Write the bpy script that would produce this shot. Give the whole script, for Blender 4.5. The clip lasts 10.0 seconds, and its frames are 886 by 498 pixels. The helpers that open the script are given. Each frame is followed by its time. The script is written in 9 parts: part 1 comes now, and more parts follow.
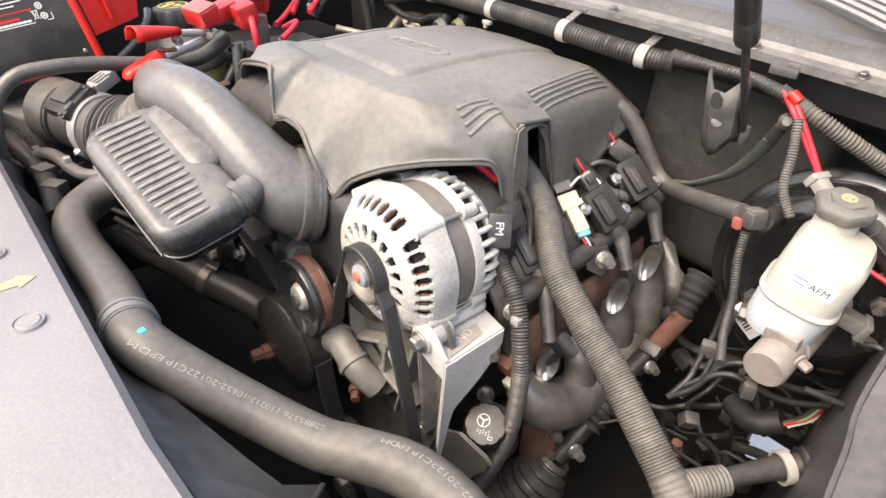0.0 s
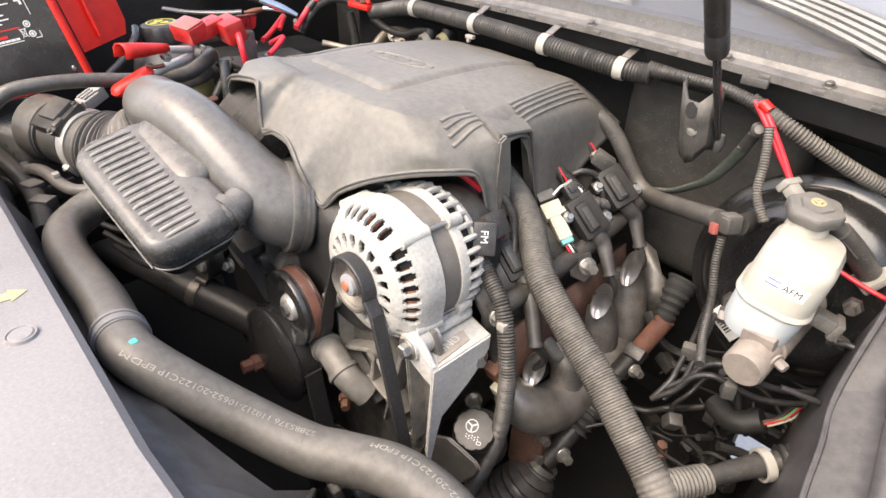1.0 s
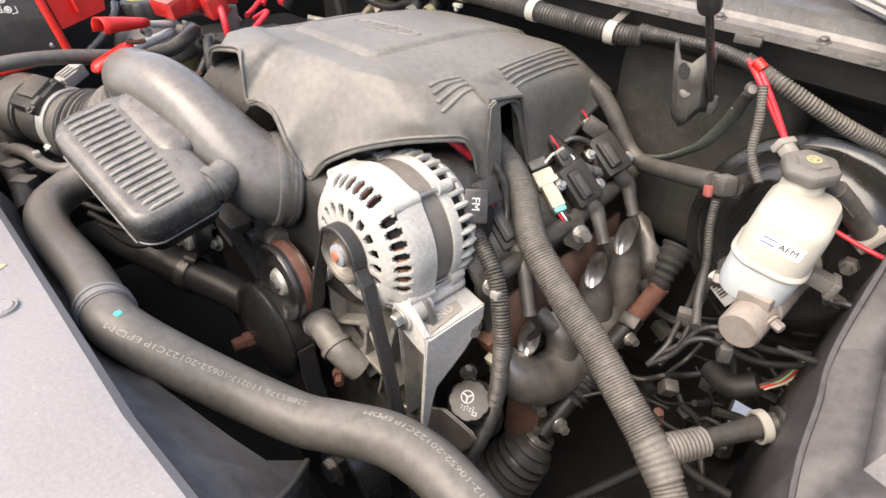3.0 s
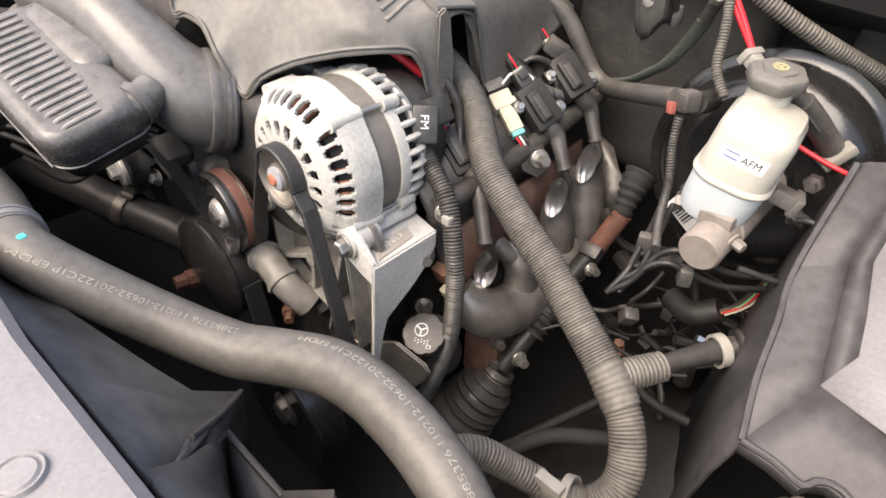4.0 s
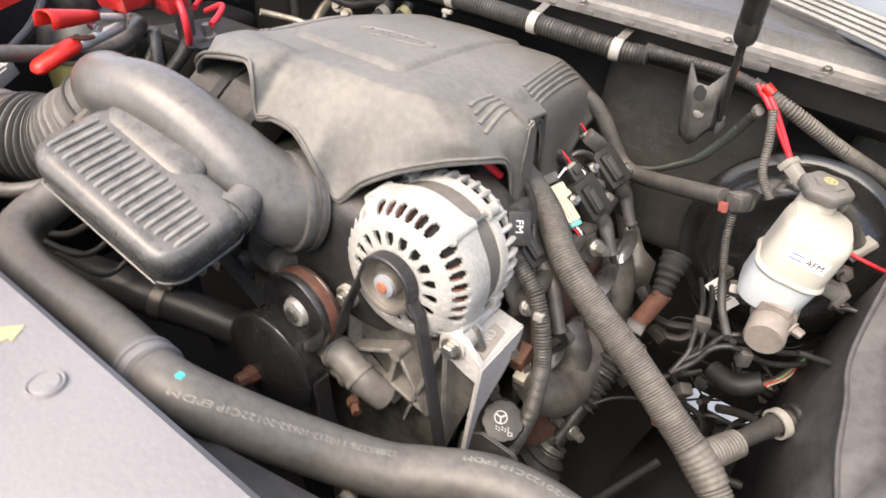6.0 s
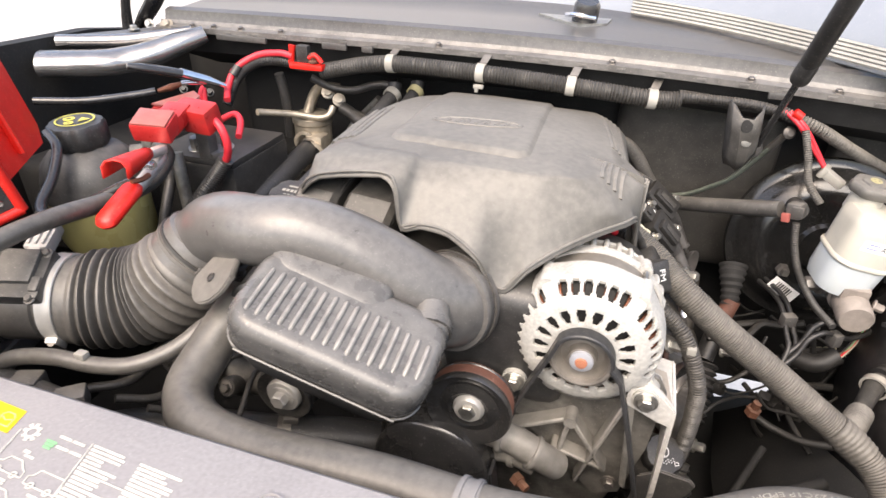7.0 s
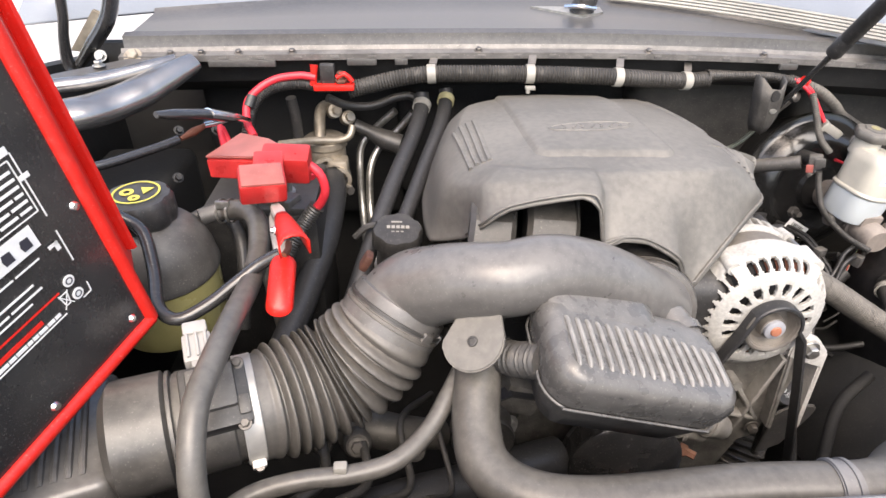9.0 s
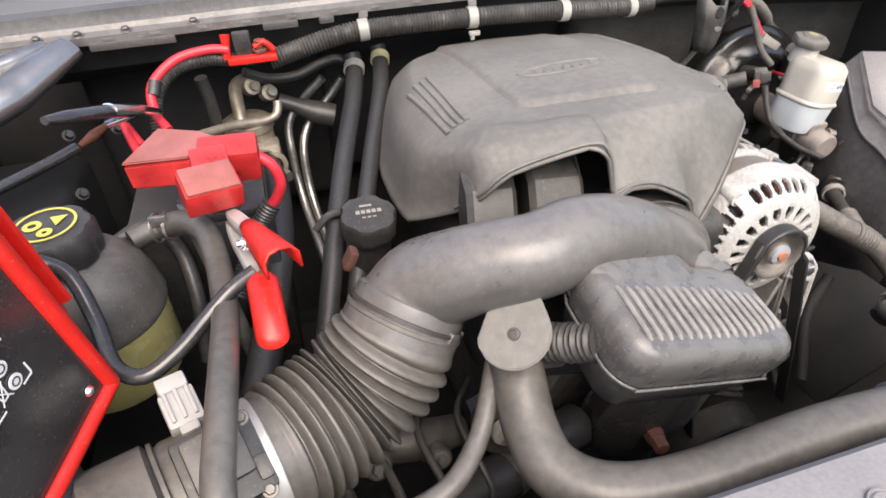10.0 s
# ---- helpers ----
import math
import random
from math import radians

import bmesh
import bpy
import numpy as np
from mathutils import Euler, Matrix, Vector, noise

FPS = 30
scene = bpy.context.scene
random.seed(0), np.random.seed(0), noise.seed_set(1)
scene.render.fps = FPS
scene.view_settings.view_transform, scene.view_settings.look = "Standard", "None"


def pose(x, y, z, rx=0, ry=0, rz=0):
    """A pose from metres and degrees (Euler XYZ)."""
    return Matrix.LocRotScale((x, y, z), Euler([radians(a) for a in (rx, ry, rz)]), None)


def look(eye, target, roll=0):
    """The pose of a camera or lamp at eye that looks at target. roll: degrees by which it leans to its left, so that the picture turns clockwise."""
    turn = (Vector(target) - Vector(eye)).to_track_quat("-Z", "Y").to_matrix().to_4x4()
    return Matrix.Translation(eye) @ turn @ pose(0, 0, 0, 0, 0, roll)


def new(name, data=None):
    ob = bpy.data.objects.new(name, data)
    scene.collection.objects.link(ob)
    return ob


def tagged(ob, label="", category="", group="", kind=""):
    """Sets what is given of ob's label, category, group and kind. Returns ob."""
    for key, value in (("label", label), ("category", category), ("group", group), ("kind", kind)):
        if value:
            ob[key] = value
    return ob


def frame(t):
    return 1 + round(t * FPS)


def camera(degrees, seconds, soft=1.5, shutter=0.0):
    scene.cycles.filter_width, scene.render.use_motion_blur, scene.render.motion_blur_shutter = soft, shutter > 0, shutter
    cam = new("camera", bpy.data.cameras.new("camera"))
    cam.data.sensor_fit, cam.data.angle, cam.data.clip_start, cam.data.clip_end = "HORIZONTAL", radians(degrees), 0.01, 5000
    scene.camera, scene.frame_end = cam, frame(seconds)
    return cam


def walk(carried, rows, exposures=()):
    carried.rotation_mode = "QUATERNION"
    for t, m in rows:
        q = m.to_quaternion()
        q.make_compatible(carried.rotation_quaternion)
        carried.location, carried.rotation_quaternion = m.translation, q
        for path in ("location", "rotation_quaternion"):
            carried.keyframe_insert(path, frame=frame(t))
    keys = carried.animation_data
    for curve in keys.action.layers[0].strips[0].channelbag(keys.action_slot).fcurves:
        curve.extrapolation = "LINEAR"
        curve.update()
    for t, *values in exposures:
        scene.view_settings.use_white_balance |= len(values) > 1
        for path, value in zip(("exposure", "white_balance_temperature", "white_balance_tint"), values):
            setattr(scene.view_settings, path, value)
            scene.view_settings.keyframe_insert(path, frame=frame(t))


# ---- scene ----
cam = camera(74.0, 10.0, shutter=0.25)
PATH = [
    (0, (0.1120, 0.0072, 1.5660), (-0.8194, 0.8418, 0.7377), 1.72),
    (0.5, (0.1240, 0.0060, 1.5679), (-0.8130, 0.8537, 0.7596), 1.01),
    (1, (0.1250, 0.0005, 1.5713), (-0.8012, 0.8652, 0.7685), 1.50),
    (1.5, (0.1340, -0.0005, 1.5711), (-0.8078, 0.8761, 0.8001), 1.09),
    (2, (0.1330, -0.0002, 1.5692), (-0.8121, 0.8715, 0.7966), 0.92),
    (2.5, (0.1290, -0.0022, 1.5609), (-0.7866, 0.8737, 0.7581), 0.93),
    (2.7, (0.1270, -0.0029, 1.5578), (-0.7858, 0.8690, 0.7474), 0.87),
    (4, (0.1400, 0.0305, 1.4994), (-0.6732, 0.8931, 0.5804), 1.63),
    (4.5, (0.1450, 0.0284, 1.4840), (-0.6382, 0.9088, 0.5559), 2.69),
    (5, (0.1470, 0.0281, 1.4779), (-0.6319, 0.9016, 0.5396), 2.45),
    (5.5, (0.1030, -0.0173, 1.5197), (-0.6971, 0.8928, 0.6357), 3.24),
    (6, (-0.0270, -0.0822, 1.5641), (-0.6891, 0.9639, 0.7172), 6.49),
    (6.2, (-0.1080, -0.1076, 1.5822), (-0.6780, 0.9980, 0.7439), 5.49),
    (7.3, (-0.3590, -0.2595, 1.6048), (-0.6942, 0.9934, 0.8513), 1.46),
    (7.5, (-0.3880, -0.2787, 1.6055), (-0.6745, 0.9650, 0.8175), 1.90),
    (8, (-0.5550, -0.2451, 1.6187), (-0.6240, 1.0227, 0.8200), 1.89),
    (8.5, (-0.6820, -0.2241, 1.6283), (-0.5950, 1.0378, 0.8221), -0.72),
    (9, (-0.7390, -0.2237, 1.6334), (-0.6453, 1.0436, 0.8364), 0.94),
    (9.5, (-0.7710, -0.1817, 1.6275), (-0.5708, 1.0544, 0.8017), 0.74),
    (10, (-0.8200, -0.1239, 1.6084), (-0.4975, 1.0402, 0.7191), -2.35),
]
LIGHT = [(0.0, 1.72, 7450, 13), (4.5, 1.59, 7400, 13), (7.3, 1.63, 7250, 13), (9.0, 1.53, 7050, 13), (10.0, 1.36, 7000, 13)]
walk(cam, [(t, look(eye, target, roll)) for t, eye, target, roll in PATH], LIGHT)

# ---- world and sun ----
world = bpy.data.worlds.new("sky")
scene.world = world
world.use_nodes = True
wn, wl = world.node_tree.nodes, world.node_tree.links
sky = wn.new("ShaderNodeTexSky")
sky.sky_type, sky.sun_disc = "NISHITA", False
sky.sun_elevation, sky.sun_rotation = radians(58), radians(200)
sky.air_density, sky.dust_density, sky.ozone_density = 1.0, 3.0, 1.0
wl.new(sky.outputs[0], wn["Background"].inputs[0])
wn["Background"].inputs[1].default_value = 0.15
sun = new("sun", bpy.data.lights.new("sun", "SUN"))
sun.data.energy, sun.data.angle, sun.data.color = 1.4, radians(45), (1.0, 0.96, 0.9)
sun.matrix_world = look((-0.6 + 0.45, -1.7, 3.4), (-0.6, 0.3, 1.2))


# ---- materials ----
def material(name, color, rough=0.5, metal=0.0, vary=0.25, grain=60.0, spots=7.0, bump=0.15, dust=0.0, dust_color=(0.36, 0.33, 0.28), coat=0.0, sub=0.0, alpha=1.0, specks=0.12):
    """A surface with two scales of variation, fine relief, and dust on faces that look up."""
    m = bpy.data.materials.new(name)
    m.use_nodes = True
    n, l = m.node_tree.nodes, m.node_tree.links
    b = n["Principled BSDF"]
    co = n.new("ShaderNodeTexCoord")
    fine = n.new("ShaderNodeTexNoise")
    fine.inputs["Scale"].default_value, fine.inputs["Detail"].default_value = grain, 6.0
    big = n.new("ShaderNodeTexNoise")
    big.inputs["Scale"].default_value, big.inputs["Detail"].default_value = spots, 4.0
    geo = n.new("ShaderNodeNewGeometry")
    l.new(geo.outputs["Position"], fine.inputs["Vector"])
    l.new(geo.outputs["Position"], big.inputs["Vector"])
    add = n.new("ShaderNodeMath")
    add.operation = "ADD"
    l.new(fine.outputs[0], add.inputs[0])
    l.new(big.outputs[0], add.inputs[1])
    half = n.new("ShaderNodeMath")
    half.operation = "MULTIPLY"
    half.inputs[1].default_value = 0.5
    l.new(add.outputs[0], half.inputs[0])
    ramp = n.new("ShaderNodeValToRGB")
    ramp.color_ramp.elements[0].position, ramp.color_ramp.elements[1].position = 0.33, 0.67
    ramp.color_ramp.elements[0].color = (*[c * (1 - vary) for c in color], 1)
    ramp.color_ramp.elements[1].color = (*[min(1.0, c * (1 + vary)) for c in color], 1)
    l.new(half.outputs[0], ramp.inputs[0])
    out = ramp.outputs[0]
    # fine specks and long scratches
    speck = n.new("ShaderNodeTexNoise")
    speck.inputs["Scale"].default_value, speck.inputs["Detail"].default_value, speck.inputs["Roughness"].default_value = 420.0, 3.0, 0.7
    l.new(geo.outputs["Position"], speck.inputs["Vector"])
    dots = n.new("ShaderNodeMapRange")
    dots.inputs[1].default_value, dots.inputs[2].default_value = 0.60, 0.74
    dots.inputs[3].default_value, dots.inputs[4].default_value = 0.0, specks
    l.new(speck.outputs[0], dots.inputs[0])
    lines = n.new("ShaderNodeTexNoise")
    lines.inputs["Scale"].default_value, lines.inputs["Detail"].default_value = 30.0, 5.0
    lane = n.new("ShaderNodeMapping")
    lane.inputs["Scale"].default_value, lane.inputs["Rotation"].default_value = (1.0, 9.0, 3.0), (0.3, 0.5, 0.4)
    l.new(geo.outputs["Position"], lane.inputs["Vector"])
    l.new(lane.outputs[0], lines.inputs["Vector"])
    worn = n.new("ShaderNodeMapRange")
    worn.inputs[1].default_value, worn.inputs[2].default_value = 0.57, 0.72
    worn.inputs[3].default_value, worn.inputs[4].default_value = 0.0, specks * 0.15
    l.new(lines.outputs[0], worn.inputs[0])
    both = n.new("ShaderNodeMath")
    both.operation = "MAXIMUM"
    l.new(dots.outputs[0], both.inputs[0])
    l.new(worn.outputs[0], both.inputs[1])
    fleck = n.new("ShaderNodeMix")
    fleck.data_type = "RGBA"
    fleck.inputs[7].default_value = (*[min(0.85, c * 2.2 + 0.05) for c in dust_color], 1)
    l.new(both.outputs[0], fleck.inputs[0])
    l.new(out, fleck.inputs[6])
    out = fleck.outputs[2]
    if dust:
        sep = n.new("ShaderNodeSeparateXYZ")
        l.new(geo.outputs["Normal"], sep.inputs[0])
        up = n.new("ShaderNodeMapRange")
        up.inputs[1].default_value, up.inputs[2].default_value = 0.0, 0.9
        up.inputs[3].default_value, up.inputs[4].default_value = 0.25, 1.0
        l.new(sep.outputs[2], up.inputs[0])
        patch = n.new("ShaderNodeMapRange")
        patch.inputs[1].default_value, patch.inputs[2].default_value = 0.40, 0.60
        patch.inputs[3].default_value, patch.inputs[4].default_value = 0.62 * dust, min(1.0, 1.04 * dust)
        l.new(half.outputs[0], patch.inputs[0])
        mul = n.new("ShaderNodeMath")
        mul.operation = "MULTIPLY"
        l.new(up.outputs[0], mul.inputs[0])
        l.new(patch.outputs[0], mul.inputs[1])
        mix = n.new("ShaderNodeMix")
        mix.data_type = "RGBA"
        mix.inputs[7].default_value = (*dust_color, 1)
        l.new(mul.outputs[0], mix.inputs[0])
        l.new(out, mix.inputs[6])
        out = mix.outputs[2]
    l.new(out, b.inputs["Base Color"])
    rr = n.new("ShaderNodeMapRange")
    rr.inputs[3].default_value, rr.inputs[4].default_value = max(0.02, rough - 0.12), min(1.0, rough + 0.12)
    l.new(half.outputs[0], rr.inputs[0])
    l.new(rr.outputs[0], b.inputs["Roughness"])
    b.inputs["Metallic"].default_value = metal
    b.inputs["Coat Weight"].default_value = coat
    b.inputs["Coat Roughness"].default_value = 0.15
    b.inputs["Alpha"].default_value = alpha
    if sub:
        b.inputs["Subsurface Weight"].default_value = sub
        b.inputs["Subsurface Radius"].default_value = (0.02, 0.02, 0.015)
    if bump:
        bp = n.new("ShaderNodeBump")
        bp.inputs["Strength"].default_value, bp.inputs["Distance"].default_value = bump, 0.002
        l.new(fine.outputs[0], bp.inputs["Height"])
        l.new(bp.outputs[0], b.inputs["Normal"])
    return m


COVER = material("dusty_plastic", (0.086, 0.083, 0.077), 0.5, vary=0.2, grain=110, spots=9, bump=0.1, dust=0.52, dust_color=(0.276, 0.258, 0.224), specks=0.10)
DUCT = material("duct_plastic", (0.067, 0.065, 0.063), 0.30, vary=0.15, grain=110, spots=10, bump=0.04, dust=0.33, dust_color=(0.33, 0.31, 0.285), coat=0.12, specks=0.13)
BLACK = material("black_plastic", (0.018, 0.018, 0.019), 0.4, vary=0.35, grain=90, bump=0.12, dust=0.12, specks=0.14)
MATT = material("dark_plastic", (0.042, 0.041, 0.041), 0.45, vary=0.35, grain=60, spots=16, bump=0.15, dust=0.28, specks=0.2)
RUBBER = material("hose_rubber", (0.060, 0.057, 0.052), 0.47, vary=0.3, grain=120, spots=14, bump=0.1, dust=0.42, dust_color=(0.255, 0.238, 0.208), coat=0.0, specks=0.12)
SLEEVE = material("blue_grey_rubber", (0.115, 0.118, 0.128), 0.5, vary=0.2, grain=100, bump=0.1, dust=0.25)
RUBBERD = material("darker_hose_rubber", (0.054, 0.051, 0.047), 0.36, vary=0.28, grain=120, spots=14, bump=0.1, dust=0.38, dust_color=(0.245, 0.228, 0.20), coat=0.05, specks=0.12)
BELT = material("belt_rubber", (0.03, 0.03, 0.031), 0.45, vary=0.2, grain=150, bump=0.05)
RESON = material("resonator_plastic", (0.032, 0.032, 0.033), 0.28, vary=0.35, grain=70, spots=16, bump=0.1, dust=0.42, dust_color=(0.31, 0.295, 0.27), specks=0.3)
LOOM = material("loom_plastic", (0.062, 0.058, 0.052), 0.6, vary=0.35, grain=140, spots=26, bump=0.4, dust=0.42, dust_color=(0.27, 0.25, 0.215), specks=0.15)
ALU = material("cast_aluminium", (0.46, 0.45, 0.42), 0.5, 0.25, vary=0.3, grain=160, spots=25, bump=0.5, dust=0.3, dust_color=(0.48, 0.455, 0.40), specks=0.3)
# paler casting; on the side flange it also stands for sunlight
CASTW = material("pale_cast_aluminium", (0.52, 0.51, 0.485), 0.6, 0.1, vary=0.2, grain=220, spots=25, bump=0.5, dust=0.12, dust_color=(0.36, 0.33, 0.28), specks=0.25)
ALUD = material("stained_aluminium", (0.155, 0.149, 0.138), 0.5, 0.45, vary=0.5, grain=60, spots=20, bump=0.35, dust=0.15, specks=0.25)
STEEL = material("zinc_steel", (0.44, 0.43, 0.40), 0.36, 0.85, vary=0.3, grain=120, spots=30, bump=0.15, dust=0.1)
CHROME = material("bright_steel", (0.75, 0.75, 0.76), 0.16, 1.0, vary=0.2, grain=60, bump=0.08, specks=0.05)
TARN = material("tarnished_metal", (0.34, 0.30, 0.24), 0.42, 0.6, vary=0.35, grain=80, spots=24, bump=0.15, dust=0.15)
DIRTY = material("dirty_sheet_metal", (0.078, 0.074, 0.069), 0.55, 0.5, vary=0.5, grain=50, spots=22, bump=0.2, dust=0.15)
WORN = material("worn_sheet_metal", (0.125, 0.121, 0.117), 0.42, 0.2, vary=0.35, grain=70, spots=26, bump=0.1, dust=0.2, specks=0.25)
STEELD = material("dull_steel", (0.16, 0.15, 0.14), 0.45, 0.7, vary=0.35, grain=90, bump=0.2, dust=0.2)
PAINT = material("black_paint", (0.02, 0.02, 0.021), 0.25, vary=0.25, grain=30, bump=0.03, coat=0.5, dust=0.06, specks=0.08)
DUSTY = material("dusty_casting", (0.30, 0.27, 0.235), 0.65, 0.1, vary=0.3, grain=90, spots=25, bump=0.25, dust=0.35, dust_color=(0.40, 0.36, 0.31))
CRUST = material("crusted_casting", (0.112, 0.104, 0.096), 0.5, 0.45, vary=0.5, grain=45, spots=22, bump=0.4, dust=0.12, specks=0.2)
RUST = material("rusty_iron", (0.16, 0.06, 0.032), 0.8, 0.1, vary=0.55, grain=60, spots=20, bump=0.4, dust=0.15)
RUSTO = material("orange_rust", (0.125, 0.050, 0.033), 0.75, vary=0.4, grain=80, bump=0.3)
COPPER = material("copper_wire", (0.22, 0.085, 0.05), 0.45, 0.6, vary=0.3, grain=120, bump=0.1)
RED = material("red_plastic", (0.62, 0.018, 0.012), 0.38, vary=0.15, grain=60, bump=0.03)
REDL = material("faded_red_plastic", (0.46, 0.022, 0.022), 0.3, vary=0.3, grain=40, spots=20, bump=0.03, dust=0.12, dust_color=(0.45, 0.18, 0.15), sub=0.15)
REDT = material("chalky_red_plastic", (0.36, 0.10, 0.085), 0.3, vary=0.3, grain=40, spots=14, bump=0.03, dust=0.15, dust_color=(0.38, 0.26, 0.21), sub=0.1)
REDW = material("red_wire", (0.65, 0.03, 0.045), 0.4, vary=0.15, grain=90, bump=0.03)
BODY = material("grey_body_paint", (0.083, 0.081, 0.080), 0.38, 0.3, vary=0.2, grain=120, spots=6, bump=0.03, dust=0.16, coat=0.15, specks=0.14)
SHROUD = material("grey_textured_plastic", (0.205, 0.197, 0.198), 0.45, vary=0.16, grain=300, spots=5, bump=0.05, dust=0.38, dust_color=(0.335, 0.32, 0.312), specks=0.2)
TANKW = material("milky_plastic", (0.475, 0.457, 0.40), 0.4, vary=0.16, grain=40, spots=22, bump=0.05, dust=0.5, dust_color=(0.39, 0.355, 0.285), sub=0.15, specks=0.05)
TANKF = material("fluid_plastic", (0.52, 0.56, 0.57), 0.35, vary=0.07, grain=25, bump=0.02, sub=0.15, specks=0.03)
TANKY = material("coolant_plastic", (0.40, 0.36, 0.15), 0.3, vary=0.15, grain=20, bump=0.02, sub=0.15)
WHITE = material("white_print", (0.72, 0.72, 0.7), 0.5, vary=0.1, grain=200, bump=0.0, specks=0.0)
PALE = material("pale_connector", (0.50, 0.47, 0.36), 0.45, vary=0.12, grain=80, bump=0.03)
GREYC = material("grey_connector", (0.3, 0.29, 0.26), 0.45, vary=0.2, grain=80, bump=0.05, dust=0.2)
GREEN = material("green_print", (0.20, 0.44, 0.22), 0.45, vary=0.12, grain=80, bump=0.0)
CYAN = material("cyan_paint", (0.05, 0.6, 0.52), 0.4, vary=0.1, grain=80, bump=0.0)
TEAL = material("teal_rubber", (0.12, 0.38, 0.36), 0.5, vary=0.15, grain=80, bump=0.03)
BLUE = material("blue_print", (0.07, 0.1, 0.3), 0.4, vary=0.1, grain=80, bump=0.0)
GLASS = material("windscreen_glass", (0.25, 0.27, 0.3), 0.05, vary=0.05, grain=20, bump=0.0, coat=1.0)
# near-black: the shade deep in the bay is put into the colour
SHADE = material("shaded_metal", (0.020, 0.0195, 0.019), 0.8, vary=0.4, grain=30, spots=9, bump=0.2, specks=0.05)
GROUND = material("concrete", (0.5, 0.48, 0.45), 0.85, vary=0.15, grain=40, spots=3, bump=0.2, specks=0.0)
LEMON = material("pale_yellow_print", (0.66, 0.58, 0.10), 0.45, vary=0.2, grain=90, bump=0.0)
FADED = material("faded_print", (0.44, 0.40, 0.22), 0.5, vary=0.3, grain=120, bump=0.0)
INK = material("hose_print", (0.27, 0.26, 0.225), 0.6, vary=0.5, grain=260, bump=0.0)
INKD = material("dark_print", (0.03, 0.03, 0.04), 0.5, vary=0.1, grain=200, bump=0.0, specks=0.0)
LINER = material("liner_plastic", (0.044, 0.042, 0.041), 0.5, vary=0.55, grain=60, spots=18, bump=0.2, dust=0.22, dust_color=(0.2, 0.185, 0.165), specks=0.12)
BAFFLE = material("baffle_plastic", (0.042, 0.040, 0.041), 0.55, vary=0.5, grain=90, spots=14, bump=0.15, dust=0.2, dust_color=(0.16, 0.152, 0.15), specks=0.1)
WIRE = material("dark_wire", (0.013, 0.0125, 0.012), 0.55, vary=0.35, grain=90, bump=0.1, dust=0.04, specks=0.05)
LINE = material("coated_line", (0.017, 0.017, 0.0175), 0.42, 0.1, vary=0.3, grain=90, bump=0.08, dust=0.04)
HEATSH = material("stained_heat_shield", (0.26, 0.24, 0.218), 0.4, 0.7, vary=0.45, grain=50, spots=16, bump=0.2, dust=0.12)
BROWN = material("brown_iron", (0.085, 0.038, 0.026), 0.75, vary=0.5, grain=60, spots=20, bump=0.4, dust=0.1)
SHINE = material("pressed_steel", (0.58, 0.56, 0.54), 0.3, 0.95, vary=0.3, grain=40, spots=25, bump=0.06)
CREAM = material("faded_notice", (0.62, 0.60, 0.52), 0.5, vary=0.3, grain=160, bump=0.0, specks=0.0)
HARN = material("dark_loom_plastic", (0.026, 0.025, 0.024), 0.45, vary=0.3, grain=90, spots=18, bump=0.1, dust=0.14, specks=0.12)
STATOR = material("laminated_steel", (0.15, 0.135, 0.118), 0.55, 0.15, vary=0.2, grain=90, spots=20, bump=0.1, dust=0.25, specks=0.1)
DISHED = material("worn_pulley_steel", (0.25, 0.228, 0.202), 0.42, 0.55, vary=0.22, grain=90, spots=30, bump=0.08, dust=0.12)
PITTED = material("pitted_cast_aluminium", (0.44, 0.43, 0.40), 0.6, 0.1, vary=0.26, grain=260, spots=34, bump=0.3, dust=0.12, dust_color=(0.33, 0.30, 0.25), specks=0.3)
GREYCAST = material("greyed_casting", (0.235, 0.227, 0.212), 0.58, 0.2, vary=0.4, grain=70, spots=22, bump=0.25, dust=0.35, dust_color=(0.24, 0.22, 0.19), specks=0.2)
STICKY = material("warning_yellow", (0.78, 0.52, 0.02), 0.4, vary=0.08, grain=60, bump=0.0, specks=0.0)
SHAFT = material("bright_orange_rust", (0.42, 0.16, 0.09), 0.7, vary=0.35, grain=120, bump=0.2)
NUTTY = material("pale_plated_nut", (0.42, 0.43, 0.46), 0.4, 0.3, vary=0.15, grain=120, bump=0.05)
BOOST = material("booster_black", (0.010, 0.010, 0.010), 0.22, vary=0.3, grain=40, spots=14, bump=0.03, dust=0.02, coat=0.3, specks=0.06)
# darker copy of the shaded metal, for places in the deepest shade
DEEPSHADE = material("deep_shade_black", (0.012, 0.0118, 0.0115), 0.8, vary=0.4, grain=30, spots=9, bump=0.2, specks=0.05)
INSUL = material("insulation_felt", (0.029, 0.0275, 0.025), 0.85, vary=0.4, grain=40, spots=9, bump=0.3, dust=0.15, specks=0.1)
BEIGE = material("dusty_beige_casting", (0.225, 0.195, 0.170), 0.65, 0.1, vary=0.3, grain=90, spots=25, bump=0.25, dust=0.3, dust_color=(0.33, 0.29, 0.25))
SILVER = material("silver_body_metal", (0.30, 0.297, 0.295), 0.24, 0.8, vary=0.25, grain=40, spots=18, bump=0.05, dust=0.2, specks=0.1)
BELLOW = material("bellows_rubber", (0.070, 0.065, 0.059), 0.45, vary=0.2, grain=120, spots=16, bump=0.1, dust=0.40, dust_color=(0.27, 0.25, 0.22), specks=0.1)
BANDST = material("pale_band_steel", (0.62, 0.60, 0.56), 0.5, 0.55, vary=0.2, grain=60, spots=20, bump=0.05, dust=0.1)
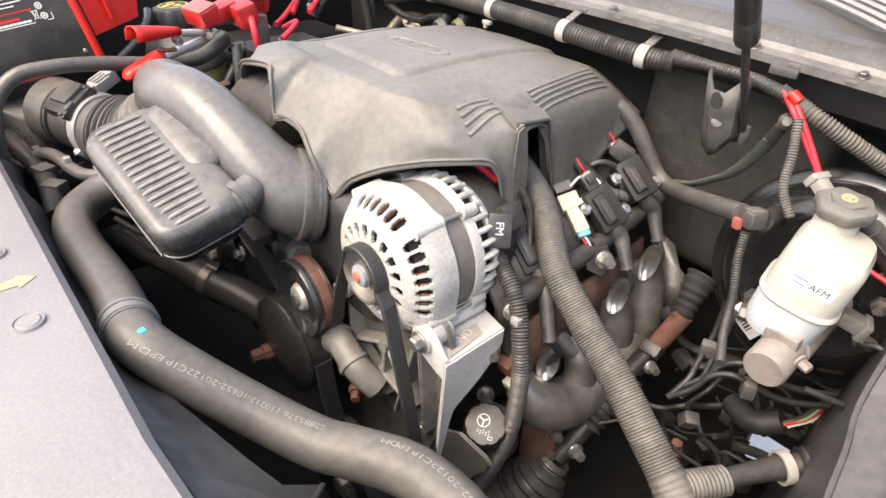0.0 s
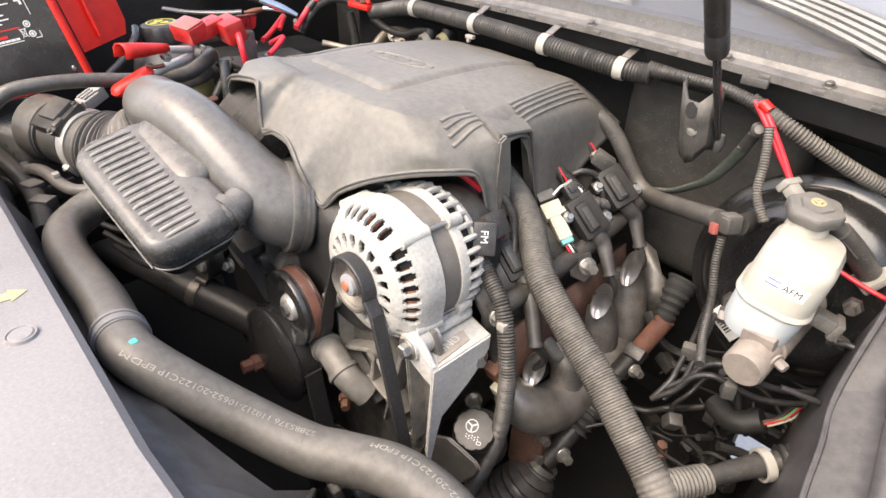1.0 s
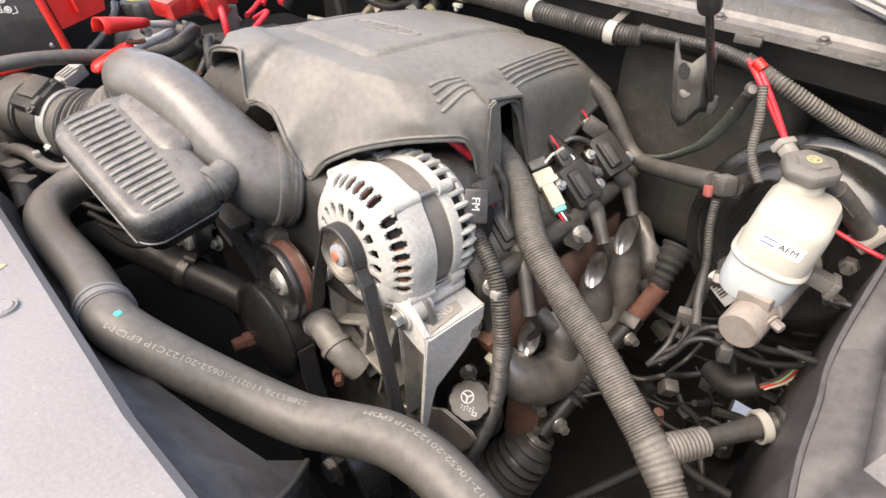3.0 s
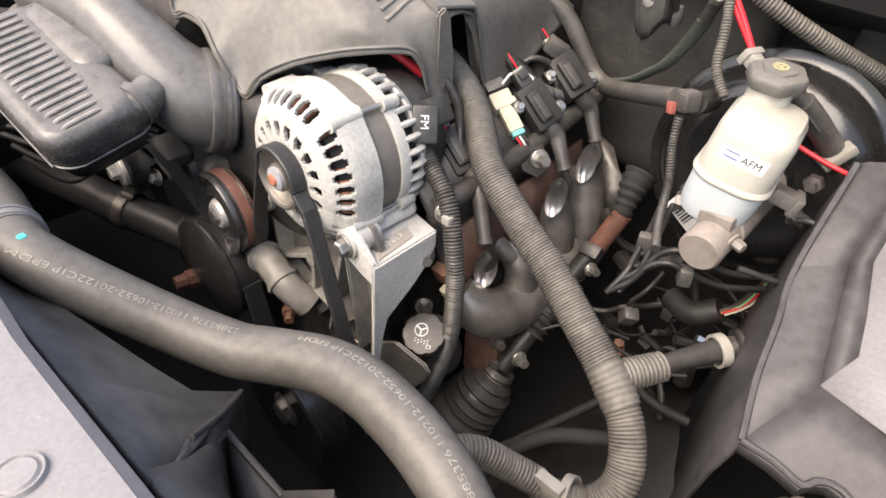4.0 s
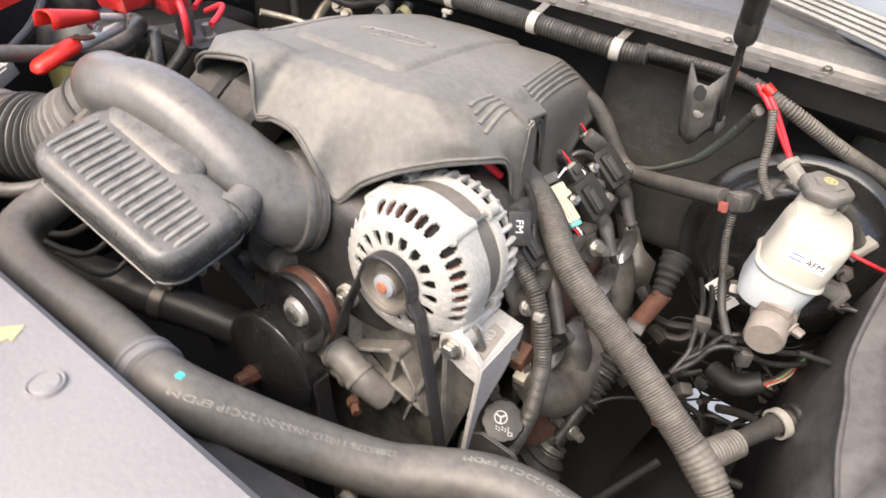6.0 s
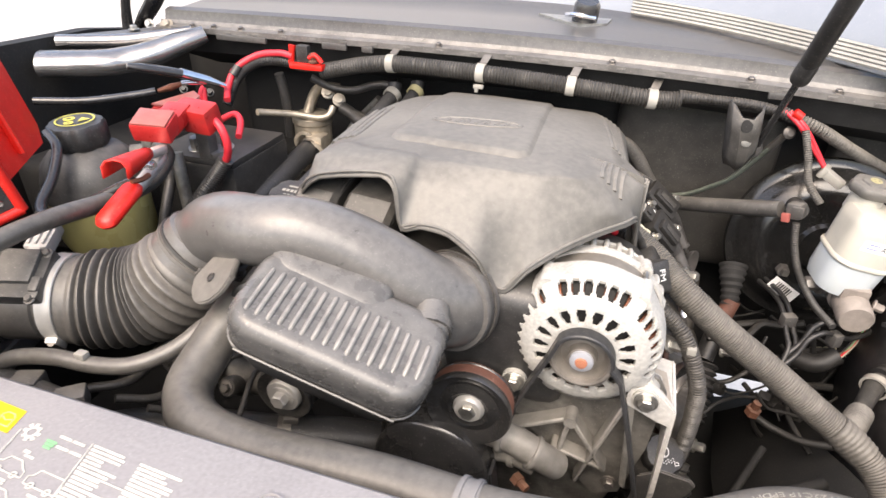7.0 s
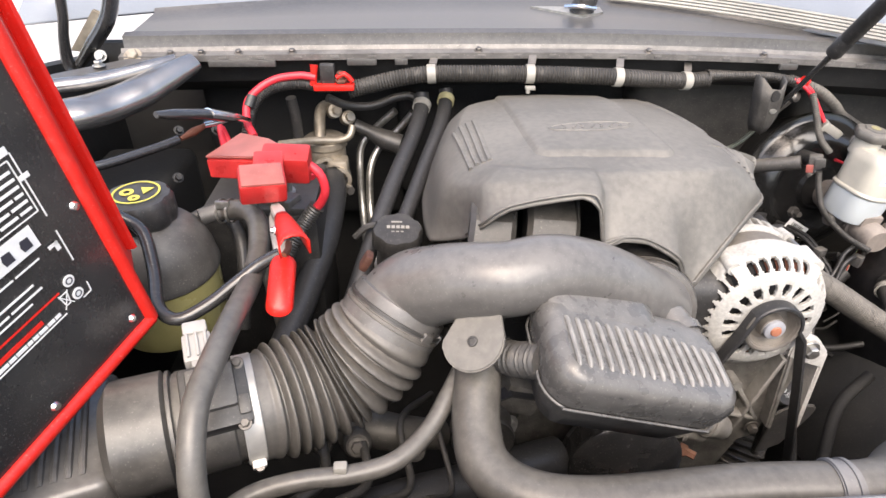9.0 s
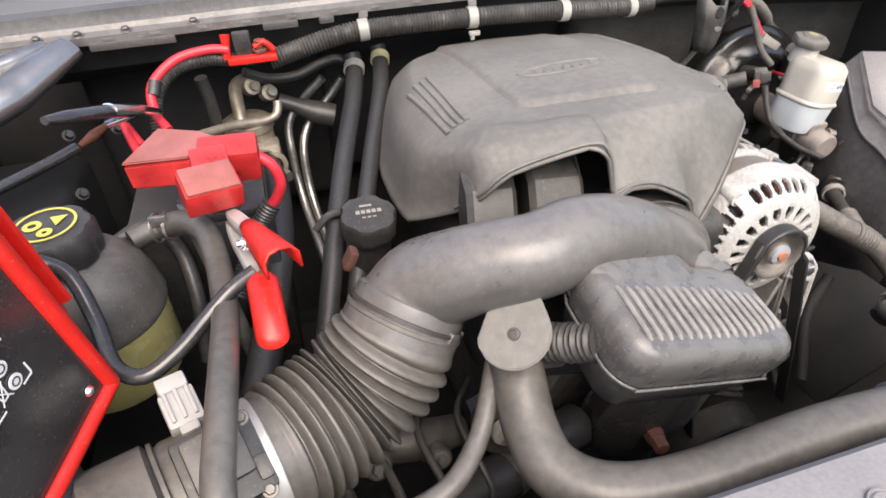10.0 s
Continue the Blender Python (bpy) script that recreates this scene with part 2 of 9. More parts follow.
PALEG = material("pale_grey_plug", (0.37, 0.36, 0.345), 0.45, vary=0.15, grain=80, bump=0.05, dust=0.1)
METER = material("air_meter_plastic", (0.034, 0.033, 0.033), 0.36, vary=0.3, grain=90, spots=12, bump=0.08, dust=0.32, specks=0.14)
# ribs of the resonator lid, lighter than the lid itself
CREST = material("lighter_rib_crest", (0.060, 0.059, 0.058), 0.42, vary=0.3, grain=90, spots=16, bump=0.1, dust=0.85, dust_color=(0.33, 0.315, 0.29), specks=0.3)
BRAID = material("braided_strap", (0.16, 0.18, 0.15), 0.55, 0.4, vary=0.35, grain=250, bump=0.4)


# ---- mesh tools ----
def V(*a):
    return Vector(a)


def empty(name, at, label="", category="", group="", kind=""):
    e = new(name)
    e.location = at
    e.empty_display_size = 0.02
    return tagged(e, label, category, group, kind)


def base(ob):
    p = Vector((0, 0, 0))
    while ob is not None:
        p += ob.location
        ob = ob.parent
    return p


def finish(bm, smooth=True, angle=40):
    bmesh.ops.recalc_face_normals(bm, faces=bm.faces)
    if smooth:
        for f in bm.faces:
            f.smooth = True
        for e in bm.edges:
            if len(e.link_faces) == 2 and e.calc_face_angle(0) > radians(angle):
                e.smooth = False


def part(name, bm, mat, parent=None, label="", smooth=True, kind="", angle=40):
    """Links a bmesh, built in world metres, as one mesh object under a thing or part."""
    finish(bm, smooth, angle)
    o = base(parent) if parent is not None else Vector((0, 0, 0))
    if o.length:
        bmesh.ops.translate(bm, verts=bm.verts, vec=-o)
    me = bpy.data.meshes.new(name)
    bm.to_mesh(me)
    bm.free()
    me.materials.append(mat)
    ob = new(name, me)
    ob.parent = parent
    if label or kind:
        tagged(ob, label, kind=kind)
    return ob


def shared(name, me, parent, m):
    ob = new(name, me)
    ob.parent = parent
    ob.matrix_basis = m
    return ob


def spline(pts, step=0.006, closed=False):
    """Catmull-Rom through the points, evenly sampled."""
    P = [Vector(p) for p in pts]
    n = len(P)
    out = []
    for i in range(n if closed else n - 1):
        if closed:
            a, b, c, d = P[i - 1], P[i], P[(i + 1) % n], P[(i + 2) % n]
        else:
            b, c = P[i], P[i + 1]
            a = P[i - 1] if i else b * 2 - c
            d = P[i + 2] if i + 2 < n else c * 2 - b
        k = max(2, int((c - b).length / step))
        for j in range(k):
            t = j / k
            out.append(0.5 * ((2 * b) + (c - a) * t + (2 * a - 5 * b + 4 * c - d) * t * t + (3 * b - a - 3 * c + d) * t ** 3))
    if not closed:
        out.append(P[-1])
    return out


def frames(path, closed=False):
    """Turns carried along a path without twist: (point, side, up, ahead)."""
    n = len(path)
    tang = []
    for i in range(n):
        a = path[i - 1] if i or closed else path[0]
        b = path[(i + 1) % n] if i < n - 1 or closed else path[-1]
        tang.append((b - a).normalized())
    up = Vector((0, 0, 1)) if abs(tang[0].z) < 0.9 else Vector((0, 1, 0))
    side = tang[0].cross(up).normalized()
    out = []
    for p, t in zip(path, tang):
        side = (side - t * side.dot(t)).normalized()
        out.append((p, side, side.cross(t).normalized() * -1, t))
    return out


def tube(bm, pts, r, seg=12, step=0.006, cap=True, flat=1.0, ridge=0.0, pitch=0.004, raw=False):
    """A round pipe along points; r: a number or a list, one a point; ridge: corrugation depth."""
    if ridge:
        step = pitch / 4
    path = [Vector(p) for p in pts] if raw else spline(pts, step)
    n = len(path)
    dist = [0.0]
    for a, b in zip(path, path[1:]):
        dist.append(dist[-1] + (b - a).length)
    key = None
    if not isinstance(r, (int, float)):
        marks = [0.0]
        for a, b in zip(pts, pts[1:]):
            marks.append(marks[-1] + (Vector(b) - Vector(a)).length)
        marks = [m / marks[-1] * dist[-1] for m in marks]
        key = np.interp(dist, marks, r)
    rings = []
    for i, (p, s, u, t) in enumerate(frames(path)):
        rad = r if key is None else float(key[i])
        if ridge:
            rad += ridge * (0.5 + 0.5 * math.cos(2 * math.pi * dist[i] / pitch)) - ridge * 0.5
        rings.append([bm.verts.new(p + (s * math.cos(2 * math.pi * k / seg) + u * flat * math.sin(2 * math.pi * k / seg)) * rad) for k in range(seg)])
    for a, b in zip(rings, rings[1:]):
        for k in range(seg):
            bm.faces.new((a[k], a[(k + 1) % seg], b[(k + 1) % seg], b[k]))
    if cap:
        bm.faces.new(rings[0])
        bm.faces.new(rings[-1][::-1])
    return bm


def axes_of(axis):
    w = Vector(axis).normalized()
    u = w.cross(Vector((0, 0, 1)) if abs(w.z) < 0.95 else Vector((0, 1, 0))).normalized()
    return u, w.cross(u).normalized(), w


def lathe(bm, center, axis, profile, seg=32, wob=None):
    """profile: (radius, distance along the axis) pairs."""
    u, v, w = axes_of(axis)
    c = Vector(center)
    rings = []
    for r, d in profile:
        if r <= 1e-6:
            rings.append([bm.verts.new(c + w * d)])
        else:
            rings.append([bm.verts.new(c + w * d + (u * math.cos(2 * math.pi * k / seg) + v * math.sin(2 * math.pi * k / seg)) * (r * (wob(k) if wob else 1.0))) for k in range(seg)])
    for a, b in zip(rings, rings[1:]):
        if len(a) == 1 and len(b) == 1:
            continue
        for k in range(seg):
            j = (k + 1) % seg
            if len(a) == 1:
                bm.faces.new((a[0], b[k], b[j]))
            elif len(b) == 1:
                bm.faces.new((a[k], b[0], a[j]))
            else:
                bm.faces.new((a[k], b[k], b[j], a[j]))
    return bm


def disc(bm, center, axis, r, thick, seg=28, bev=0.0015):
    return lathe(bm, center, axis, [(0, 0), (r - bev, 0), (r, bev), (r, thick - bev), (r - bev, thick), (0, thick)], seg)


def box(bm, center, size, m=None, bev=0.003, seg=2):
    """A box with rounded edges, turned by m about its own middle."""
    b = bmesh.new()
    bmesh.ops.create_cube(b, size=1.0)
    bmesh.ops.scale(b, verts=b.verts, vec=size)
    if bev:
        bmesh.ops.bevel(b, geom=b.edges[:], offset=min(bev, min(size) * 0.45), segments=seg, profile=0.6, affect="EDGES")
    t = Matrix.Translation(center) @ (m.to_4x4() if m is not None else Matrix.Identity(4))
    bmesh.ops.transform(b, matrix=t, verts=b.verts)
    return join(bm, b)


def join(bm, b):
    me = bpy.data.meshes.new("joined")
    b.to_mesh(me)
    b.free()
    bm.from_mesh(me)
    bpy.data.meshes.remove(me)
    return bm


def slab(bm, pts, off):
    """A plate: polygon pts, thickened by the vector off."""
    a = [bm.verts.new(Vector(p)) for p in pts]
    b = [bm.verts.new(Vector(p) + Vector(off)) for p in pts]
    bm.faces.new(a)
    bm.faces.new(b[::-1])
    n = len(a)
    for i in range(n):
        bm.faces.new((a[i], b[i], b[(i + 1) % n], a[(i + 1) % n]))
    return bm


def strip(bm, a, b, up, width, thick):
    """A flat bar from a to b, of that width across and thickness along up."""
    a, b, up = Vector(a), Vector(b), Vector(up).normalized()
    s = (b - a).cross(up).normalized() * (width / 2)
    return slab(bm, [a - s, a + s, b + s, b - s], up * thick)


def turn_to(x, z):
    """A turn whose x axis goes along x and whose z axis lies near z."""
    x = Vector(x).normalized()
    y = Vector(z).cross(x).normalized()
    return Matrix((x, y, x.cross(y))).transposed()


def bolt(name, at, axis, r, parent, mat=STEEL, h=0.006, washer=True, label=""):
    bm = bmesh.new()
    if washer:
        disc(bm, at, axis, r * 1.5, h * 0.3, 20, 0.0005)
    u, v, w = axes_of(axis)
    lathe(bm, Vector(at) + w * h * 0.3, axis, [(0, 0), (r, 0), (r, h * 0.8), (r * 0.85, h), (0, h)], 6)
    return part(name, bm, mat, parent, label, angle=25)


def line_text(string, size):
    """Vertices and faces of a word in the built-in font, flat, from the origin along x."""
    cu = bpy.data.curves.new("word", "FONT")
    cu.body, cu.size, cu.extrude, cu.resolution_u = string, size, size * 0.02, 3
    ob = new("word", cu)
    bpy.context.view_layer.update()
    me = bpy.data.meshes.new_from_object(ob.evaluated_get(bpy.context.evaluated_depsgraph_get()))
    vs, fs = [v.co.copy() for v in me.vertices], [tuple(f.vertices) for f in me.polygons]
    bpy.data.objects.remove(ob)
    bpy.data.curves.remove(cu)
    bpy.data.meshes.remove(me)
    return vs, fs


def word(name, string, size, m, mat, parent):
    vs, fs = line_text(string, size)
    bm = bmesh.new()
    vv = [bm.verts.new(m @ v) for v in vs]
    for f in fs:
        bm.faces.new([vv[i] for i in f])
    return part(name, bm, mat, parent, smooth=False)


def shell(ob, thick, offset=-1.0):
    s = ob.modifiers.new("thickness", "SOLIDIFY")
    s.thickness, s.offset = thick, offset
    return ob


def sheet(bm, rows):
    vs = [[bm.verts.new(p) for p in r] for r in rows]
    for a, b in zip(vs, vs[1:]):
        for j in range(len(a) - 1):
            bm.faces.new((a[j], a[j + 1], b[j + 1], b[j]))
    return bm


# ---- the large structure ----
bm = bmesh.new()
slab(bm, [(-60, -60, 0), (60, -60, 0), (60, 60, 0), (-60, 60, 0)], (0, 0, -0.3))
tagged(part("ground", bm, GROUND, smooth=False), "pale concrete ground under the vehicle", "ground", kind="structure")

# bay walls carry their shade in a near-black colour
bm = bmesh.new()
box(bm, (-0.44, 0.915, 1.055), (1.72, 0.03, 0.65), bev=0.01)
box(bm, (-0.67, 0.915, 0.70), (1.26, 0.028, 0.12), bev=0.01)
tagged(part("wall_firewall", bm, SHADE), "dark sheet-metal firewall behind the engine", "firewall", kind="structure")
# passenger side takes the darker copy: deeper shade as colour
bm = bmesh.new()
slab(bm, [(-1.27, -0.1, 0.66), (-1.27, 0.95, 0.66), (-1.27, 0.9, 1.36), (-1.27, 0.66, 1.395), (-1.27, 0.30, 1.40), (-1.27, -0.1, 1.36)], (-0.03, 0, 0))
tagged(part("wall_fender_passenger", bm, DEEPSHADE), "dark inner fender sheet metal of the engine bay", "inner fender", kind="structure")
bm = bmesh.new()
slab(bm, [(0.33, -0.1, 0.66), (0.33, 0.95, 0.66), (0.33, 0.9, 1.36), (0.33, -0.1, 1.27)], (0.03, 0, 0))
tagged(part("wall_fender_driver", bm, SHADE), "dark inner fender sheet metal of the engine bay", "inner fender", kind="structure")
bm = bmesh.new()
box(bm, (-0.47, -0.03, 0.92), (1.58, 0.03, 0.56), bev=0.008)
tagged(part("wall_radiator", bm, SHADE), "dark radiator and support at the front of the bay", "radiator", kind="structure")
# shade under the engine is put into the shield's black
bm = bmesh.new()
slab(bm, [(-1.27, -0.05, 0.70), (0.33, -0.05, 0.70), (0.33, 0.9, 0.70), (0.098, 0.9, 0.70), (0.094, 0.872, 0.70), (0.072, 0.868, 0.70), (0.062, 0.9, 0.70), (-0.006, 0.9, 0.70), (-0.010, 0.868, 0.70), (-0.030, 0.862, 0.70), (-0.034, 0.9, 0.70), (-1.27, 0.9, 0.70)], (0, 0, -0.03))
tagged(part("floor_splash_shield", bm, DEEPSHADE), "dark splash shield below the engine", "splash shield", kind="structure")


# ---- cowl ----
def bow(x):
    """How far the cowl drops and comes forward towards its ends."""
    t = (x + 0.56) / 0.75
    return -0.028 * t * t if x > -0.56 else -0.008 * t * t


def extrude_x(bm, profile, x0, x1, n=40, drop=bow):
    rows = []
    for i in range(n + 1):
        x = x0 + (x1 - x0) * i / n
        rows.append([bm.verts.new((x, y + 0.3 * drop(x), z + drop(x))) for y, z in profile])
    for a, b in zip(rows, rows[1:]):
        for j in range(len(profile) - 1):
            bm.faces.new((a[j], a[j + 1], b[j + 1], b[j]))
    return bm


cowl = empty("cowl", (-0.5, 0.75, 1.40), "grey painted sheet-metal cowl with a stepped front lip", "cowl")
# the dark gap below the cowl: its shade is painted near-black
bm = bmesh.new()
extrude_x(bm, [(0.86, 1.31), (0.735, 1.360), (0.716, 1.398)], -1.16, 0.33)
part("underside", bm, SHADE, cowl)
bm = bmesh.new()
extrude_x(bm, [(0.716, 1.398), (0.699, 1.400), (0.699, 1.409), (0.713, 1.412), (0.716, 1.418)], -1.16, 0.33)
part("lip", bm, WORN, cowl, "bare spot-welded lip")
bm = bmesh.new()
extrude_x(bm, [(0.716, 1.418), (0.720, 1.414), (0.726, 1.415), (0.729, 1.424), (0.730, 1.432), (0.744, 1.436)], -1.16, 0.33)
part("rain_channel", bm, BODY, cowl)


def far(x):
    """The y at which the cowl panel meets the windscreen."""
    return 1.02 - (1.05 if x > -0.55 else 0.36) * (x + 0.55) ** 2


bm = bmesh.new()
rows = []
for i in range(49):
    x = -1.16 + 1.49 * i / 48
    y1, d = far(x), bow(x)
    rows.append([bm.verts.new((x, 0.744 + 0.3 * d + (max(y1, 0.77) - 0.744 - 0.3 * d) * k, z + d)) for k, z in ((0, 1.436), (0.03, 1.430), (0.12, 1.430), (0.5, 1.434), (0.9, 1.439), (0.96, 1.446), (1.0, 1.445))])
for a, b in zip(rows, rows[1:]):
    for j in range(6):
        bm.faces.new((a[j], a[j + 1], b[j + 1], b[j]))
part("panel", bm, BODY, cowl, "flat dusty grey cowl panel")
bm = bmesh.new()
for i in range(26):
    x = -1.12 + i * 0.056
    box(bm, (x, 0.6985 + 0.3 * bow(x), 1.4045 + bow(x)), (0.012, 0.002, 0.004), bev=0.0008)
part("weld_tab", bm, WORN, cowl, kind="stuff")
for x in (-1.085, -1.04, -0.985, -0.905, -0.62, -0.35, -0.16, -0.05):
    bolt("fastener", (x, 0.706 + 0.3 * bow(x), 1.4105 + bow(x)), (0, -0.2, 1), 0.0048, cowl, STEELD, 0.004)
for x, w in ((-0.98, 0.10), (-0.80, 0.045), (-0.74, 0.02), (-0.12, 0.03)):
    bm = bmesh.new()
    box(bm, (x, 0.697 + 0.3 * bow(x), 1.397 + bow(x)), (w, 0.006, 0.010), bev=0.002)
    part("seam_flange", bm, BODY, cowl)
bm = bmesh.new()
rows = []
for i in range(41):
    x = -1.35 + 1.85 * i / 40
    y1, d = max(far(x), 0.62), bow(x)
    rows.append([bm.verts.new((x, y1 + 0.004, 1.440 + d)), bm.verts.new((x, y1 + 0.30, 1.62 + d)), bm.verts.new((x, y1 + 0.75, 1.92 + d))])
for a, b in zip(rows, rows[1:]):
    for j in range(2):
        bm.faces.new((a[j], a[j + 1], b[j + 1], b[j]))
tagged(shell(part("windscreen", bm, GLASS), 0.005), "windscreen glass reflecting bright sky", "windscreen", kind="structure")
wg = empty("cowl_grille", (-0.1, 0.85, 1.44), "pale ribbed grille strips below the windscreen", "grille")
for k in range(5):
    bm = bmesh.new()
    tube(bm, [(x, far(x) - 0.020 + k * 0.013, 1.449 + bow(x) + k * 0.004) for x in (-0.34, -0.26, -0.18, -0.10, -0.02, 0.04)], 0.0028, 6)
    part("strip", bm, GREYC, wg)
wp_ = empty("wiper_pivot", (-0.42, 0.93, 1.43), "black wiper pivot with a bright metal bracket on the cowl", "wiper")
bm = bmesh.new()
lathe(bm, (-0.415, 0.885, 1.428), (0.1, -0.3, 1), [(0, 0.045), (0.018, 0.045), (0.022, 0.038), (0.022, 0.0), (0.028, 0.0)], 24)
part("pivot", bm, PAINT, wp_)
bm = bmesh.new()
slab(bm, [(-0.50, 0.92, 1.433), (-0.42, 0.845, 1.430), (-0.375, 0.88, 1.430), (-0.37, 0.92, 1.432)], (0, 0, 0.006))
part("bracket", bm, STEEL, wp_)
bm = bmesh.new()
tube(bm, [(-0.445, 0.88, 1.445), (-0.425, 0.855, 1.45), (-0.395, 0.865, 1.445)], 0.004, 8)
part("clip", bm, CHROME, wp_)

# hinge at the passenger corner and the bright rail below it
hinge = empty("hood_hinge", (-1.20, 0.74, 1.42), "dark hood hinge at the corner of the cowl", "hinge")
bm = bmesh.new()
tube(bm, [(-1.234, 0.732, 1.386), (-1.206, 0.735, 1.417), (-1.180, 0.736, 1.447), (-1.166, 0.738, 1.477), (-1.155, 0.745, 1.53)], [0.018, 0.026, 0.027, 0.024, 0.022], 14, flat=0.4)
part("arm", bm, PAINT, hinge)
bm = bmesh.new()
tube(bm, [(-1.215, 0.716, 1.372), (-1.238, 0.718, 1.372), (-1.246, 0.720, 1.390), (-1.241, 0.720, 1.426), (-1.231, 0.720, 1.464), (-1.224, 0.722, 1.53)], [0.008, 0.012, 0.012, 0.010, 0.010, 0.010], 12, flat=0.6)
part("link", bm, PAINT, hinge)
bm = bmesh.new()
slab(bm, [(-1.255, 0.752, 1.400), (-1.236, 0.752, 1.398), (-1.190, 0.752, 1.455), (-1.203, 0.752, 1.462)], (0, 0.006, 0))
bmesh.ops.bevel(bm, geom=bm.edges[:], offset=0.002, segments=2, affect="EDGES")
part("worn_plate", bm, TARN, hinge, "worn bare metal plate")
bolt("bolt", (-1.196, 0.722, 1.400), (0.2, -1, 0.3), 0.006, hinge, STEEL)
bolt("bolt", (-1.140, 0.702, 1.404), (0, -0.6, 0.8), 0.009, hinge, TARN)
rail = empty("fender_rail", (-1.15, 0.58, 1.37), "bright bare metal fender rail, curved, beside the cowl", "rail")
bm = bmesh.new()
tube(bm, [(-1.050, 0.690, 1.398), (-1.078, 0.660, 1.387), (-1.112, 0.625, 1.372), (-1.145, 0.595, 1.3636), (-1.1765, 0.565, 1.362), (-1.25, 0.525, 1.362)], [0.020, 0.026, 0.030, 0.031, 0.031, 0.031], 24, flat=0.7)
part("rail_tube", bm, SILVER, rail)
bm = bmesh.new()
tube(bm, [(-1.075, 0.690, 1.404), (-1.105, 0.668, 1.398), (-1.145, 0.640, 1.392), (-1.185, 0.612, 1.390), (-1.26, 0.575, 1.390)], [0.008, 0.012, 0.013, 0.013, 0.013], 16, flat=0.8)
part("upper_bead", bm, SILVER, rail)
bm = bmesh.new()
slab(bm, [(-1.27, 0.60, 1.39), (-1.14, 0.69, 1.40), (-1.10, 0.70, 1.395), (-1.25, 0.56, 1.385)], (0, 0, 0.004))
part("flange", bm, BODY, rail)
bolt("bolt", (-1.17, 0.655, 1.402), (0, 0, 1), 0.006, rail)

# ---- radiator cover at the front, with its print and push pins ----
rc = empty("radiator_cover", (-0.46, -0.15, 1.235), "grey textured plastic radiator cover with printed notices and push pins", "cover")
bm = bmesh.new()
rows = []
prof = [(0.012, 1.205), (0.030, 1.222), (0.036, 1.238), (0.030, 1.245), (0.015, 1.2465), (-0.10, 1.2465), (-0.30, 1.243), (-0.42, 1.235), (-0.46, 1.20)]
N = 60
for i in range(N + 1):
    x = -1.08 + 1.10 * i / N
    dy = 0.012 * max(0.0, (x + 0.20) / 0.2) - 0.01 * max(0.0, (-x - 0.88) / 0.2)
    rows.append([bm.verts.new((x, y + dy, z)) for y, z in prof])
for a, b in zip(rows, rows[1:]):
    for j in range(len(prof) - 1):
        bm.faces.new((a[j], a[j + 1], b[j + 1], b[j]))
shell(part("panel", bm, SHROUD, rc), 0.004)
for x, y in ((-0.833, 0.005), (-0.503, -0.008), (-0.374, -0.002), (-0.10, 0.005), (-0.98, -0.01)):
    pin = bmesh.new()
    lathe(pin, (x, y, 1.2462), (0, 0, 1), [(0, 0.0035), (0.0085, 0.0033), (0.0095, 0.0022), (0.0100, 0.0018), (0.0108, 0.0030), (0.0118, 0.0030), (0.0128, 0.0)], 24)
    part("push_pin", pin, SHROUD, rc)


ROW, COL = V(1.0, -0.06, 0).normalized(), V(0.235, -1.0, 0).normalized()


def pp(o, a, b, up=0.0):
    """A place in the printed field: from the point o, a along the lines of print, b across them."""
    return V(o[0], o[1], 1.2469 + up) + ROW * a + COL * b


def patch(bm, o, a0, b0, a1, b1, up=0.0):
    slab(bm, [pp(o, a0, b0, up), pp(o, a1, b0, up), pp(o, a1, b1, up), pp(o, a0, b1, up)], (0, 0, 0.0003))


def outline(bm, o, pts, w=0.0009, up=0.0, closed=True):
    ring = pts[1:] + pts[:1] if closed else pts[1:]
    for k, (p, q) in enumerate(zip(pts, ring)):
        strip(bm, pp(o, p[0], p[1], up + 0.00003 * (k % 3)), pp(o, q[0], q[1], up + 0.00003 * (k % 3)), (0, 0, 1), w, 0.0003)


STK = (-0.769, 0.009)
b = bmesh.new()
patch(b, STK, 0.0, 0.0, 0.037, 0.0225)
sticker = part("warning_sticker", b, STICKY, rc, "yellow warning sticker", smooth=False)
b = bmesh.new()
outline(b, STK, [(0.003, 0.018), (0.015, 0.018), (0.009, 0.005)], 0.0012, 0.0004)
patch(b, STK, 0.0083, 0.009, 0.0097, 0.0155, 0.0004)
outline(b, STK, [(0.020, 0.018), (0.033, 0.018), (0.033, 0.009), (0.030, 0.006), (0.023, 0.006), (0.020, 0.009)], 0.0010, 0.0004)
outline(b, STK, [(0.021, 0.011), (0.0265, 0.0135), (0.032, 0.011)], 0.0009, 0.0006, False)
part("sticker_mark", b, FADED, sticker, smooth=False)
random.seed(5)
TOPC = (-0.655, -0.002)
for a0, w, rows, skip in ((0.0, 0.036, 22, (3, 4)), (0.0445, 0.038, 21, (8,))):
    b = bmesh.new()
    for i in range(rows):
        y = i * 0.0033 + (0.0010 if i > 6 else 0) + (0.0010 if i > 14 else 0)
        x = a0
        end = a0 + w * (random.uniform(0.55, 1.0) if i not in skip else 0.45)
        while x < end - 0.002:
            step = random.uniform(0.004, 0.012)
            patch(b, TOPC, x, y, min(end, x + step), y + 0.0019)
            x += step + 0.0006
    part("printed_text", b, CREAM, rc, smooth=False, kind="stuff")
b = bmesh.new()
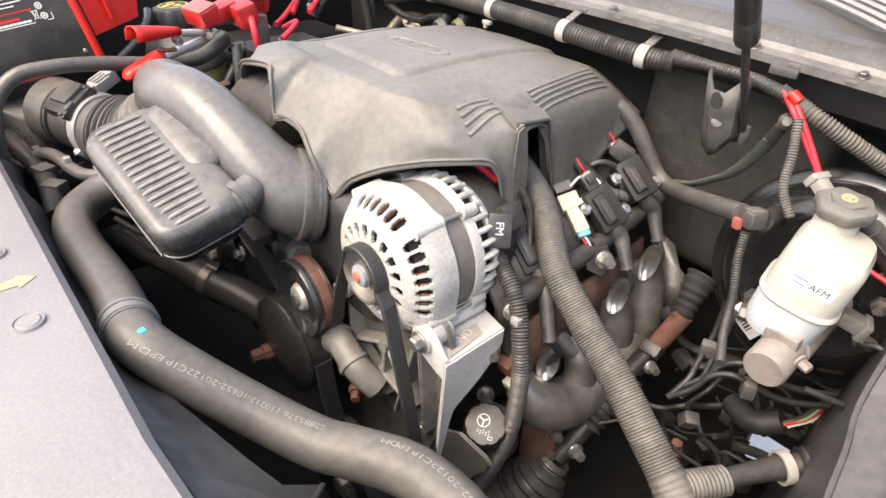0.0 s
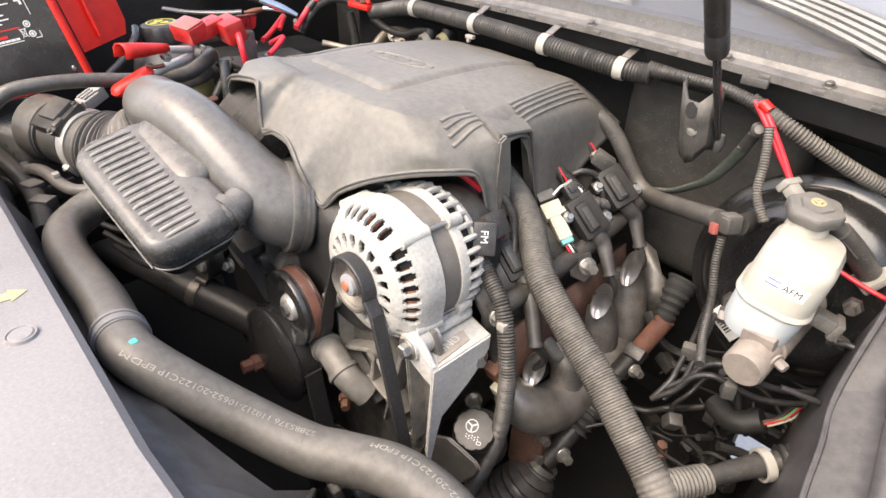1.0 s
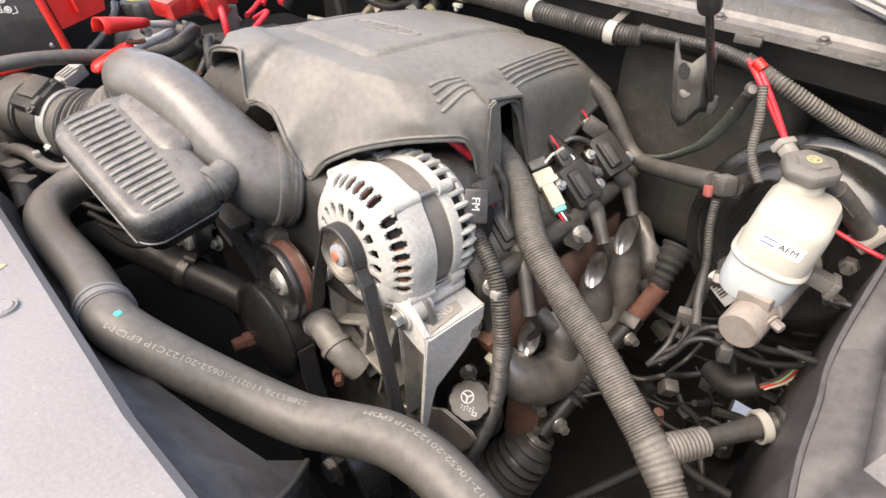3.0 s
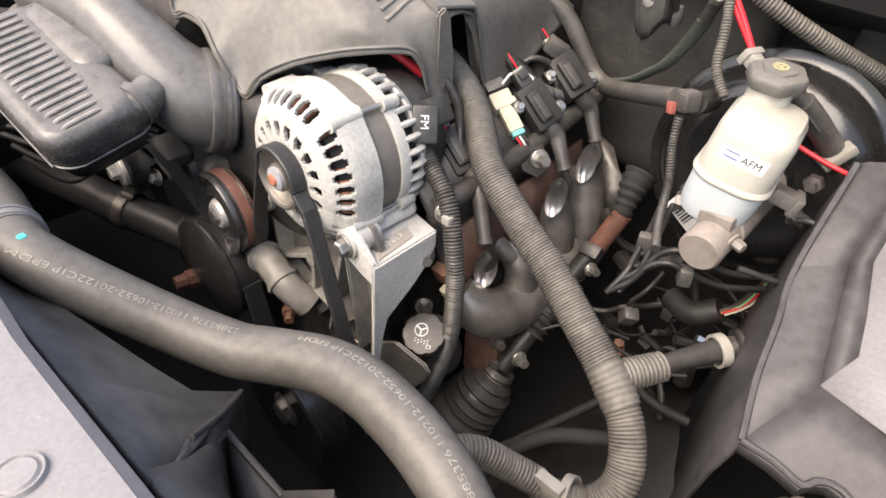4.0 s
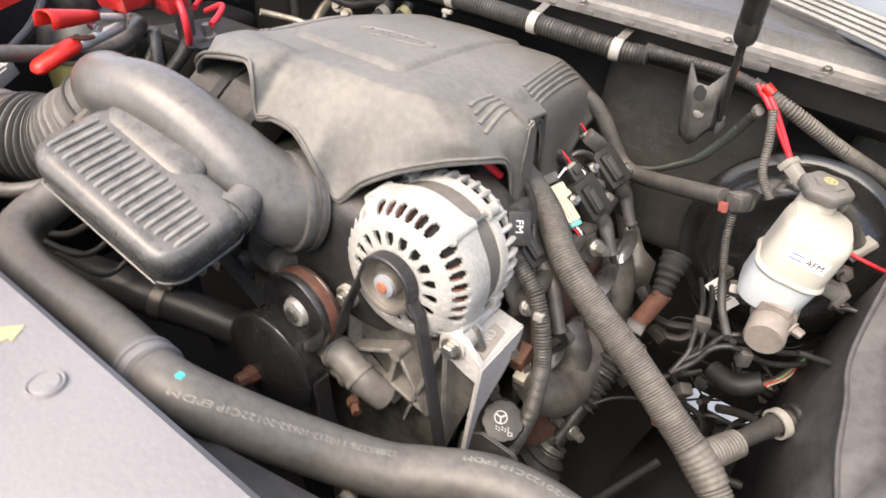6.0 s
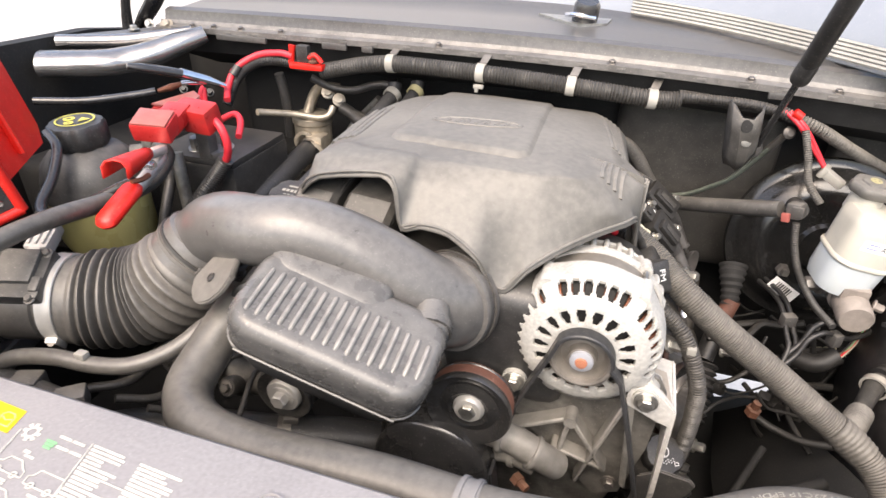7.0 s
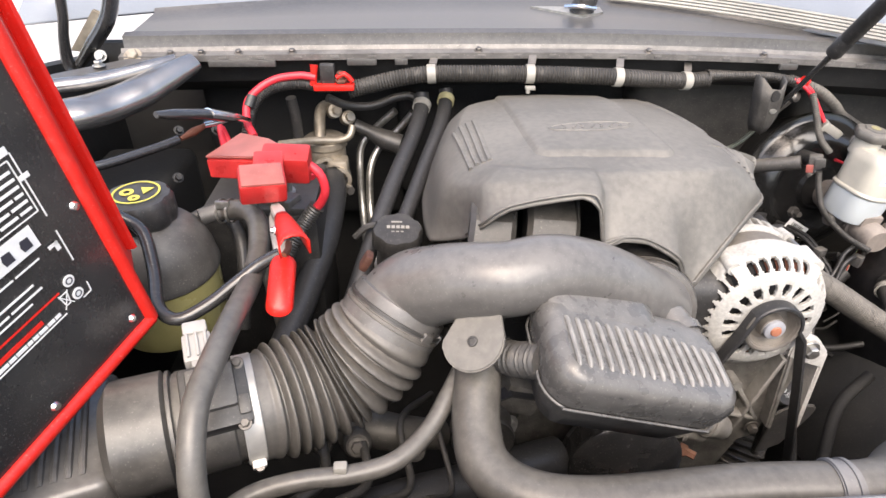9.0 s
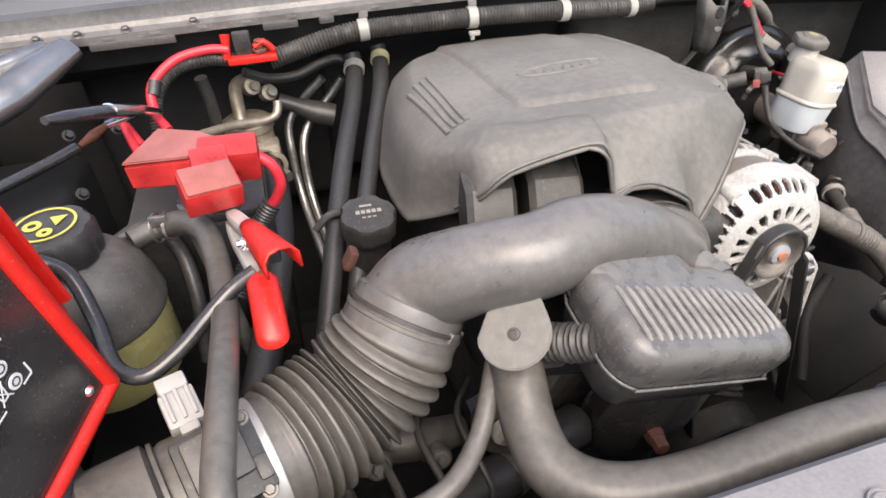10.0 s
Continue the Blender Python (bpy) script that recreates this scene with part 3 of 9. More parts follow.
for i in range(2):
    for x in (0.0, 0.013):
        patch(b, (-0.686, -0.003), x + 0.003 * i, i * 0.0085, x + 0.0115 + 0.003 * i, i * 0.0085 + 0.0022)
patch(b, (-0.700, -0.022), 0.0, 0.0, 0.006, 0.0024)
patch(b, (-0.700, -0.022), 0.003, 0.0032, 0.012, 0.0050)
part("printed_text", b, CREAM, rc, smooth=False)
for o, a0, b0, a1, b1 in (((-0.720, -0.008), 0.0, 0.0, 0.0, 0.066), ((-0.6570, -0.002), 0.0, 0.0, 0.0, 0.074), (TOPC, 0.0, 0.0236, 0.082, 0.0236), (TOPC, 0.0, 0.0512, 0.082, 0.0512)):
    b = bmesh.new()
    strip(b, pp(o, a0, b0, 0.0004), pp(o, a1, b1, 0.0004), (0, 0, 1), 0.0007, 0.0003)
    part("printed_rule", b, CREAM, rc, smooth=False)
b = bmesh.new()
for k in range(3):
    patch(b, (-0.693, -0.009), 0.0005 * k, 0.0028 * k, 0.010 - 0.001 * k, 0.0028 * k + 0.0022)
part("printed_mark", b, GREEN, rc, "faded green mark", smooth=False)
SALOON = [(-0.014, 0.004), (-0.0135, -0.002), (-0.009, -0.003), (-0.005, -0.008), (0.006, -0.008), (0.011, -0.003), (0.0145, -0.001), (0.0145, 0.004)]
VAN = [(-0.015, 0.004), (-0.015, -0.002), (-0.011, -0.004), (-0.008, -0.009), (0.014, -0.009), (0.0155, -0.002), (0.0155, 0.004)]
for o, shape in (((-0.697, -0.038), SALOON), ((-0.662, -0.042), VAN), ((-0.685, -0.061), SALOON), ((-0.651, -0.066), VAN)):
    b = bmesh.new()
    outline(b, o, shape, 0.0009)
    for wx in (-0.008, 0.008):
        lathe(b, pp(o, wx, 0.004, 0.0004), (0, 0, 1), [(0.0018, 0), (0.0028, 0), (0.0028, 0.0004), (0.0018, 0.0004)], 14)
    patch(b, o, -0.005, 0.009, 0.006, 0.0107)
    patch(b, o, -0.003, 0.0115, 0.006, 0.0130)
    part("printed_outline", b, CREAM, rc, smooth=False)
b = bmesh.new()
RING = (-0.748, -0.028)
lathe(b, pp(RING, 0, 0), (0, 0, 1), [(0.0064, 0), (0.0082, 0), (0.0082, 0.0004), (0.0064, 0.0004)], 24)
strip(b, pp(RING, -0.0045, -0.0045, 0.0005), pp(RING, 0.0045, 0.0045, 0.0005), (0, 0, 1), 0.0016, 0.0003)
part("printed_ring", b, RED, rc, smooth=False)
for o, cells in (((-0.731, -0.033), ((-0.004, -0.005, 0.001, 0.0), (0.002, -0.006, 0.007, -0.001), (-0.006, 0.001, 0.0, 0.006), (0.001, 0.0005, 0.005, 0.0045))),
                 ((-0.742, -0.056), ((-0.001, -0.008, 0.005, -0.002), (-0.004, -0.001, 0.004, 0.003), (-0.006, 0.004, 0.003, 0.0075))),
                 ((-0.724, -0.060), ((-0.006, -0.006, -0.003, 0.006), (-0.002, -0.007, 0.006, -0.005), (-0.002, 0.003, 0.006, 0.007), (0.0065, -0.006, 0.009, 0.006), (-0.001, -0.003, 0.003, 0.001)))):
    b = bmesh.new()
    for k, (a0, b0, a1, b1) in enumerate(cells):
        patch(b, o, a0, b0, a1, b1)
    part("printed_figure", b, CREAM, rc, smooth=False)
b = bmesh.new()
SUNP = (-0.710, -0.008)
for k in range(8):
    a = k * math.pi / 4
    strip(b, pp(SUNP, 0.0058 * math.cos(a), 0.0058 * math.sin(a)), pp(SUNP, 0.0082 * math.cos(a), 0.0082 * math.sin(a)), (0, 0, 1), 0.0026, 0.0003)
lathe(b, pp(SUNP, 0, 0), (0, 0, 1), [(0.0036, 0), (0.0057, 0), (0.0057, 0.0003), (0.0036, 0.0003)], 18)
part("printed_sun", b, CREAM, rc, smooth=False)
b = bmesh.new()
slab(b, [(-0.4475, -0.016, 1.2469), (-0.436, -0.016, 1.2469), (-0.435, 0.002, 1.2469), (-0.430, 0.002, 1.2469), (-0.441, 0.016, 1.2469), (-0.453, 0.002, 1.2469), (-0.4475, 0.002, 1.2469)], (0, 0, 0.0005))
part("printed_arrow", b, FADED, rc, "faded yellow arrow", smooth=False)

# ---- fan shroud, dark, with its pointed webs behind the cover ----
fs = empty("fan_shroud", (-0.3, 0.08, 1.10), "black plastic fan shroud with pointed webs behind the radiator cover", "shroud")
bm = bmesh.new()
rows = []
prof = [(0.016, 1.214), (0.026, 1.205), (0.045, 1.190), (0.055, 1.165), (0.056, 1.14), (0.054, 1.06), (0.054, 0.80)]
for i in range(51):
    x = -1.05 + 1.10 * i / 50
    rows.append([bm.verts.new((x, y + 0.004 * math.sin(x * 40), z)) for y, z in prof])
for a, b in zip(rows, rows[1:]):
    for j in range(len(prof) - 1):
        bm.faces.new((a[j], a[j + 1], b[j + 1], b[j]))
shell(part("panel", bm, LINER, fs), 0.004)


def panel_sheet(name, rows, mat, parent, thick=0.004, label="", angle=35, turn=False):
    b = bmesh.new()
    sheet(b, [[V(*p) for p in r] for r in rows])
    return shell(part(name, b, mat, parent, label, angle=angle), thick)


def lower(row, dz, dy=0.0):
    return [(x, y + dy, z + dz) for x, y, z in row]


A_TOP = [(-0.36, 0.032, 1.206), (-0.29, 0.036, 1.204), (-0.238, 0.040, 1.203), (-0.200, 0.042, 1.203), (-0.168, 0.045, 1.203), (-0.120, 0.048, 1.202), (-0.090, 0.050, 1.202)]
A_LOW = [(-0.36, 0.060, 1.180), (-0.29, 0.070, 1.176), (-0.214, 0.096, 1.152), (-0.184, 0.107, 1.144), (-0.184, 0.143, 1.111), (-0.155, 0.112, 1.137), (-0.100, 0.066, 1.185)]
mid = [tuple((p + q) / 2 - (0.004 if k == 2 else 0) for k, (p, q) in enumerate(zip(a, b))) for a, b in zip(A_TOP, A_LOW)]
panel_sheet("scalloped_panel", [A_TOP, mid, A_LOW, lower(A_LOW, -0.005, -0.001), lower(A_LOW, -0.12, -0.012)], LINER, fs, angle=50)
panel_sheet("pointed_web", [[(-0.184, 0.1435, 1.1112), (-0.155, 0.112, 1.138), (-0.128, 0.082, 1.168), (-0.096, 0.060, 1.190)],
                            [(-0.170, 0.133, 1.110), (-0.150, 0.108, 1.124), (-0.118, 0.082, 1.150), (-0.088, 0.061, 1.188)],
                            [(-0.153, 0.114, 1.112), (-0.150, 0.107, 1.120), (-0.108, 0.080, 1.160), (-0.082, 0.062, 1.190)]], LINER, fs, angle=25)
panel_sheet("scoop", [[(-0.100, 0.050, 1.201), (-0.079, 0.050, 1.202), (-0.046, 0.052, 1.202), (0.0, 0.056, 1.202), (0.04, 0.060, 1.202)],
                      [(-0.104, 0.072, 1.183), (-0.082, 0.062, 1.193), (-0.048, 0.064, 1.194), (-0.005, 0.068, 1.192), (0.04, 0.072, 1.190)],
                      [(-0.128, 0.094, 1.152), (-0.094, 0.076, 1.170), (-0.064, 0.074, 1.177), (-0.020, 0.080, 1.172), (0.04, 0.082, 1.17)],
                      [(-0.151, 0.107, 1.121), (-0.112, 0.088, 1.150), (-0.079, 0.077, 1.160), (-0.030, 0.088, 1.145), (0.04, 0.090, 1.14)],
                      [(-0.148, 0.106, 1.105), (-0.110, 0.089, 1.120), (-0.079, 0.080, 1.125), (-0.030, 0.090, 1.11), (0.04, 0.092, 1.10)]], LINER, fs, angle=60)
panel_sheet("outer_panel", [[(-0.153, 0.112, 1.119), (-0.105, 0.114, 1.112), (-0.055, 0.116, 1.106), (0.02, 0.118, 1.10)],
                            [(-0.146, 0.106, 1.112), (-0.100, 0.096, 1.098), (-0.060, 0.094, 1.092), (0.02, 0.096, 1.088)],
                            [(-0.140, 0.100, 1.10), (-0.095, 0.084, 1.085), (-0.060, 0.080, 1.08), (0.02, 0.082, 1.076)]], LINER, fs)
for q in ([(-0.153, 0.112, 1.119), (-0.105, 0.114, 1.112), (-0.055, 0.116, 1.106), (0.02, 0.118, 1.10)], [(-0.150, 0.108, 1.122), (-0.118, 0.080, 1.156), (-0.088, 0.061, 1.190)], [(-0.182, 0.140, 1.115), (-0.155, 0.112, 1.138), (-0.128, 0.083, 1.168)]):
    bm = bmesh.new()
    tube(bm, q, 0.0028, 8)
    part("rib", bm, LINER, fs)
bm = bmesh.new()
slab(bm, [(-0.082, 0.112, 1.128), (-0.046, 0.135, 1.146), (-0.040, 0.128, 1.135), (-0.030, 0.10, 1.11), (-0.050, 0.098, 1.105)], (0.003, -0.003, -0.018))
bmesh.ops.bevel(bm, geom=bm.edges[:], offset=0.002, segments=2, affect="EDGES")
part("web", bm, LINER, fs)

# ---- baffle on the driver's side ----
bf = empty("side_baffle", (0.2, 0.45, 0.9), "black plastic side baffle with a hose cut-out by the fender", "baffle")
EDGE = [(0.088, 0.611, 1.252), (0.088, 0.548, 1.170), (0.099, 0.501, 1.142), (0.108, 0.457, 1.115), (0.123, 0.409, 1.090)]
WALL = [(0.125, 0.624, 1.262), (0.122, 0.564, 1.184), (0.131, 0.530, 1.165), (0.144, 0.481, 1.142), (0.149, 0.464, 1.132)]
BAND = [(0.135, 0.626, 1.265), (0.136, 0.571, 1.191), (0.152, 0.526, 1.168), (0.161, 0.494, 1.152), (0.149, 0.464, 1.132)]
FRONT = [(0.123, 0.409, 1.090), (0.149, 0.409, 1.089), (0.172, 0.406, 1.086), (0.178, 0.412, 1.091), (0.187, 0.416, 1.094), (0.199, 0.415, 1.093), (0.208, 0.408, 1.088), (0.215, 0.402, 1.084), (0.241, 0.403, 1.083), (0.272, 0.404, 1.082)]
inner = [tuple(p + (q - p) * 0.18 + d for p, q, d in zip(a, b, (0.0, 0.0, 0.0015))) for a, b in zip(EDGE, WALL)]
half = [tuple(p + (q - p) * 0.6 + d for p, q, d in zip(a, b, (0.0, 0.0, 0.0005))) for a, b in zip(EDGE, WALL)]
panel_sheet("side_wall", [[(x - 0.035, y, z - 0.25) for x, y, z in EDGE], [(x - 0.012, y, z - 0.06) for x, y, z in EDGE], EDGE, inner, half, WALL], BAFFLE, bf, 0.005, angle=22)
panel_sheet("corner_facet", [[(x, y, z + 0.001) for x, y, z in WALL], BAND], BAFFLE, bf, 0.004)
panel_sheet("top_sheet", [[(x, y, z + 0.001) for x, y, z in BAND], [(x + 0.10, y - 0.01, z - 0.010) for x, y, z in BAND[:4]] + [(0.215, 0.448, 1.132)], [(x + 0.18, y - 0.015, z - 0.02) for x, y, z in BAND[:4]] + [(0.315, 0.432, 1.125)]], SHROUD, bf, 0.004, "lighter sloping sheet")
nf = len(FRONT)
B0, B1 = V(*WALL[-1]), V(0.325, 0.430, 1.120)
back = [tuple(B0.lerp(B1, k / (nf - 1))) for k in range(nf)]
panel_sheet("front_ledge", [[(x, y - 0.003, z - 0.014) for x, y, z in FRONT], [(x, y - 0.003, z - 0.004) for x, y, z in FRONT], FRONT, [tuple((p + q) / 2 + d for p, q, d in zip(a, b, (0, 0, 0.0005))) for a, b in zip(FRONT, back)], back], BAFFLE, bf, 0.004, angle=22)
for nm, q in (("rolled_edge", FRONT), ("wall_edge", EDGE)):
    bm = bmesh.new()
    tube(bm, [V(*p) + V(0, -0.002, 0.001) for p in q], 0.0030, 8)
    part(nm, bm, BAFFLE, bf)
hs_ = empty("ribbed_hose_end", (0.19, 0.40, 0.95), "grey ribbed hose end with a band in the baffle cut-out", "hose")
part("hose_body", tube(bmesh.new(), [(0.13, 0.37, 0.96), (0.160, 0.392, 1.00), (0.178, 0.400, 1.030), (0.190, 0.402, 1.055)], 0.020, 16, ridge=0.003, pitch=0.007), LOOM, hs_)
part("band", tube(bmesh.new(), [(0.180, 0.4005, 1.034), (0.185, 0.4013, 1.044)], 0.0235, 18, cap=False), GREYC, hs_)


# ---- engine cover ----
cover = empty("engine_cover", (-0.5, 0.5, 1.22), "dusty grey plastic engine cover with arched cut-outs and an oval emblem", "engine cover")
RIM = [  # shoulder, waist, lower edge
    ((-0.655, 0.440, 1.345), (-0.690, 0.425, 1.320), (-0.706, 0.425, 1.243)),
    ((-0.640, 0.405, 1.352), (-0.668, 0.380, 1.335), (-0.668, 0.372, 1.278)),
    ((-0.622, 0.388, 1.359), (-0.648, 0.348, 1.354), (-0.657, 0.326, 1.318)),
    ((-0.585, 0.370, 1.362), (-0.612, 0.338, 1.358), (-0.628, 0.318, 1.3435)),
    ((-0.552, 0.369, 1.363), (-0.553, 0.336, 1.364), (-0.553, 0.3155, 1.3575)),
    ((-0.532, 0.368, 1.362), (-0.530, 0.333, 1.360), (-0.534, 0.308, 1.346)),
    ((-0.522, 0.368, 1.360), (-0.521, 0.332, 1.345), (-0.526, 0.303, 1.304)),
    ((-0.505, 0.368, 1.360), (-0.500, 0.335, 1.342), (-0.505, 0.306, 1.309)),
    ((-0.485, 0.368, 1.360), (-0.478, 0.335, 1.340), (-0.475, 0.308, 1.304)),
    ((-0.455, 0.368, 1.359), (-0.446, 0.335, 1.330), (-0.440, 0.300, 1.285)),
    ((-0.432, 0.369, 1.358), (-0.425, 0.338, 1.322), (-0.424, 0.306, 1.254)),
    ((-0.415, 0.370, 1.357), (-0.408, 0.342, 1.318), (-0.409, 0.309, 1.246)),
    ((-0.395, 0.372, 1.356), (-0.386, 0.348, 1.318), (-0.390, 0.318, 1.270)),
    ((-0.375, 0.382, 1.355), (-0.358, 0.360, 1.318), (-0.362, 0.340, 1.287)),
    ((-0.355, 0.390, 1.352), (-0.330, 0.375, 1.318), (-0.327, 0.372, 1.298)),
    ((-0.340, 0.415, 1.349), (-0.308, 0.392, 1.318), (-0.298, 0.400, 1.302)),
    ((-0.332, 0.430, 1.347), (-0.300, 0.415, 1.316), (-0.286, 0.428, 1.297)),
    ((-0.330, 0.436, 1.3465), (-0.294, 0.432, 1.317), (-0.282, 0.441, 1.278)),
    ((-0.328, 0.440, 1.346), (-0.289, 0.445, 1.320), (-0.279, 0.450, 1.238)),
    ((-0.326, 0.455, 1.345), (-0.282, 0.460, 1.325), (-0.278, 0.466, 1.230)),
    ((-0.325, 0.462, 1.345), (-0.298, 0.464, 1.328), (-0.286, 0.472, 1.319)),
    ((-0.326, 0.485, 1.345), (-0.303, 0.508, 1.326), (-0.298, 0.530, 1.312)),
    ((-0.328, 0.508, 1.345), (-0.303, 0.536, 1.316), (-0.295, 0.560, 1.206)),
    ((-0.329, 0.534, 1.345), (-0.303, 0.556, 1.316), (-0.291, 0.578, 1.208)),
    ((-0.335, 0.582, 1.344), (-0.307, 0.608, 1.313), (-0.298, 0.634, 1.226)),
    ((-0.346, 0.640, 1.341), (-0.312, 0.674, 1.310), (-0.305, 0.700, 1.255)),
    ((-0.366, 0.686, 1.338), (-0.328, 0.718, 1.308), (-0.303, 0.738, 1.281)),
    ((-0.440, 0.685, 1.340), (-0.420, 0.715, 1.312), (-0.405, 0.735, 1.270)),
    ((-0.520, 0.688, 1.341), (-0.520, 0.716, 1.316), (-0.520, 0.735, 1.270)),
    ((-0.590, 0.682, 1.341), (-0.610, 0.708, 1.316), (-0.625, 0.725, 1.265)),
    ((-0.632, 0.655, 1.342), (-0.662, 0.675, 1.312), (-0.685, 0.690, 1.255)),
    ((-0.652, 0.600, 1.344), (-0.682, 0.605, 1.310), (-0.704, 0.610, 1.245)),
    ((-0.660, 0.540, 1.345), (-0.692, 0.540, 1.310), (-0.712, 0.540, 1.240)),
    ((-0.660, 0.480, 1.345), (-0.694, 0.475, 1.312), (-0.712, 0.475, 1.240)),
]


def build_cover():
    n = len(RIM)
    sub = 3
    loops = []
    for level in range(3):
        loops.append(spline_closed([r[level] for r in RIM], sub))
    m = len(loops[0])
    center = Vector((-0.50, 0.53, 1.0))
    rings = []
    for s in (0.25, 0.5, 0.72, 0.88, 0.96):
        ring = []
        for p in loops[0]:
            q = center + (p - center) * s
            q.z = 1.362 + (p.z - 1.362) * (s ** 3) - 0.010 * max(0.0, (q.y - 0.42) / 0.28) ** 2 * (1 - s ** 3)
            ring.append(q)
        rings.append(ring)
    rings.append(loops[0])
    for k in (0.06, 0.16, 0.35, 0.6, 0.85):
        rings.append([(a * (1 - k) ** 2 + 2 * k * (1 - k) * (a * 0.72 + b * 0.28 + Vector((0, 0, 0.007))) + b * k * k) for a, b in zip(loops[0], loops[1])])
    rings.append(loops[1])
    for k in (0.35, 0.7, 1.0):
        rings.append([a.lerp(b, k) for a, b in zip(loops[1], loops[2])])
    rings.append([b + (b - a).normalized() * 0.001 + Vector(((b.x - center.x) * 0.012, (b.y - center.y) * 0.012, -0.0025)) for a, b in zip(loops[1], loops[2])])
    bm = bmesh.new()
    vs = [[bm.verts.new(p) for p in r] for r in rings]
    bm.faces.new(vs[0])
    for a, b in zip(vs, vs[1:]):
        for j in range(m):
            bm.faces.new((a[j], b[j], b[(j + 1) % m], a[(j + 1) % m]))
    return bm


def spline_closed(pts, sub):
    P = [Vector(p) for p in pts]
    n = len(P)
    out = []
    for i in range(n):
        a, b, c, d = P[i - 1], P[i], P[(i + 1) % n], P[(i + 2) % n]
        for j in range(sub):
            t = j / sub
            q = 0.5 * ((2 * b) + (c - a) * t + (2 * a - 5 * b + 4 * c - d) * t * t + (3 * b - a - 3 * c + d) * t ** 3)
            out.append(q.lerp(b.lerp(c, t), 0.5))
    return out


from mathutils.bvhtree import BVHTree

bm = build_cover()
bmesh.ops.recalc_face_normals(bm, faces=bm.faces)
skin = BVHTree.FromBMesh(bm)
moulding = shell(part("moulding", bm, COVER, cover, angle=55), 0.003)
RIBS = [V(-0.670, 0.545, 1.4), V(-0.660, 0.413, 1.4), V(-0.641, 0.562, 1.4), V(-0.637, 0.420, 1.4)]


def drape(tree, pts, way=(0, 0, -1), lift=2.0):
    """Points thrown onto a surface along a direction."""
    out = []
    for p in pts:
        hit = tree.ray_cast(Vector(p) - Vector(way) * lift, Vector(way))
        if hit[0] is not None:
            out.append(hit[0])
    return out


def ridge(name, pts, r, flat, mat, parent, way=(0, 0, -1), step=0.006, tree=None):
    b = bmesh.new()
    path = drape(tree or skin, spline(pts, step), way)
    if len(path) > 1:
        tube(b, path, r, 8, raw=True, flat=flat)
    return part(name, b, mat, parent)


def raised_panel():
    """The lifted middle field of the cover, with sloping borders."""
    b = bmesh.new()
    nx, ny = 54, 60
    rows = []
    for j in range(ny + 1):
        y = 0.402 + (0.700 - 0.402) * j / ny
        k = (y - 0.41) / 0.27
        xl, xr = -0.588 - 0.010 * k, -0.409 - 0.012 * k
        row = []
        for i in range(nx + 1):
            x = xl - 0.004 + (xr - xl + 0.008) * i / nx
            r = 0.022
            dx = max(xl + r - x, x - (xr - r), 0.0)
            dy = max(0.405 + r - y, 0.0) * 0.85
            e = r - math.hypot(dx, dy)
            h = min(1.0, max(0.0, e / 0.010))
            h = h * h * (3 - 2 * h)
            hit = skin.ray_cast(Vector((x, y, 2.0)), Vector((0, 0, -1)))
            z = hit[0].z if hit[0] is not None else 1.33
            row.append(b.verts.new((x, y, z - 0.0015 + 0.0066 * h)))
        rows.append(row)
    for p, q in zip(rows, rows[1:]):
        for i in range(nx):
            b.faces.new((p[i], p[i + 1], q[i + 1], q[i]))
    return b


bm = raised_panel()
bmesh.ops.recalc_face_normals(bm, faces=bm.faces)
field = BVHTree.FromBMesh(bm)
part("raised_panel", bm, COVER, cover, angle=60)
for k in range(4):
    f = k / 3
    ridge("side_rib", [RIBS[0].lerp(RIBS[2], f), RIBS[0].lerp(RIBS[2], f).lerp(RIBS[1].lerp(RIBS[3], f), 0.5), RIBS[1].lerp(RIBS[3], f)], 0.0034, 0.8, COVER, moulding)
for k in range(5):
    f = k / 4
    ridge("side_rib", [(-0.326 + 0.018 * f, 0.522 + 0.006 * f, 1.4), (-0.337 + 0.019 * f, 0.595 + 0.008 * f, 1.4), (-0.352 + 0.026 * f, 0.672 + 0.01 * f, 1.4)], 0.0026, 0.5, COVER, moulding)
for k in range(4):
    x = -0.331 + k * 0.0078
    ridge("short_rib", [(x, 0.417 - k * 0.0010, 1.4), (x - 0.001, 0.438, 1.4), (x + 0.0004, 0.462 - k * 0.0012, 1.4)], 0.0030, 0.55, COVER, moulding)
# raised hood over the notch with the leg that carries it
panel_sheet("notch_hood", [[(-0.385, 0.456, 1.345), (-0.385, 0.463, 1.3540), (-0.385, 0.505, 1.3530), (-0.385, 0.514, 1.345)],
                           [(-0.350, 0.456, 1.338), (-0.350, 0.4620, 1.3515), (-0.350, 0.515, 1.3495), (-0.350, 0.524, 1.338)],
                           [(-0.318, 0.455, 1.322), (-0.320, 0.4618, 1.3460), (-0.324, 0.526, 1.3390), (-0.324, 0.534, 1.322)],
                           [(-0.294, 0.455, 1.298), (-0.294, 0.4618, 1.3375), (-0.304, 0.534, 1.3240), (-0.304, 0.543, 1.298)],
                           [(-0.284, 0.456, 1.290), (-0.284, 0.4620, 1.3335), (-0.298, 0.536, 1.3185), (-0.298, 0.545, 1.285)],
                           [(-0.282, 0.457, 1.285), (-0.282, 0.4635, 1.3310), (-0.296, 0.536, 1.3155), (-0.296, 0.546, 1.280)]], COVER, cover, angle=20)
bm = bmesh.new()
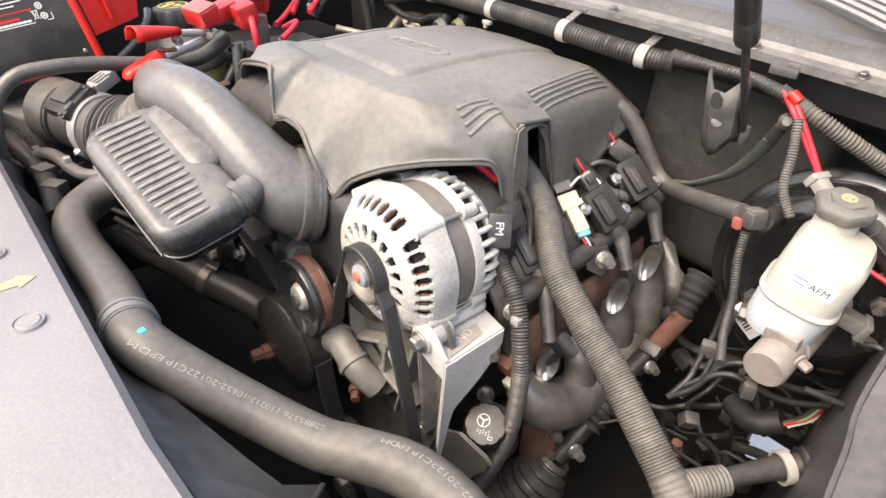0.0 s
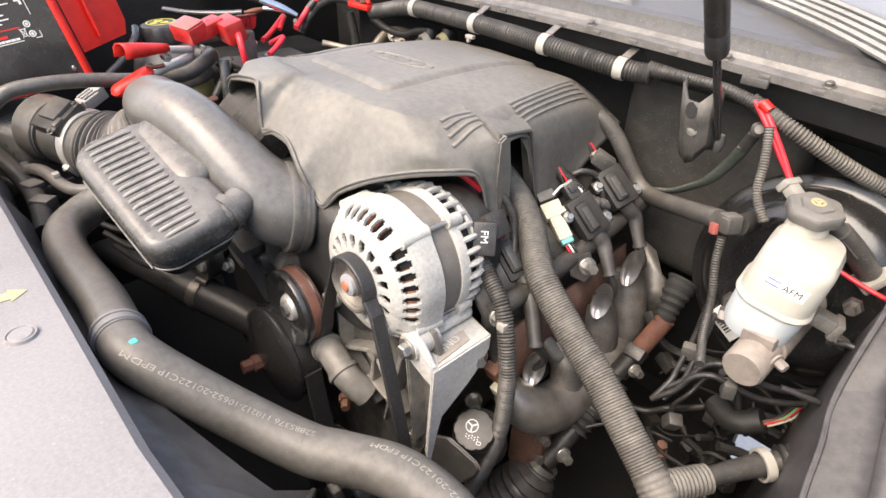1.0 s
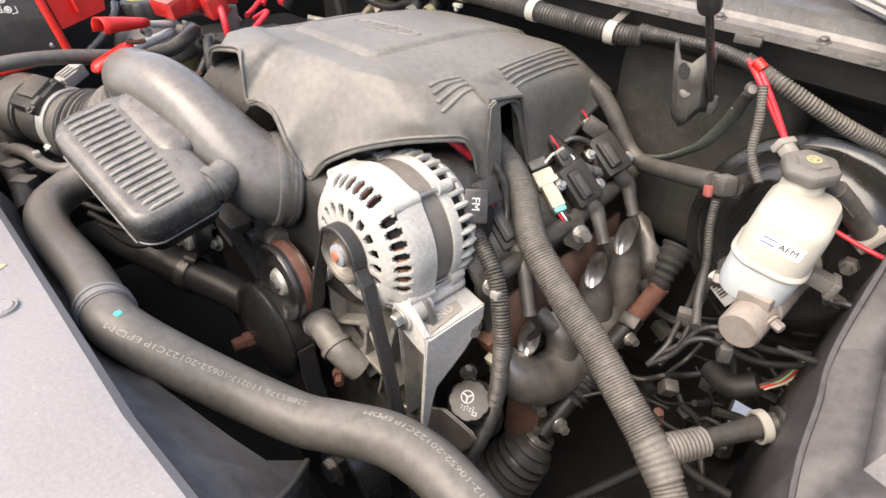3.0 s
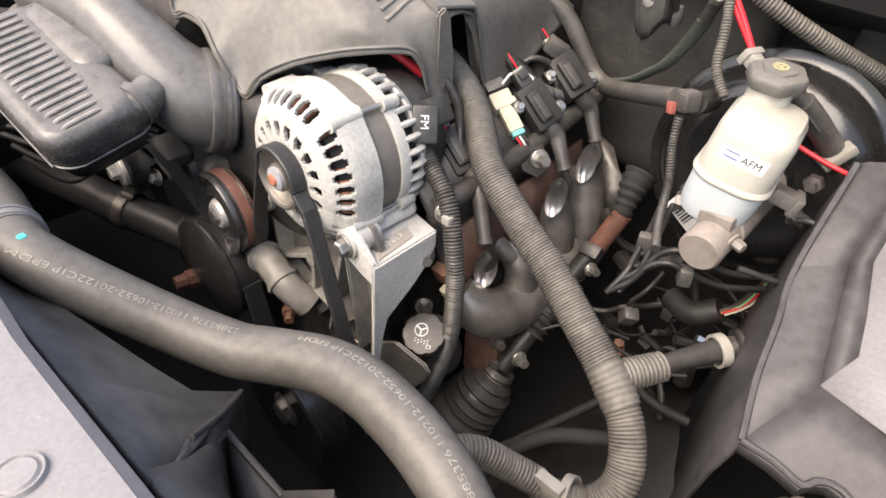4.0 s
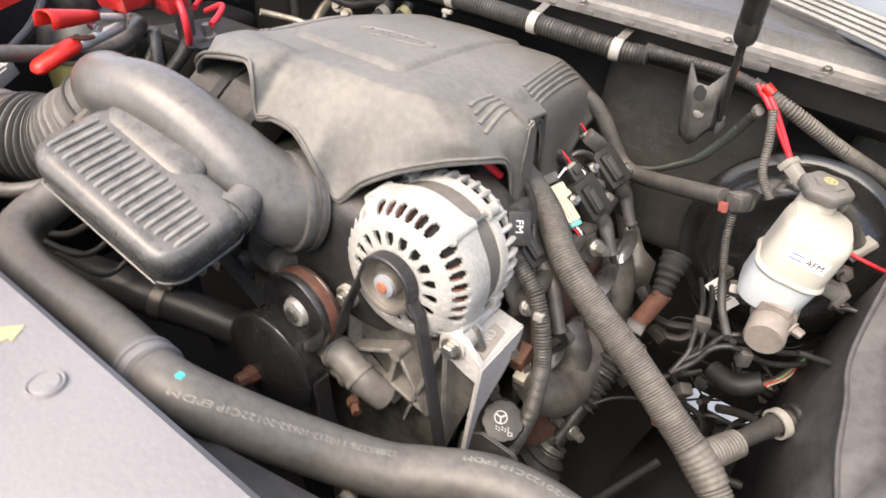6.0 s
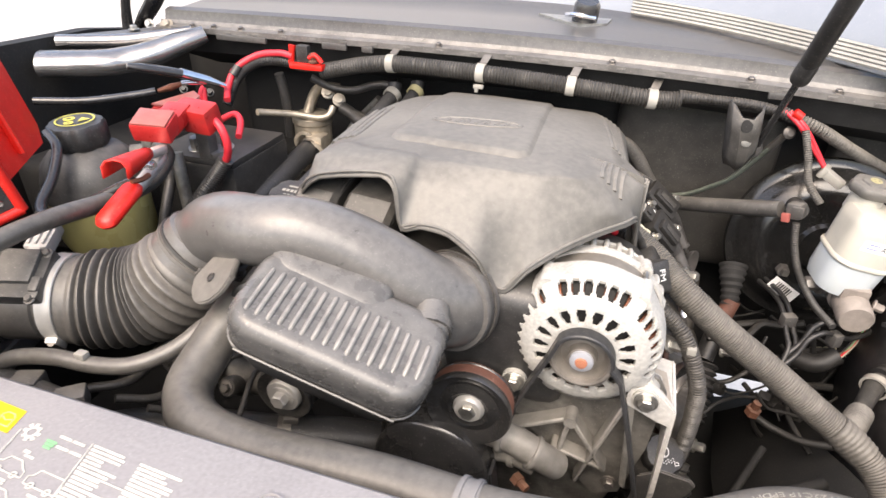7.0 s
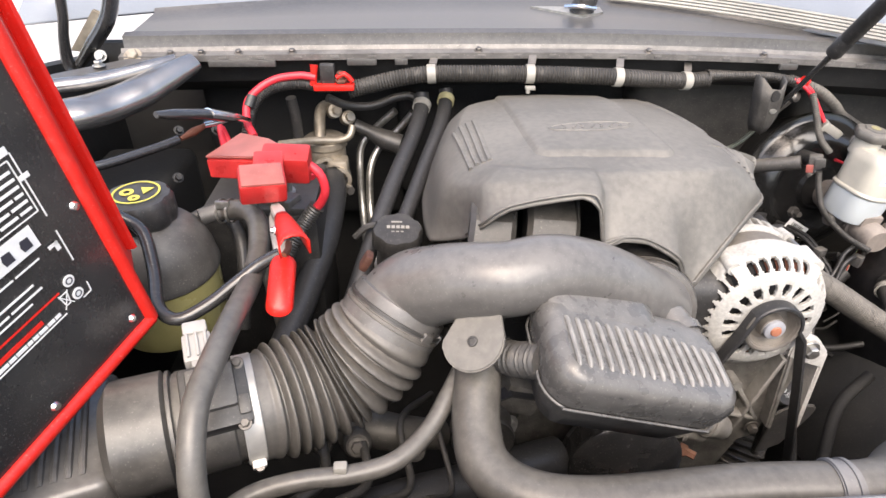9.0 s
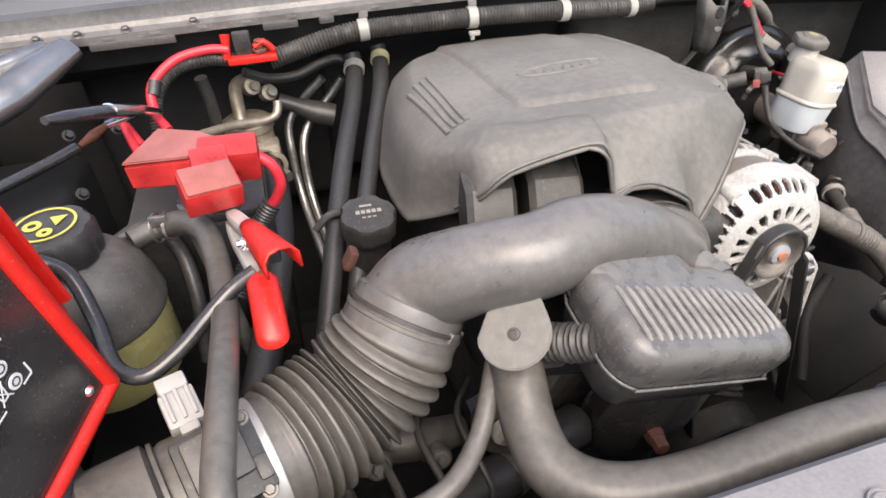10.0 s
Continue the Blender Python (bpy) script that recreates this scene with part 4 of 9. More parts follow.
slab(bm, [(-0.2785, 0.459, 1.326), (-0.2770, 0.468, 1.3325), (-0.2765, 0.4755, 1.323), (-0.2765, 0.4800, 1.280), (-0.2765, 0.4835, 1.227), (-0.2765, 0.475, 1.2255), (-0.2768, 0.464, 1.231), (-0.2785, 0.459, 1.270)], (-0.014, 0.002, 0.0))
bmesh.ops.bevel(bm, geom=bm.edges[:], offset=0.0022, segments=2, affect="EDGES")
part("front_leg", bm, COVER, cover)
bm = bmesh.new()
slab(bm, [(-0.2960, 0.5330, 1.316), (-0.2960, 0.5385, 1.318), (-0.2955, 0.5660, 1.206), (-0.2955, 0.5590, 1.204)], (-0.020, 0.0, 0.0))
bmesh.ops.bevel(bm, geom=bm.edges[:], offset=0.0015, segments=2, affect="EDGES")
part("notch_wall", bm, COVER, cover)
emblem = ridge("emblem_ring", [(-0.496 + 0.056 * math.cos(a), 0.493 + 0.015 * math.sin(a) + 0.006 * math.cos(a), 1.4) for a in [2 * math.pi * k / 24 for k in range(25)]], 0.0026, 0.6, COVER, cover, tree=field)
for k in range(7):
    b = bmesh.new()
    x = -0.532 + k * 0.0125
    y0 = 0.493 + 0.0014 * (k - 3)
    path = drape(field, spline([(x - 0.003, y0 - 0.007, 1.4), (x + 0.001, y0, 1.4), (x + (0.005 if k % 2 else -0.002), y0 + 0.007, 1.4)], 0.003))
    tube(b, path, 0.0017, 6, raw=True, flat=0.7)
    part("emblem_bar", b, COVER, emblem)
for a_, b_ in ((1, 8), (6, 13), (11, 19)):
    bm = bmesh.new()
    tube(bm, [V(*r[2]) + V(0, -0.001, 0.0015) for r in RIM[a_:b_]], 0.0018, 8, 0.004)
    part("edge_bead", bm, COVER, cover)

# ---- intake runners below the cover ----
im = empty("intake_manifold", (-0.5, 0.48, 1.15), "dark plastic intake manifold with rounded runners", "manifold")
for x, w in ((-0.640, 0.026), (-0.572, 0.030)):
    bm = bmesh.new()
    rings = []
    for dx, y, z, h in ((-0.016, 0.290, 1.215, 0.020), (-0.010, 0.312, 1.262, 0.022), (-0.002, 0.345, 1.296, 0.022), (0.006, 0.395, 1.312, 0.022), (0.016, 0.47, 1.312, 0.022), (0.022, 0.56, 1.30, 0.022)):
        tilt = -0.10
        rings.append([bm.verts.new((x + dx + a, y + (0.6 * b if y < 0.36 else 0.15 * b) * -1, z + b + tilt * a)) for a, b in ((-w, -h), (-w, h * 0.75), (-w + 0.006, h), (w - 0.006, h), (w, h * 0.75), (w, -h))])
    for p, q in zip(rings, rings[1:]):
        for j in range(6):
            bm.faces.new((p[j], p[(j + 1) % 6], q[(j + 1) % 6], q[j]))
    bm.faces.new(rings[0])
    bm.faces.new(rings[-1][::-1])
    runner = part("runner", bm, HARN, im, angle=30)
    bm = bmesh.new()
    tube(bm, [(x + dx + w * 0.98, y, z + 0.0225) for dx, y, z in ((-0.006, 0.325, 1.270), (-0.002, 0.345, 1.292), (0.006, 0.395, 1.3085), (0.016, 0.47, 1.3085))], 0.0022, 6)
    part("seam_bead", bm, HARN, runner)
bm = bmesh.new()
box(bm, (-0.50, 0.50, 1.17), (0.34, 0.40, 0.16), bev=0.03, seg=3)
part("plenum", bm, BLACK, im)


# ---- intake duct, throttle ring, bellows and air meter ----
FLANGE, OUTWARD = V(-0.749, 0.256, 1.260), V(-0.558, -0.379, -0.738)
duct = empty("intake_duct", (-0.6, 0.22, 1.25), "dusty grey plastic intake duct curving over to the throttle body", "air duct")
bm = bmesh.new()
tube(bm, [(-0.462, 0.314, 1.220), (-0.472, 0.288, 1.227), (-0.495, 0.267, 1.251), (-0.524, 0.254, 1.279), (-0.564, 0.243, 1.304), (-0.605, 0.231, 1.319), (-0.645, 0.222, 1.318), (-0.680, 0.230, 1.312), (-0.7116, 0.245, 1.297), (-0.734, 0.2586, 1.279), (-0.752, 0.256, 1.258)],
     [0.051, 0.0500, 0.0455, 0.0400, 0.0375, 0.0362, 0.0358, 0.0365, 0.0395, 0.0430, 0.0465], 36, 0.006)
part("elbow", bm, DUCT, duct)
bm = bmesh.new()
ax = V(0.30, 0.93, -0.20)
lathe(bm, (-0.470, 0.292, 1.225), ax, [(0.050, -0.004), (0.0555, -0.003), (0.0565, 0.003), (0.0548, 0.006), (0.0548, 0.012), (0.0565, 0.014), (0.056, 0.020), (0.049, 0.022)], 40)
part("collar", bm, DUCT, duct)
bm = bmesh.new()
lathe(bm, (-0.467, 0.302, 1.223), ax, [(0.0560, 0.0), (0.0575, 0.0), (0.0575, 0.004), (0.0560, 0.004), (0.0560, 0.0)], 40)
part("band_clamp", bm, STEELD, duct)
bm = bmesh.new()
lathe(bm, FLANGE, OUTWARD, [(0.045, -0.012), (0.0498, -0.010), (0.0508, 0.0), (0.0500, 0.010), (0.0525, 0.012), (0.0525, 0.022), (0.050, 0.024)], 40)
part("end_collar", bm, DUCT, duct)
bm = bmesh.new()
lathe(bm, FLANGE + OUTWARD * 0.003, OUTWARD, [(0.0500, -0.0018), (0.0530, -0.0014), (0.0530, 0.0014), (0.0500, 0.0018)], 44)
part("seal_ring", bm, BLACK, duct, "dark rubber seal at the joint")
for k, a in enumerate((0.6, 1.2, 1.9)):
    bm = bmesh.new()
    u, v, w = axes_of(OUTWARD)
    c = FLANGE + (u * math.cos(a + 1.2) + v * math.sin(a + 1.2)) * 0.0515 + w * 0.004
    box(bm, c, (0.014, 0.010, 0.004), turn_to(w.cross(c - FLANGE), c - FLANGE), 0.001)
    part("snap_tab", bm, DUCT, duct)
bm = bmesh.new()
tube(bm, [(-0.4938, 0.2604, 1.2425), (-0.5018, 0.2355, 1.2423), (-0.5101, 0.2149, 1.2353)], [0.040, 0.030, 0.021], 24)
part("side_neck", bm, DUCT, duct)
bm = bmesh.new()
tube(bm, [(-0.5072, 0.2221, 1.2377), (-0.5101, 0.2149, 1.2353)], 0.0235, 24, 0.003)
part("neck_ring", bm, DUCT, duct)
# mounting ear with its hole
ear = bmesh.new()
n_ear = V(-0.42, -0.50, 0.75).normalized()
u_ear = V(1, 0.1, -0.05).cross(n_ear).cross(n_ear).normalized() * -1
v_ear = n_ear.cross(u_ear).normalized()
pts = []
for k in range(15):
    a = math.pi * (1.0 + k / 14)
    pts.append(V(-0.681, 0.180, 1.280) + u_ear * (0.030 * math.cos(a)) + v_ear * (0.028 * math.sin(a)))
pts += [V(-0.681, 0.180, 1.280) + u_ear * 0.030 + v_ear * 0.030, V(-0.681, 0.180, 1.280) + u_ear * 0.004 + v_ear * 0.046, V(-0.681, 0.180, 1.280) - u_ear * 0.030 + v_ear * 0.006]
slab(ear, pts, n_ear * -0.006)
bmesh.ops.bevel(ear, geom=ear.edges[:], offset=0.0015, segments=2, affect="EDGES")
part("mounting_ear", ear, COVER, duct)
bm = bmesh.new()
lathe(bm, V(-0.681, 0.180, 1.280) + n_ear * 0.0004, n_ear, [(0, 0.0006), (0.0028, 0.0006), (0.003, 0.0015), (0.0048, 0.0012), (0.0052, 0.0)], 18)
part("grommet", bm, BLACK, duct)

bl = empty("air_bellows", (-0.83, 0.19, 1.15), "grey corrugated rubber bellows between air meter and duct", "bellows")
axm = V(-0.94, -0.34, 0.04).normalized()
MC = V(-0.8925, 0.183, 1.2036)
bm = bmesh.new()
path = spline([FLANGE + OUTWARD * 0.006, FLANGE + OUTWARD * 0.030, V(-0.790, 0.234, 1.214), V(-0.812, 0.226, 1.203), V(-0.8335, 0.215, 1.198), V(-0.862, 0.200, 1.198), V(-0.882, 0.189, 1.200), MC + axm * 0.010], 0.0012)
n = len(path)
rings = []
for i, (p, s, u, t) in enumerate(frames(path)):
    k = i / (n - 1)
    r = 0.0515 + 0.0034 * math.sin(math.pi * k) - 0.0022 * max(0.0, (k - 0.8) / 0.2)
    if 0.075 < k < 0.89:
        fold = (k - 0.075) / 0.815
        r += 0.0058 * min(1.0, fold * 8, (1 - fold) * 8) * (0.9 - 1.9 * abs(math.cos(math.pi * fold * 13)) ** 3)
    rings.append([bm.verts.new(p + (s * math.cos(2 * math.pi * j / 44) + u * math.sin(2 * math.pi * j / 44)) * r) for j in range(44)])
for a, b in zip(rings, rings[1:]):
    for j in range(44):
        bm.faces.new((a[j], a[(j + 1) % 44], b[(j + 1) % 44], b[j]))
sleeve = part("corrugated_sleeve", bm, BELLOW, bl)
bm = bmesh.new()
lathe(bm, FLANGE + OUTWARD * 0.007, OUTWARD, [(0.0515, 0), (0.0532, 0.0006), (0.0532, 0.0036), (0.0515, 0.0042)], 44)
part("cuff_ring", bm, BELLOW, sleeve)
bm = bmesh.new()
lathe(bm, MC, axm, [(0.0490, -0.0085), (0.0512, -0.0085), (0.0519, -0.0076), (0.0515, -0.006), (0.0515, 0.006), (0.0519, 0.0076), (0.0512, 0.0085), (0.0490, 0.0085), (0.0490, -0.0085)], 52)
hose_clamp = part("hose_clamp", bm, BANDST, bl, "bright steel worm-drive clamp")
u, v, w = axes_of(axm)
down = V(0.3, -0.75, -0.60)
down = (down - axm * down.dot(axm)).normalized()
cs = MC + down * 0.053
bm = bmesh.new()
box(bm, cs, (0.013, 0.024, 0.008), turn_to(w, down), 0.002)
part("screw_housing", bm, BANDST, hose_clamp)
bm = bmesh.new()
cr = axm.cross(down)
tube(bm, [cs + down * 0.003 - cr * 0.016, cs + down * 0.003 + cr * 0.010], 0.0042, 10)
part("clamp_screw", bm, STEELD, hose_clamp)

maf = empty("air_meter", (-0.96, 0.15, 1.1), "black plastic air meter housing beside the bellows", "air meter")
bm = bmesh.new()
lathe(bm, MC, axm, [(0.0455, 0.004), (0.0465, 0.014), (0.0490, 0.016), (0.0490, 0.058), (0.0465, 0.062), (0.0465, 0.066), (0.0530, 0.070), (0.0535, 0.112), (0.040, 0.120)], 44)
part("housing", bm, METER, maf)
bm = bmesh.new()
lathe(bm, MC + axm * 0.062, axm, [(0.047, 0), (0.0515, 0.001), (0.0515, 0.004), (0.047, 0.005)], 44)
part("seam_rib", bm, METER, maf)
MS = turn_to(axm * -1, V(0.1, -0.48, 0.87))
MP = V(-0.908, 0.154, 1.247)
bm = bmesh.new()
box(bm, MP, (0.056, 0.060, 0.020), MS, 0.004)
pad_body = part("sensor_pad", bm, BLACK, maf)
bm = bmesh.new()
box(bm, MP + MS @ V(-0.002, 0.006, 0.011), (0.040, 0.040, 0.010), MS, 0.004)
box(bm, MP + MS @ V(0.022, -0.014, 0.009), (0.010, 0.018, 0.008), MS, 0.003)
part("raised_cover", bm, MATT, pad_body)
MQ = turn_to(axm * -1, V(0, -0.35, 0.93))
PQ = V(-0.936, 0.207, 1.256)
bm = bmesh.new()
box(bm, PQ, (0.026, 0.030, 0.018), MQ, 0.003)
box(bm, PQ + MQ @ V(0, 0.020, 0.001), (0.022, 0.014, 0.022), MQ, 0.003)
box(bm, PQ + MQ @ V(0, -0.017, 0.003), (0.014, 0.008, 0.010), MQ, 0.002)
plug_shell = part("plug", bm, PALEG, maf, "pale grey electrical plug")
for k in range(3):
    bm = bmesh.new()
    box(bm, PQ + MQ @ V(-0.008 + 0.008 * k, 0.002, 0.010), (0.003, 0.026, 0.004), MQ, 0.001)
    part("rib", bm, PALEG, plug_shell)
for q in (MP + MS @ V(0.022, 0.024, 0.009), MP + MS @ V(0.020, -0.030, 0.006)):
    bolt("screw", q, (0.1, -0.48, 0.87), 0.004, maf, STEELD, 0.004)

abx = empty("air_box", (-1.1, 0.1, 1.1), "grey ribbed plastic air filter box lid", "air box")
along, across = V(-0.946, -0.325, 0.0), V(0.37, -0.93, 0.0)
LIDC = V(-1.012, 0.168, 1.145) + along * 0.098
MB = turn_to(along, V(0, 0, 1))
bm = bmesh.new()
box(bm, LIDC, (0.20, 0.145, 0.130), MB, 0.012, 3)
box_lid = part("lid", bm, DUCT, abx)
bm = bmesh.new()
box(bm, LIDC + V(0, 0, -0.050), (0.212, 0.160, 0.030), MB, 0.006, 2)
part("rim", bm, MATT, abx)
for k in range(7):
    bm = bmesh.new()
    c = V(-1.012, 0.168, 1.2105) + along * (0.022 + 0.0105 * k)
    tube(bm, [c - across * 0.058 + V(0, 0, -0.004), c - across * 0.052, c + across * 0.045, c + across * 0.052 + V(0, 0, -0.004)], 0.0032, 8)
    part("rib", bm, DUCT, box_lid)

# ---- resonator box with ribbed lid ----
rs = empty("resonator_box", (-0.535, 0.16, 1.2), "dusty black plastic resonator box with a ribbed sloping lid", "resonator")
X = V(0.935, 0.090, -0.344).normalized()
Y = V(-0.019, 0.979, 0.205)
Z = X.cross(Y).normalized()
Y = Z.cross(X).normalized()
C = V(-0.528, 0.156, 1.275)
RB = Matrix((X, Y, Z)).transposed()


def rbox(w, d, r, n=6):
    pts = []
    for cx, cy, a0 in ((w - r, d - r, 0), (-w + r, d - r, 90), (-w + r, -d + r, 180), (w - r, -d + r, 270)):
        for k in range(n + 1):
            a = radians(a0 + 90 * k / n)
            pts.append((cx + r * math.cos(a), cy + r * math.sin(a)))
    return pts


def stack(bm, c, m, levels):
    """Rounded rectangles piled up: (half width, half depth, corner, height, shift along y)."""
    rings = []
    for w, d, r, h, *sh in levels:
        rings.append([bm.verts.new(Vector(c) + m @ Vector((x, y + (sh[0] if sh else 0), h))) for x, y in rbox(w, d, r)])
    k = len(rings[0])
    bm.faces.new(rings[0])
    bm.faces.new(rings[-1][::-1])
    for a, b in zip(rings, rings[1:]):
        for j in range(k):
            bm.faces.new((a[j], a[(j + 1) % k], b[(j + 1) % k], b[j]))
    return bm


bm = bmesh.new()
stack(bm, C, RB, [(0.086, 0.044, 0.018, -0.036, 0.010), (0.093, 0.052, 0.026, -0.033, 0.010), (0.096, 0.054, 0.028, -0.020, 0.010), (0.096, 0.053, 0.028, -0.006, 0.009), (0.092, 0.047, 0.026, 0.002, 0.007), (0.086, 0.038, 0.018, 0.0055, 0.006), (0.083, 0.028, 0.010, 0.0048, 0.001)])
res_lid = part("lid", bm, RESON, rs)
bm = bmesh.new()
stack(bm, C, RB, [(0.062, 0.034, 0.016, -0.080, 0.012), (0.076, 0.044, 0.02, -0.073, 0.012), (0.088, 0.049, 0.024, -0.048, 0.010), (0.090, 0.050, 0.024, -0.034, 0.010)])
part("tub", bm, BLACK, rs)
bm = bmesh.new()
lip = [C + RB @ Vector((x, y + 0.010, -0.034 + 0.0006 * math.cos(x * 30))) for x, y in rbox(0.0945, 0.0535, 0.028)]
tube(bm, lip + [lip[0]], 0.0014, 6, cap=False)
part("seam_lip", bm, RESON, rs)
bm = bmesh.new()
stack(bm, C + RB @ V(-0.030, 0.050, 0.0), RB, [(0.062, 0.026, 0.024, -0.030, 0.0), (0.062, 0.026, 0.024, -0.006, 0.0), (0.060, 0.024, 0.022, 0.0015, 0.001), (0.055, 0.020, 0.018, 0.0055, 0.003), (0.046, 0.014, 0.013, 0.0075, 0.005), (0.032, 0.006, 0.005, 0.0082, 0.006)])
part("shoulder", bm, RESON, rs)
for k in range(16):
    x = -0.079 + k * 0.0106
    half = 0.0255 if k < 11 else 0.0255 - (k - 11) * 0.0018
    bm = bmesh.new()
    tube(bm, [C + RB @ Vector((x, y, z)) for y, z in ((-half, 0.003), (-half + 0.004, 0.0052), (0, 0.0056), (half - 0.004, 0.0052), (half, 0.003))], 0.0024, 8)
    part("rib", bm, CREST, res_lid)
bm = bmesh.new()
tube(bm, [C + RB @ V(0.070, 0.03, -0.02), V(-0.462, 0.215, 1.245), V(-0.470, 0.238, 1.252)], 0.019, 16)
tube(bm, [V(-0.4635, 0.213, 1.2445), V(-0.4655, 0.222, 1.247)], 0.023, 16)
part("neck", bm, RESON, rs)
bm = bmesh.new()
tube(bm, [C + RB @ V(-0.085, 0.0, -0.03), V(-0.645, 0.19, 1.25), V(-0.66, 0.205, 1.255)], 0.016, 14, ridge=0.003, pitch=0.006)
part("side_neck", bm, BLACK, rs)

# ---- upper radiator hose ----
HOSE = [(-0.668, 0.215, 1.240), (-0.674, 0.180, 1.224), (-0.678, 0.146, 1.206), (-0.672, 0.110, 1.195), (-0.640, 0.081, 1.193), (-0.580, 0.070, 1.193), (-0.457, 0.071, 1.199), (-0.372, 0.065, 1.204), (-0.342, 0.0675, 1.203),
        (-0.310, 0.086, 1.185), (-0.260, 0.122, 1.153), (-0.208, 0.152, 1.137), (-0.178, 0.170, 1.138), (-0.134, 0.190, 1.146), (-0.096, 0.197, 1.150), (-0.060, 0.198, 1.148), (-0.022, 0.195, 1.142), (0.014, 0.187, 1.134), (0.050, 0.170, 1.118), (0.078, 0.142, 1.09), (0.09, 0.11, 1.04)]
rh = empty("radiator_hose", (-0.3, 0.1, 1.1), "thick dusty black rubber radiator hose with printed part number", "hose")
hp = spline(HOSE, 0.003)
cut_at = min(range(len(hp)), key=lambda i: (hp[i] - V(-0.380, 0.0655, 1.2036)).length)
# slightly darker rubber up to the joint sleeve
for half_path, rubber in ((hp[:cut_at + 1], RUBBERD), (hp[cut_at:], RUBBER)):
    bm = bmesh.new()
    tube(bm, half_path, 0.0228, 36, ridge=0.00013, pitch=0.0064, raw=True)
    part("hose_body", bm, rubber, rh)
bm = bmesh.new()
tube(bm, [(-0.389, 0.0662, 1.2030), (-0.380, 0.0655, 1.2035), (-0.371, 0.0652, 1.2039)], 0.0242, 32, 0.004)
joint = part("joint_sleeve", bm, SLEEVE, rh, "blue-grey rubber joint sleeve")
for x in (-0.3860, -0.3745):
    bm = bmesh.new()
    lathe(bm, (x, 0.0655 - (x + 0.380) * 0.06, 1.2035 + (x + 0.380) * 0.05), (1, -0.07, 0.06), [(0.0240, -0.0022), (0.0256, -0.0018), (0.0256, 0.0018), (0.0240, 0.0022)], 32)
    part("band", bm, SLEEVE, joint)
hd = [0.0]
for a, b in zip(hp, hp[1:]):
    hd.append(hd[-1] + (b - a).length)


def on_hose(s, ang, r):
    """A place on the hose: s metres along, at an angle about its middle."""
    i = max(0, min(len(hd) - 2, int(np.searchsorted(hd, s)) - 1))
    k = (s - hd[i]) / max(1e-9, hd[i + 1] - hd[i])
    p, t = hp[i].lerp(hp[i + 1], k), (hp[i + 1] - hp[i]).normalized()
    up = (Vector((0, 0, 1)) - t * t.z).normalized()
    side = t.cross(up).normalized()
    return p + (up * math.cos(ang) + side * math.sin(ang)) * r


def hose_word(string, s0, size, mat):
    vs, fs = line_text(string, size)
    b = bmesh.new()
    vv = [b.verts.new(on_hose(s0 - v.x * 1.28, max(-0.22, 0.66 - 3.6 * (s0 - v.x * 1.28 - s_clamp)) + v.y * 0.9 / 0.0228, 0.02325 + v.z * 0.5)) for v in vs]
    for f in fs:
        b.faces.new([vv[i] for i in f])
    part("printed_number", b, mat, rh, smooth=False)


s_clamp = hd[min(range(len(hp)), key=lambda i: (hp[i] - V(-0.379, 0.0655, 1.2036)).length)]
# reads from the driver's side towards the clamp, upside down for one who stands in front
hose_word("22885376 110212-10652-20122C1P EPDM", s_clamp + 0.218, 0.0082, INK)
hose_word("22885376 110212-10652-20122C1P EPDM", s_clamp + 0.460, 0.0082, INK)
bm = bmesh.new()
c = on_hose(s_clamp + 0.036, 0.05, 0.0230)
lathe(bm, c, c - on_hose(s_clamp + 0.036, 0.05, 0.0), [(0, 0.0006), (0.003, 0.0005), (0.0036, -0.0005)], 10, wob=lambda k: 0.8 + 0.4 * ((k * 7) % 5) / 5)
part("paint_mark", bm, CYAN, rh)

# ---- alternator ----
AC = V(-0.317, 0.0, 1.199)
al = empty("alternator", (-0.32, 0.35, 1.12), "pale cast-aluminium alternator with slotted housing and belt pulley", "alternator")


def ay(y):
    return V(AC.x, y - 0.010, AC.z)


LUGS = (38, 118, 205, 322)


def slotted_dome(profile, slots, n=288):
    """A turned shell with bosses and rounded slots: slots are (ring, divisions, open part)."""
    bm = bmesh.new()

    def near(deg):
        return min(abs((deg - t + 180) % 360 - 180) for t in LUGS)

    rings = []
    for i, (r, y) in enumerate(profile):
        ring = []
        for k in range(n):
            a = 2 * math.pi * k / n
            d = near(360.0 * k / n)
            swell = 1 + (0.055 * math.exp(-(d / 9.0) ** 2) if i > 9 else 0.0)
            ring.append(bm.verts.new(ay(y) + V(math.sin(a), 0, math.cos(a)) * (r * swell)))
        rings.append(ring)
    for i, (a, b) in enumerate(zip(rings, rings[1:])):
        for k in range(n):
            gap = False
            for ring, div, share in slots:
                step = n // div
                solid = ring > 6 and near(360.0 * (k // step + 0.5) / div) < 6.5
                if ring == i and abs(k % step + 0.5 - step / 2) < share / 2 and not solid:
                    gap = True
            if not gap:
                bm.faces.new((a[k], a[(k + 1) % n], b[(k + 1) % n], b[k]))
    return bm


def round_edges(ob, width):
    b = ob.modifiers.new("worn_edges", "BEVEL")
    b.width, b.segments, b.limit_method, b.angle_limit = width, 2, "ANGLE", radians(50)
    return ob


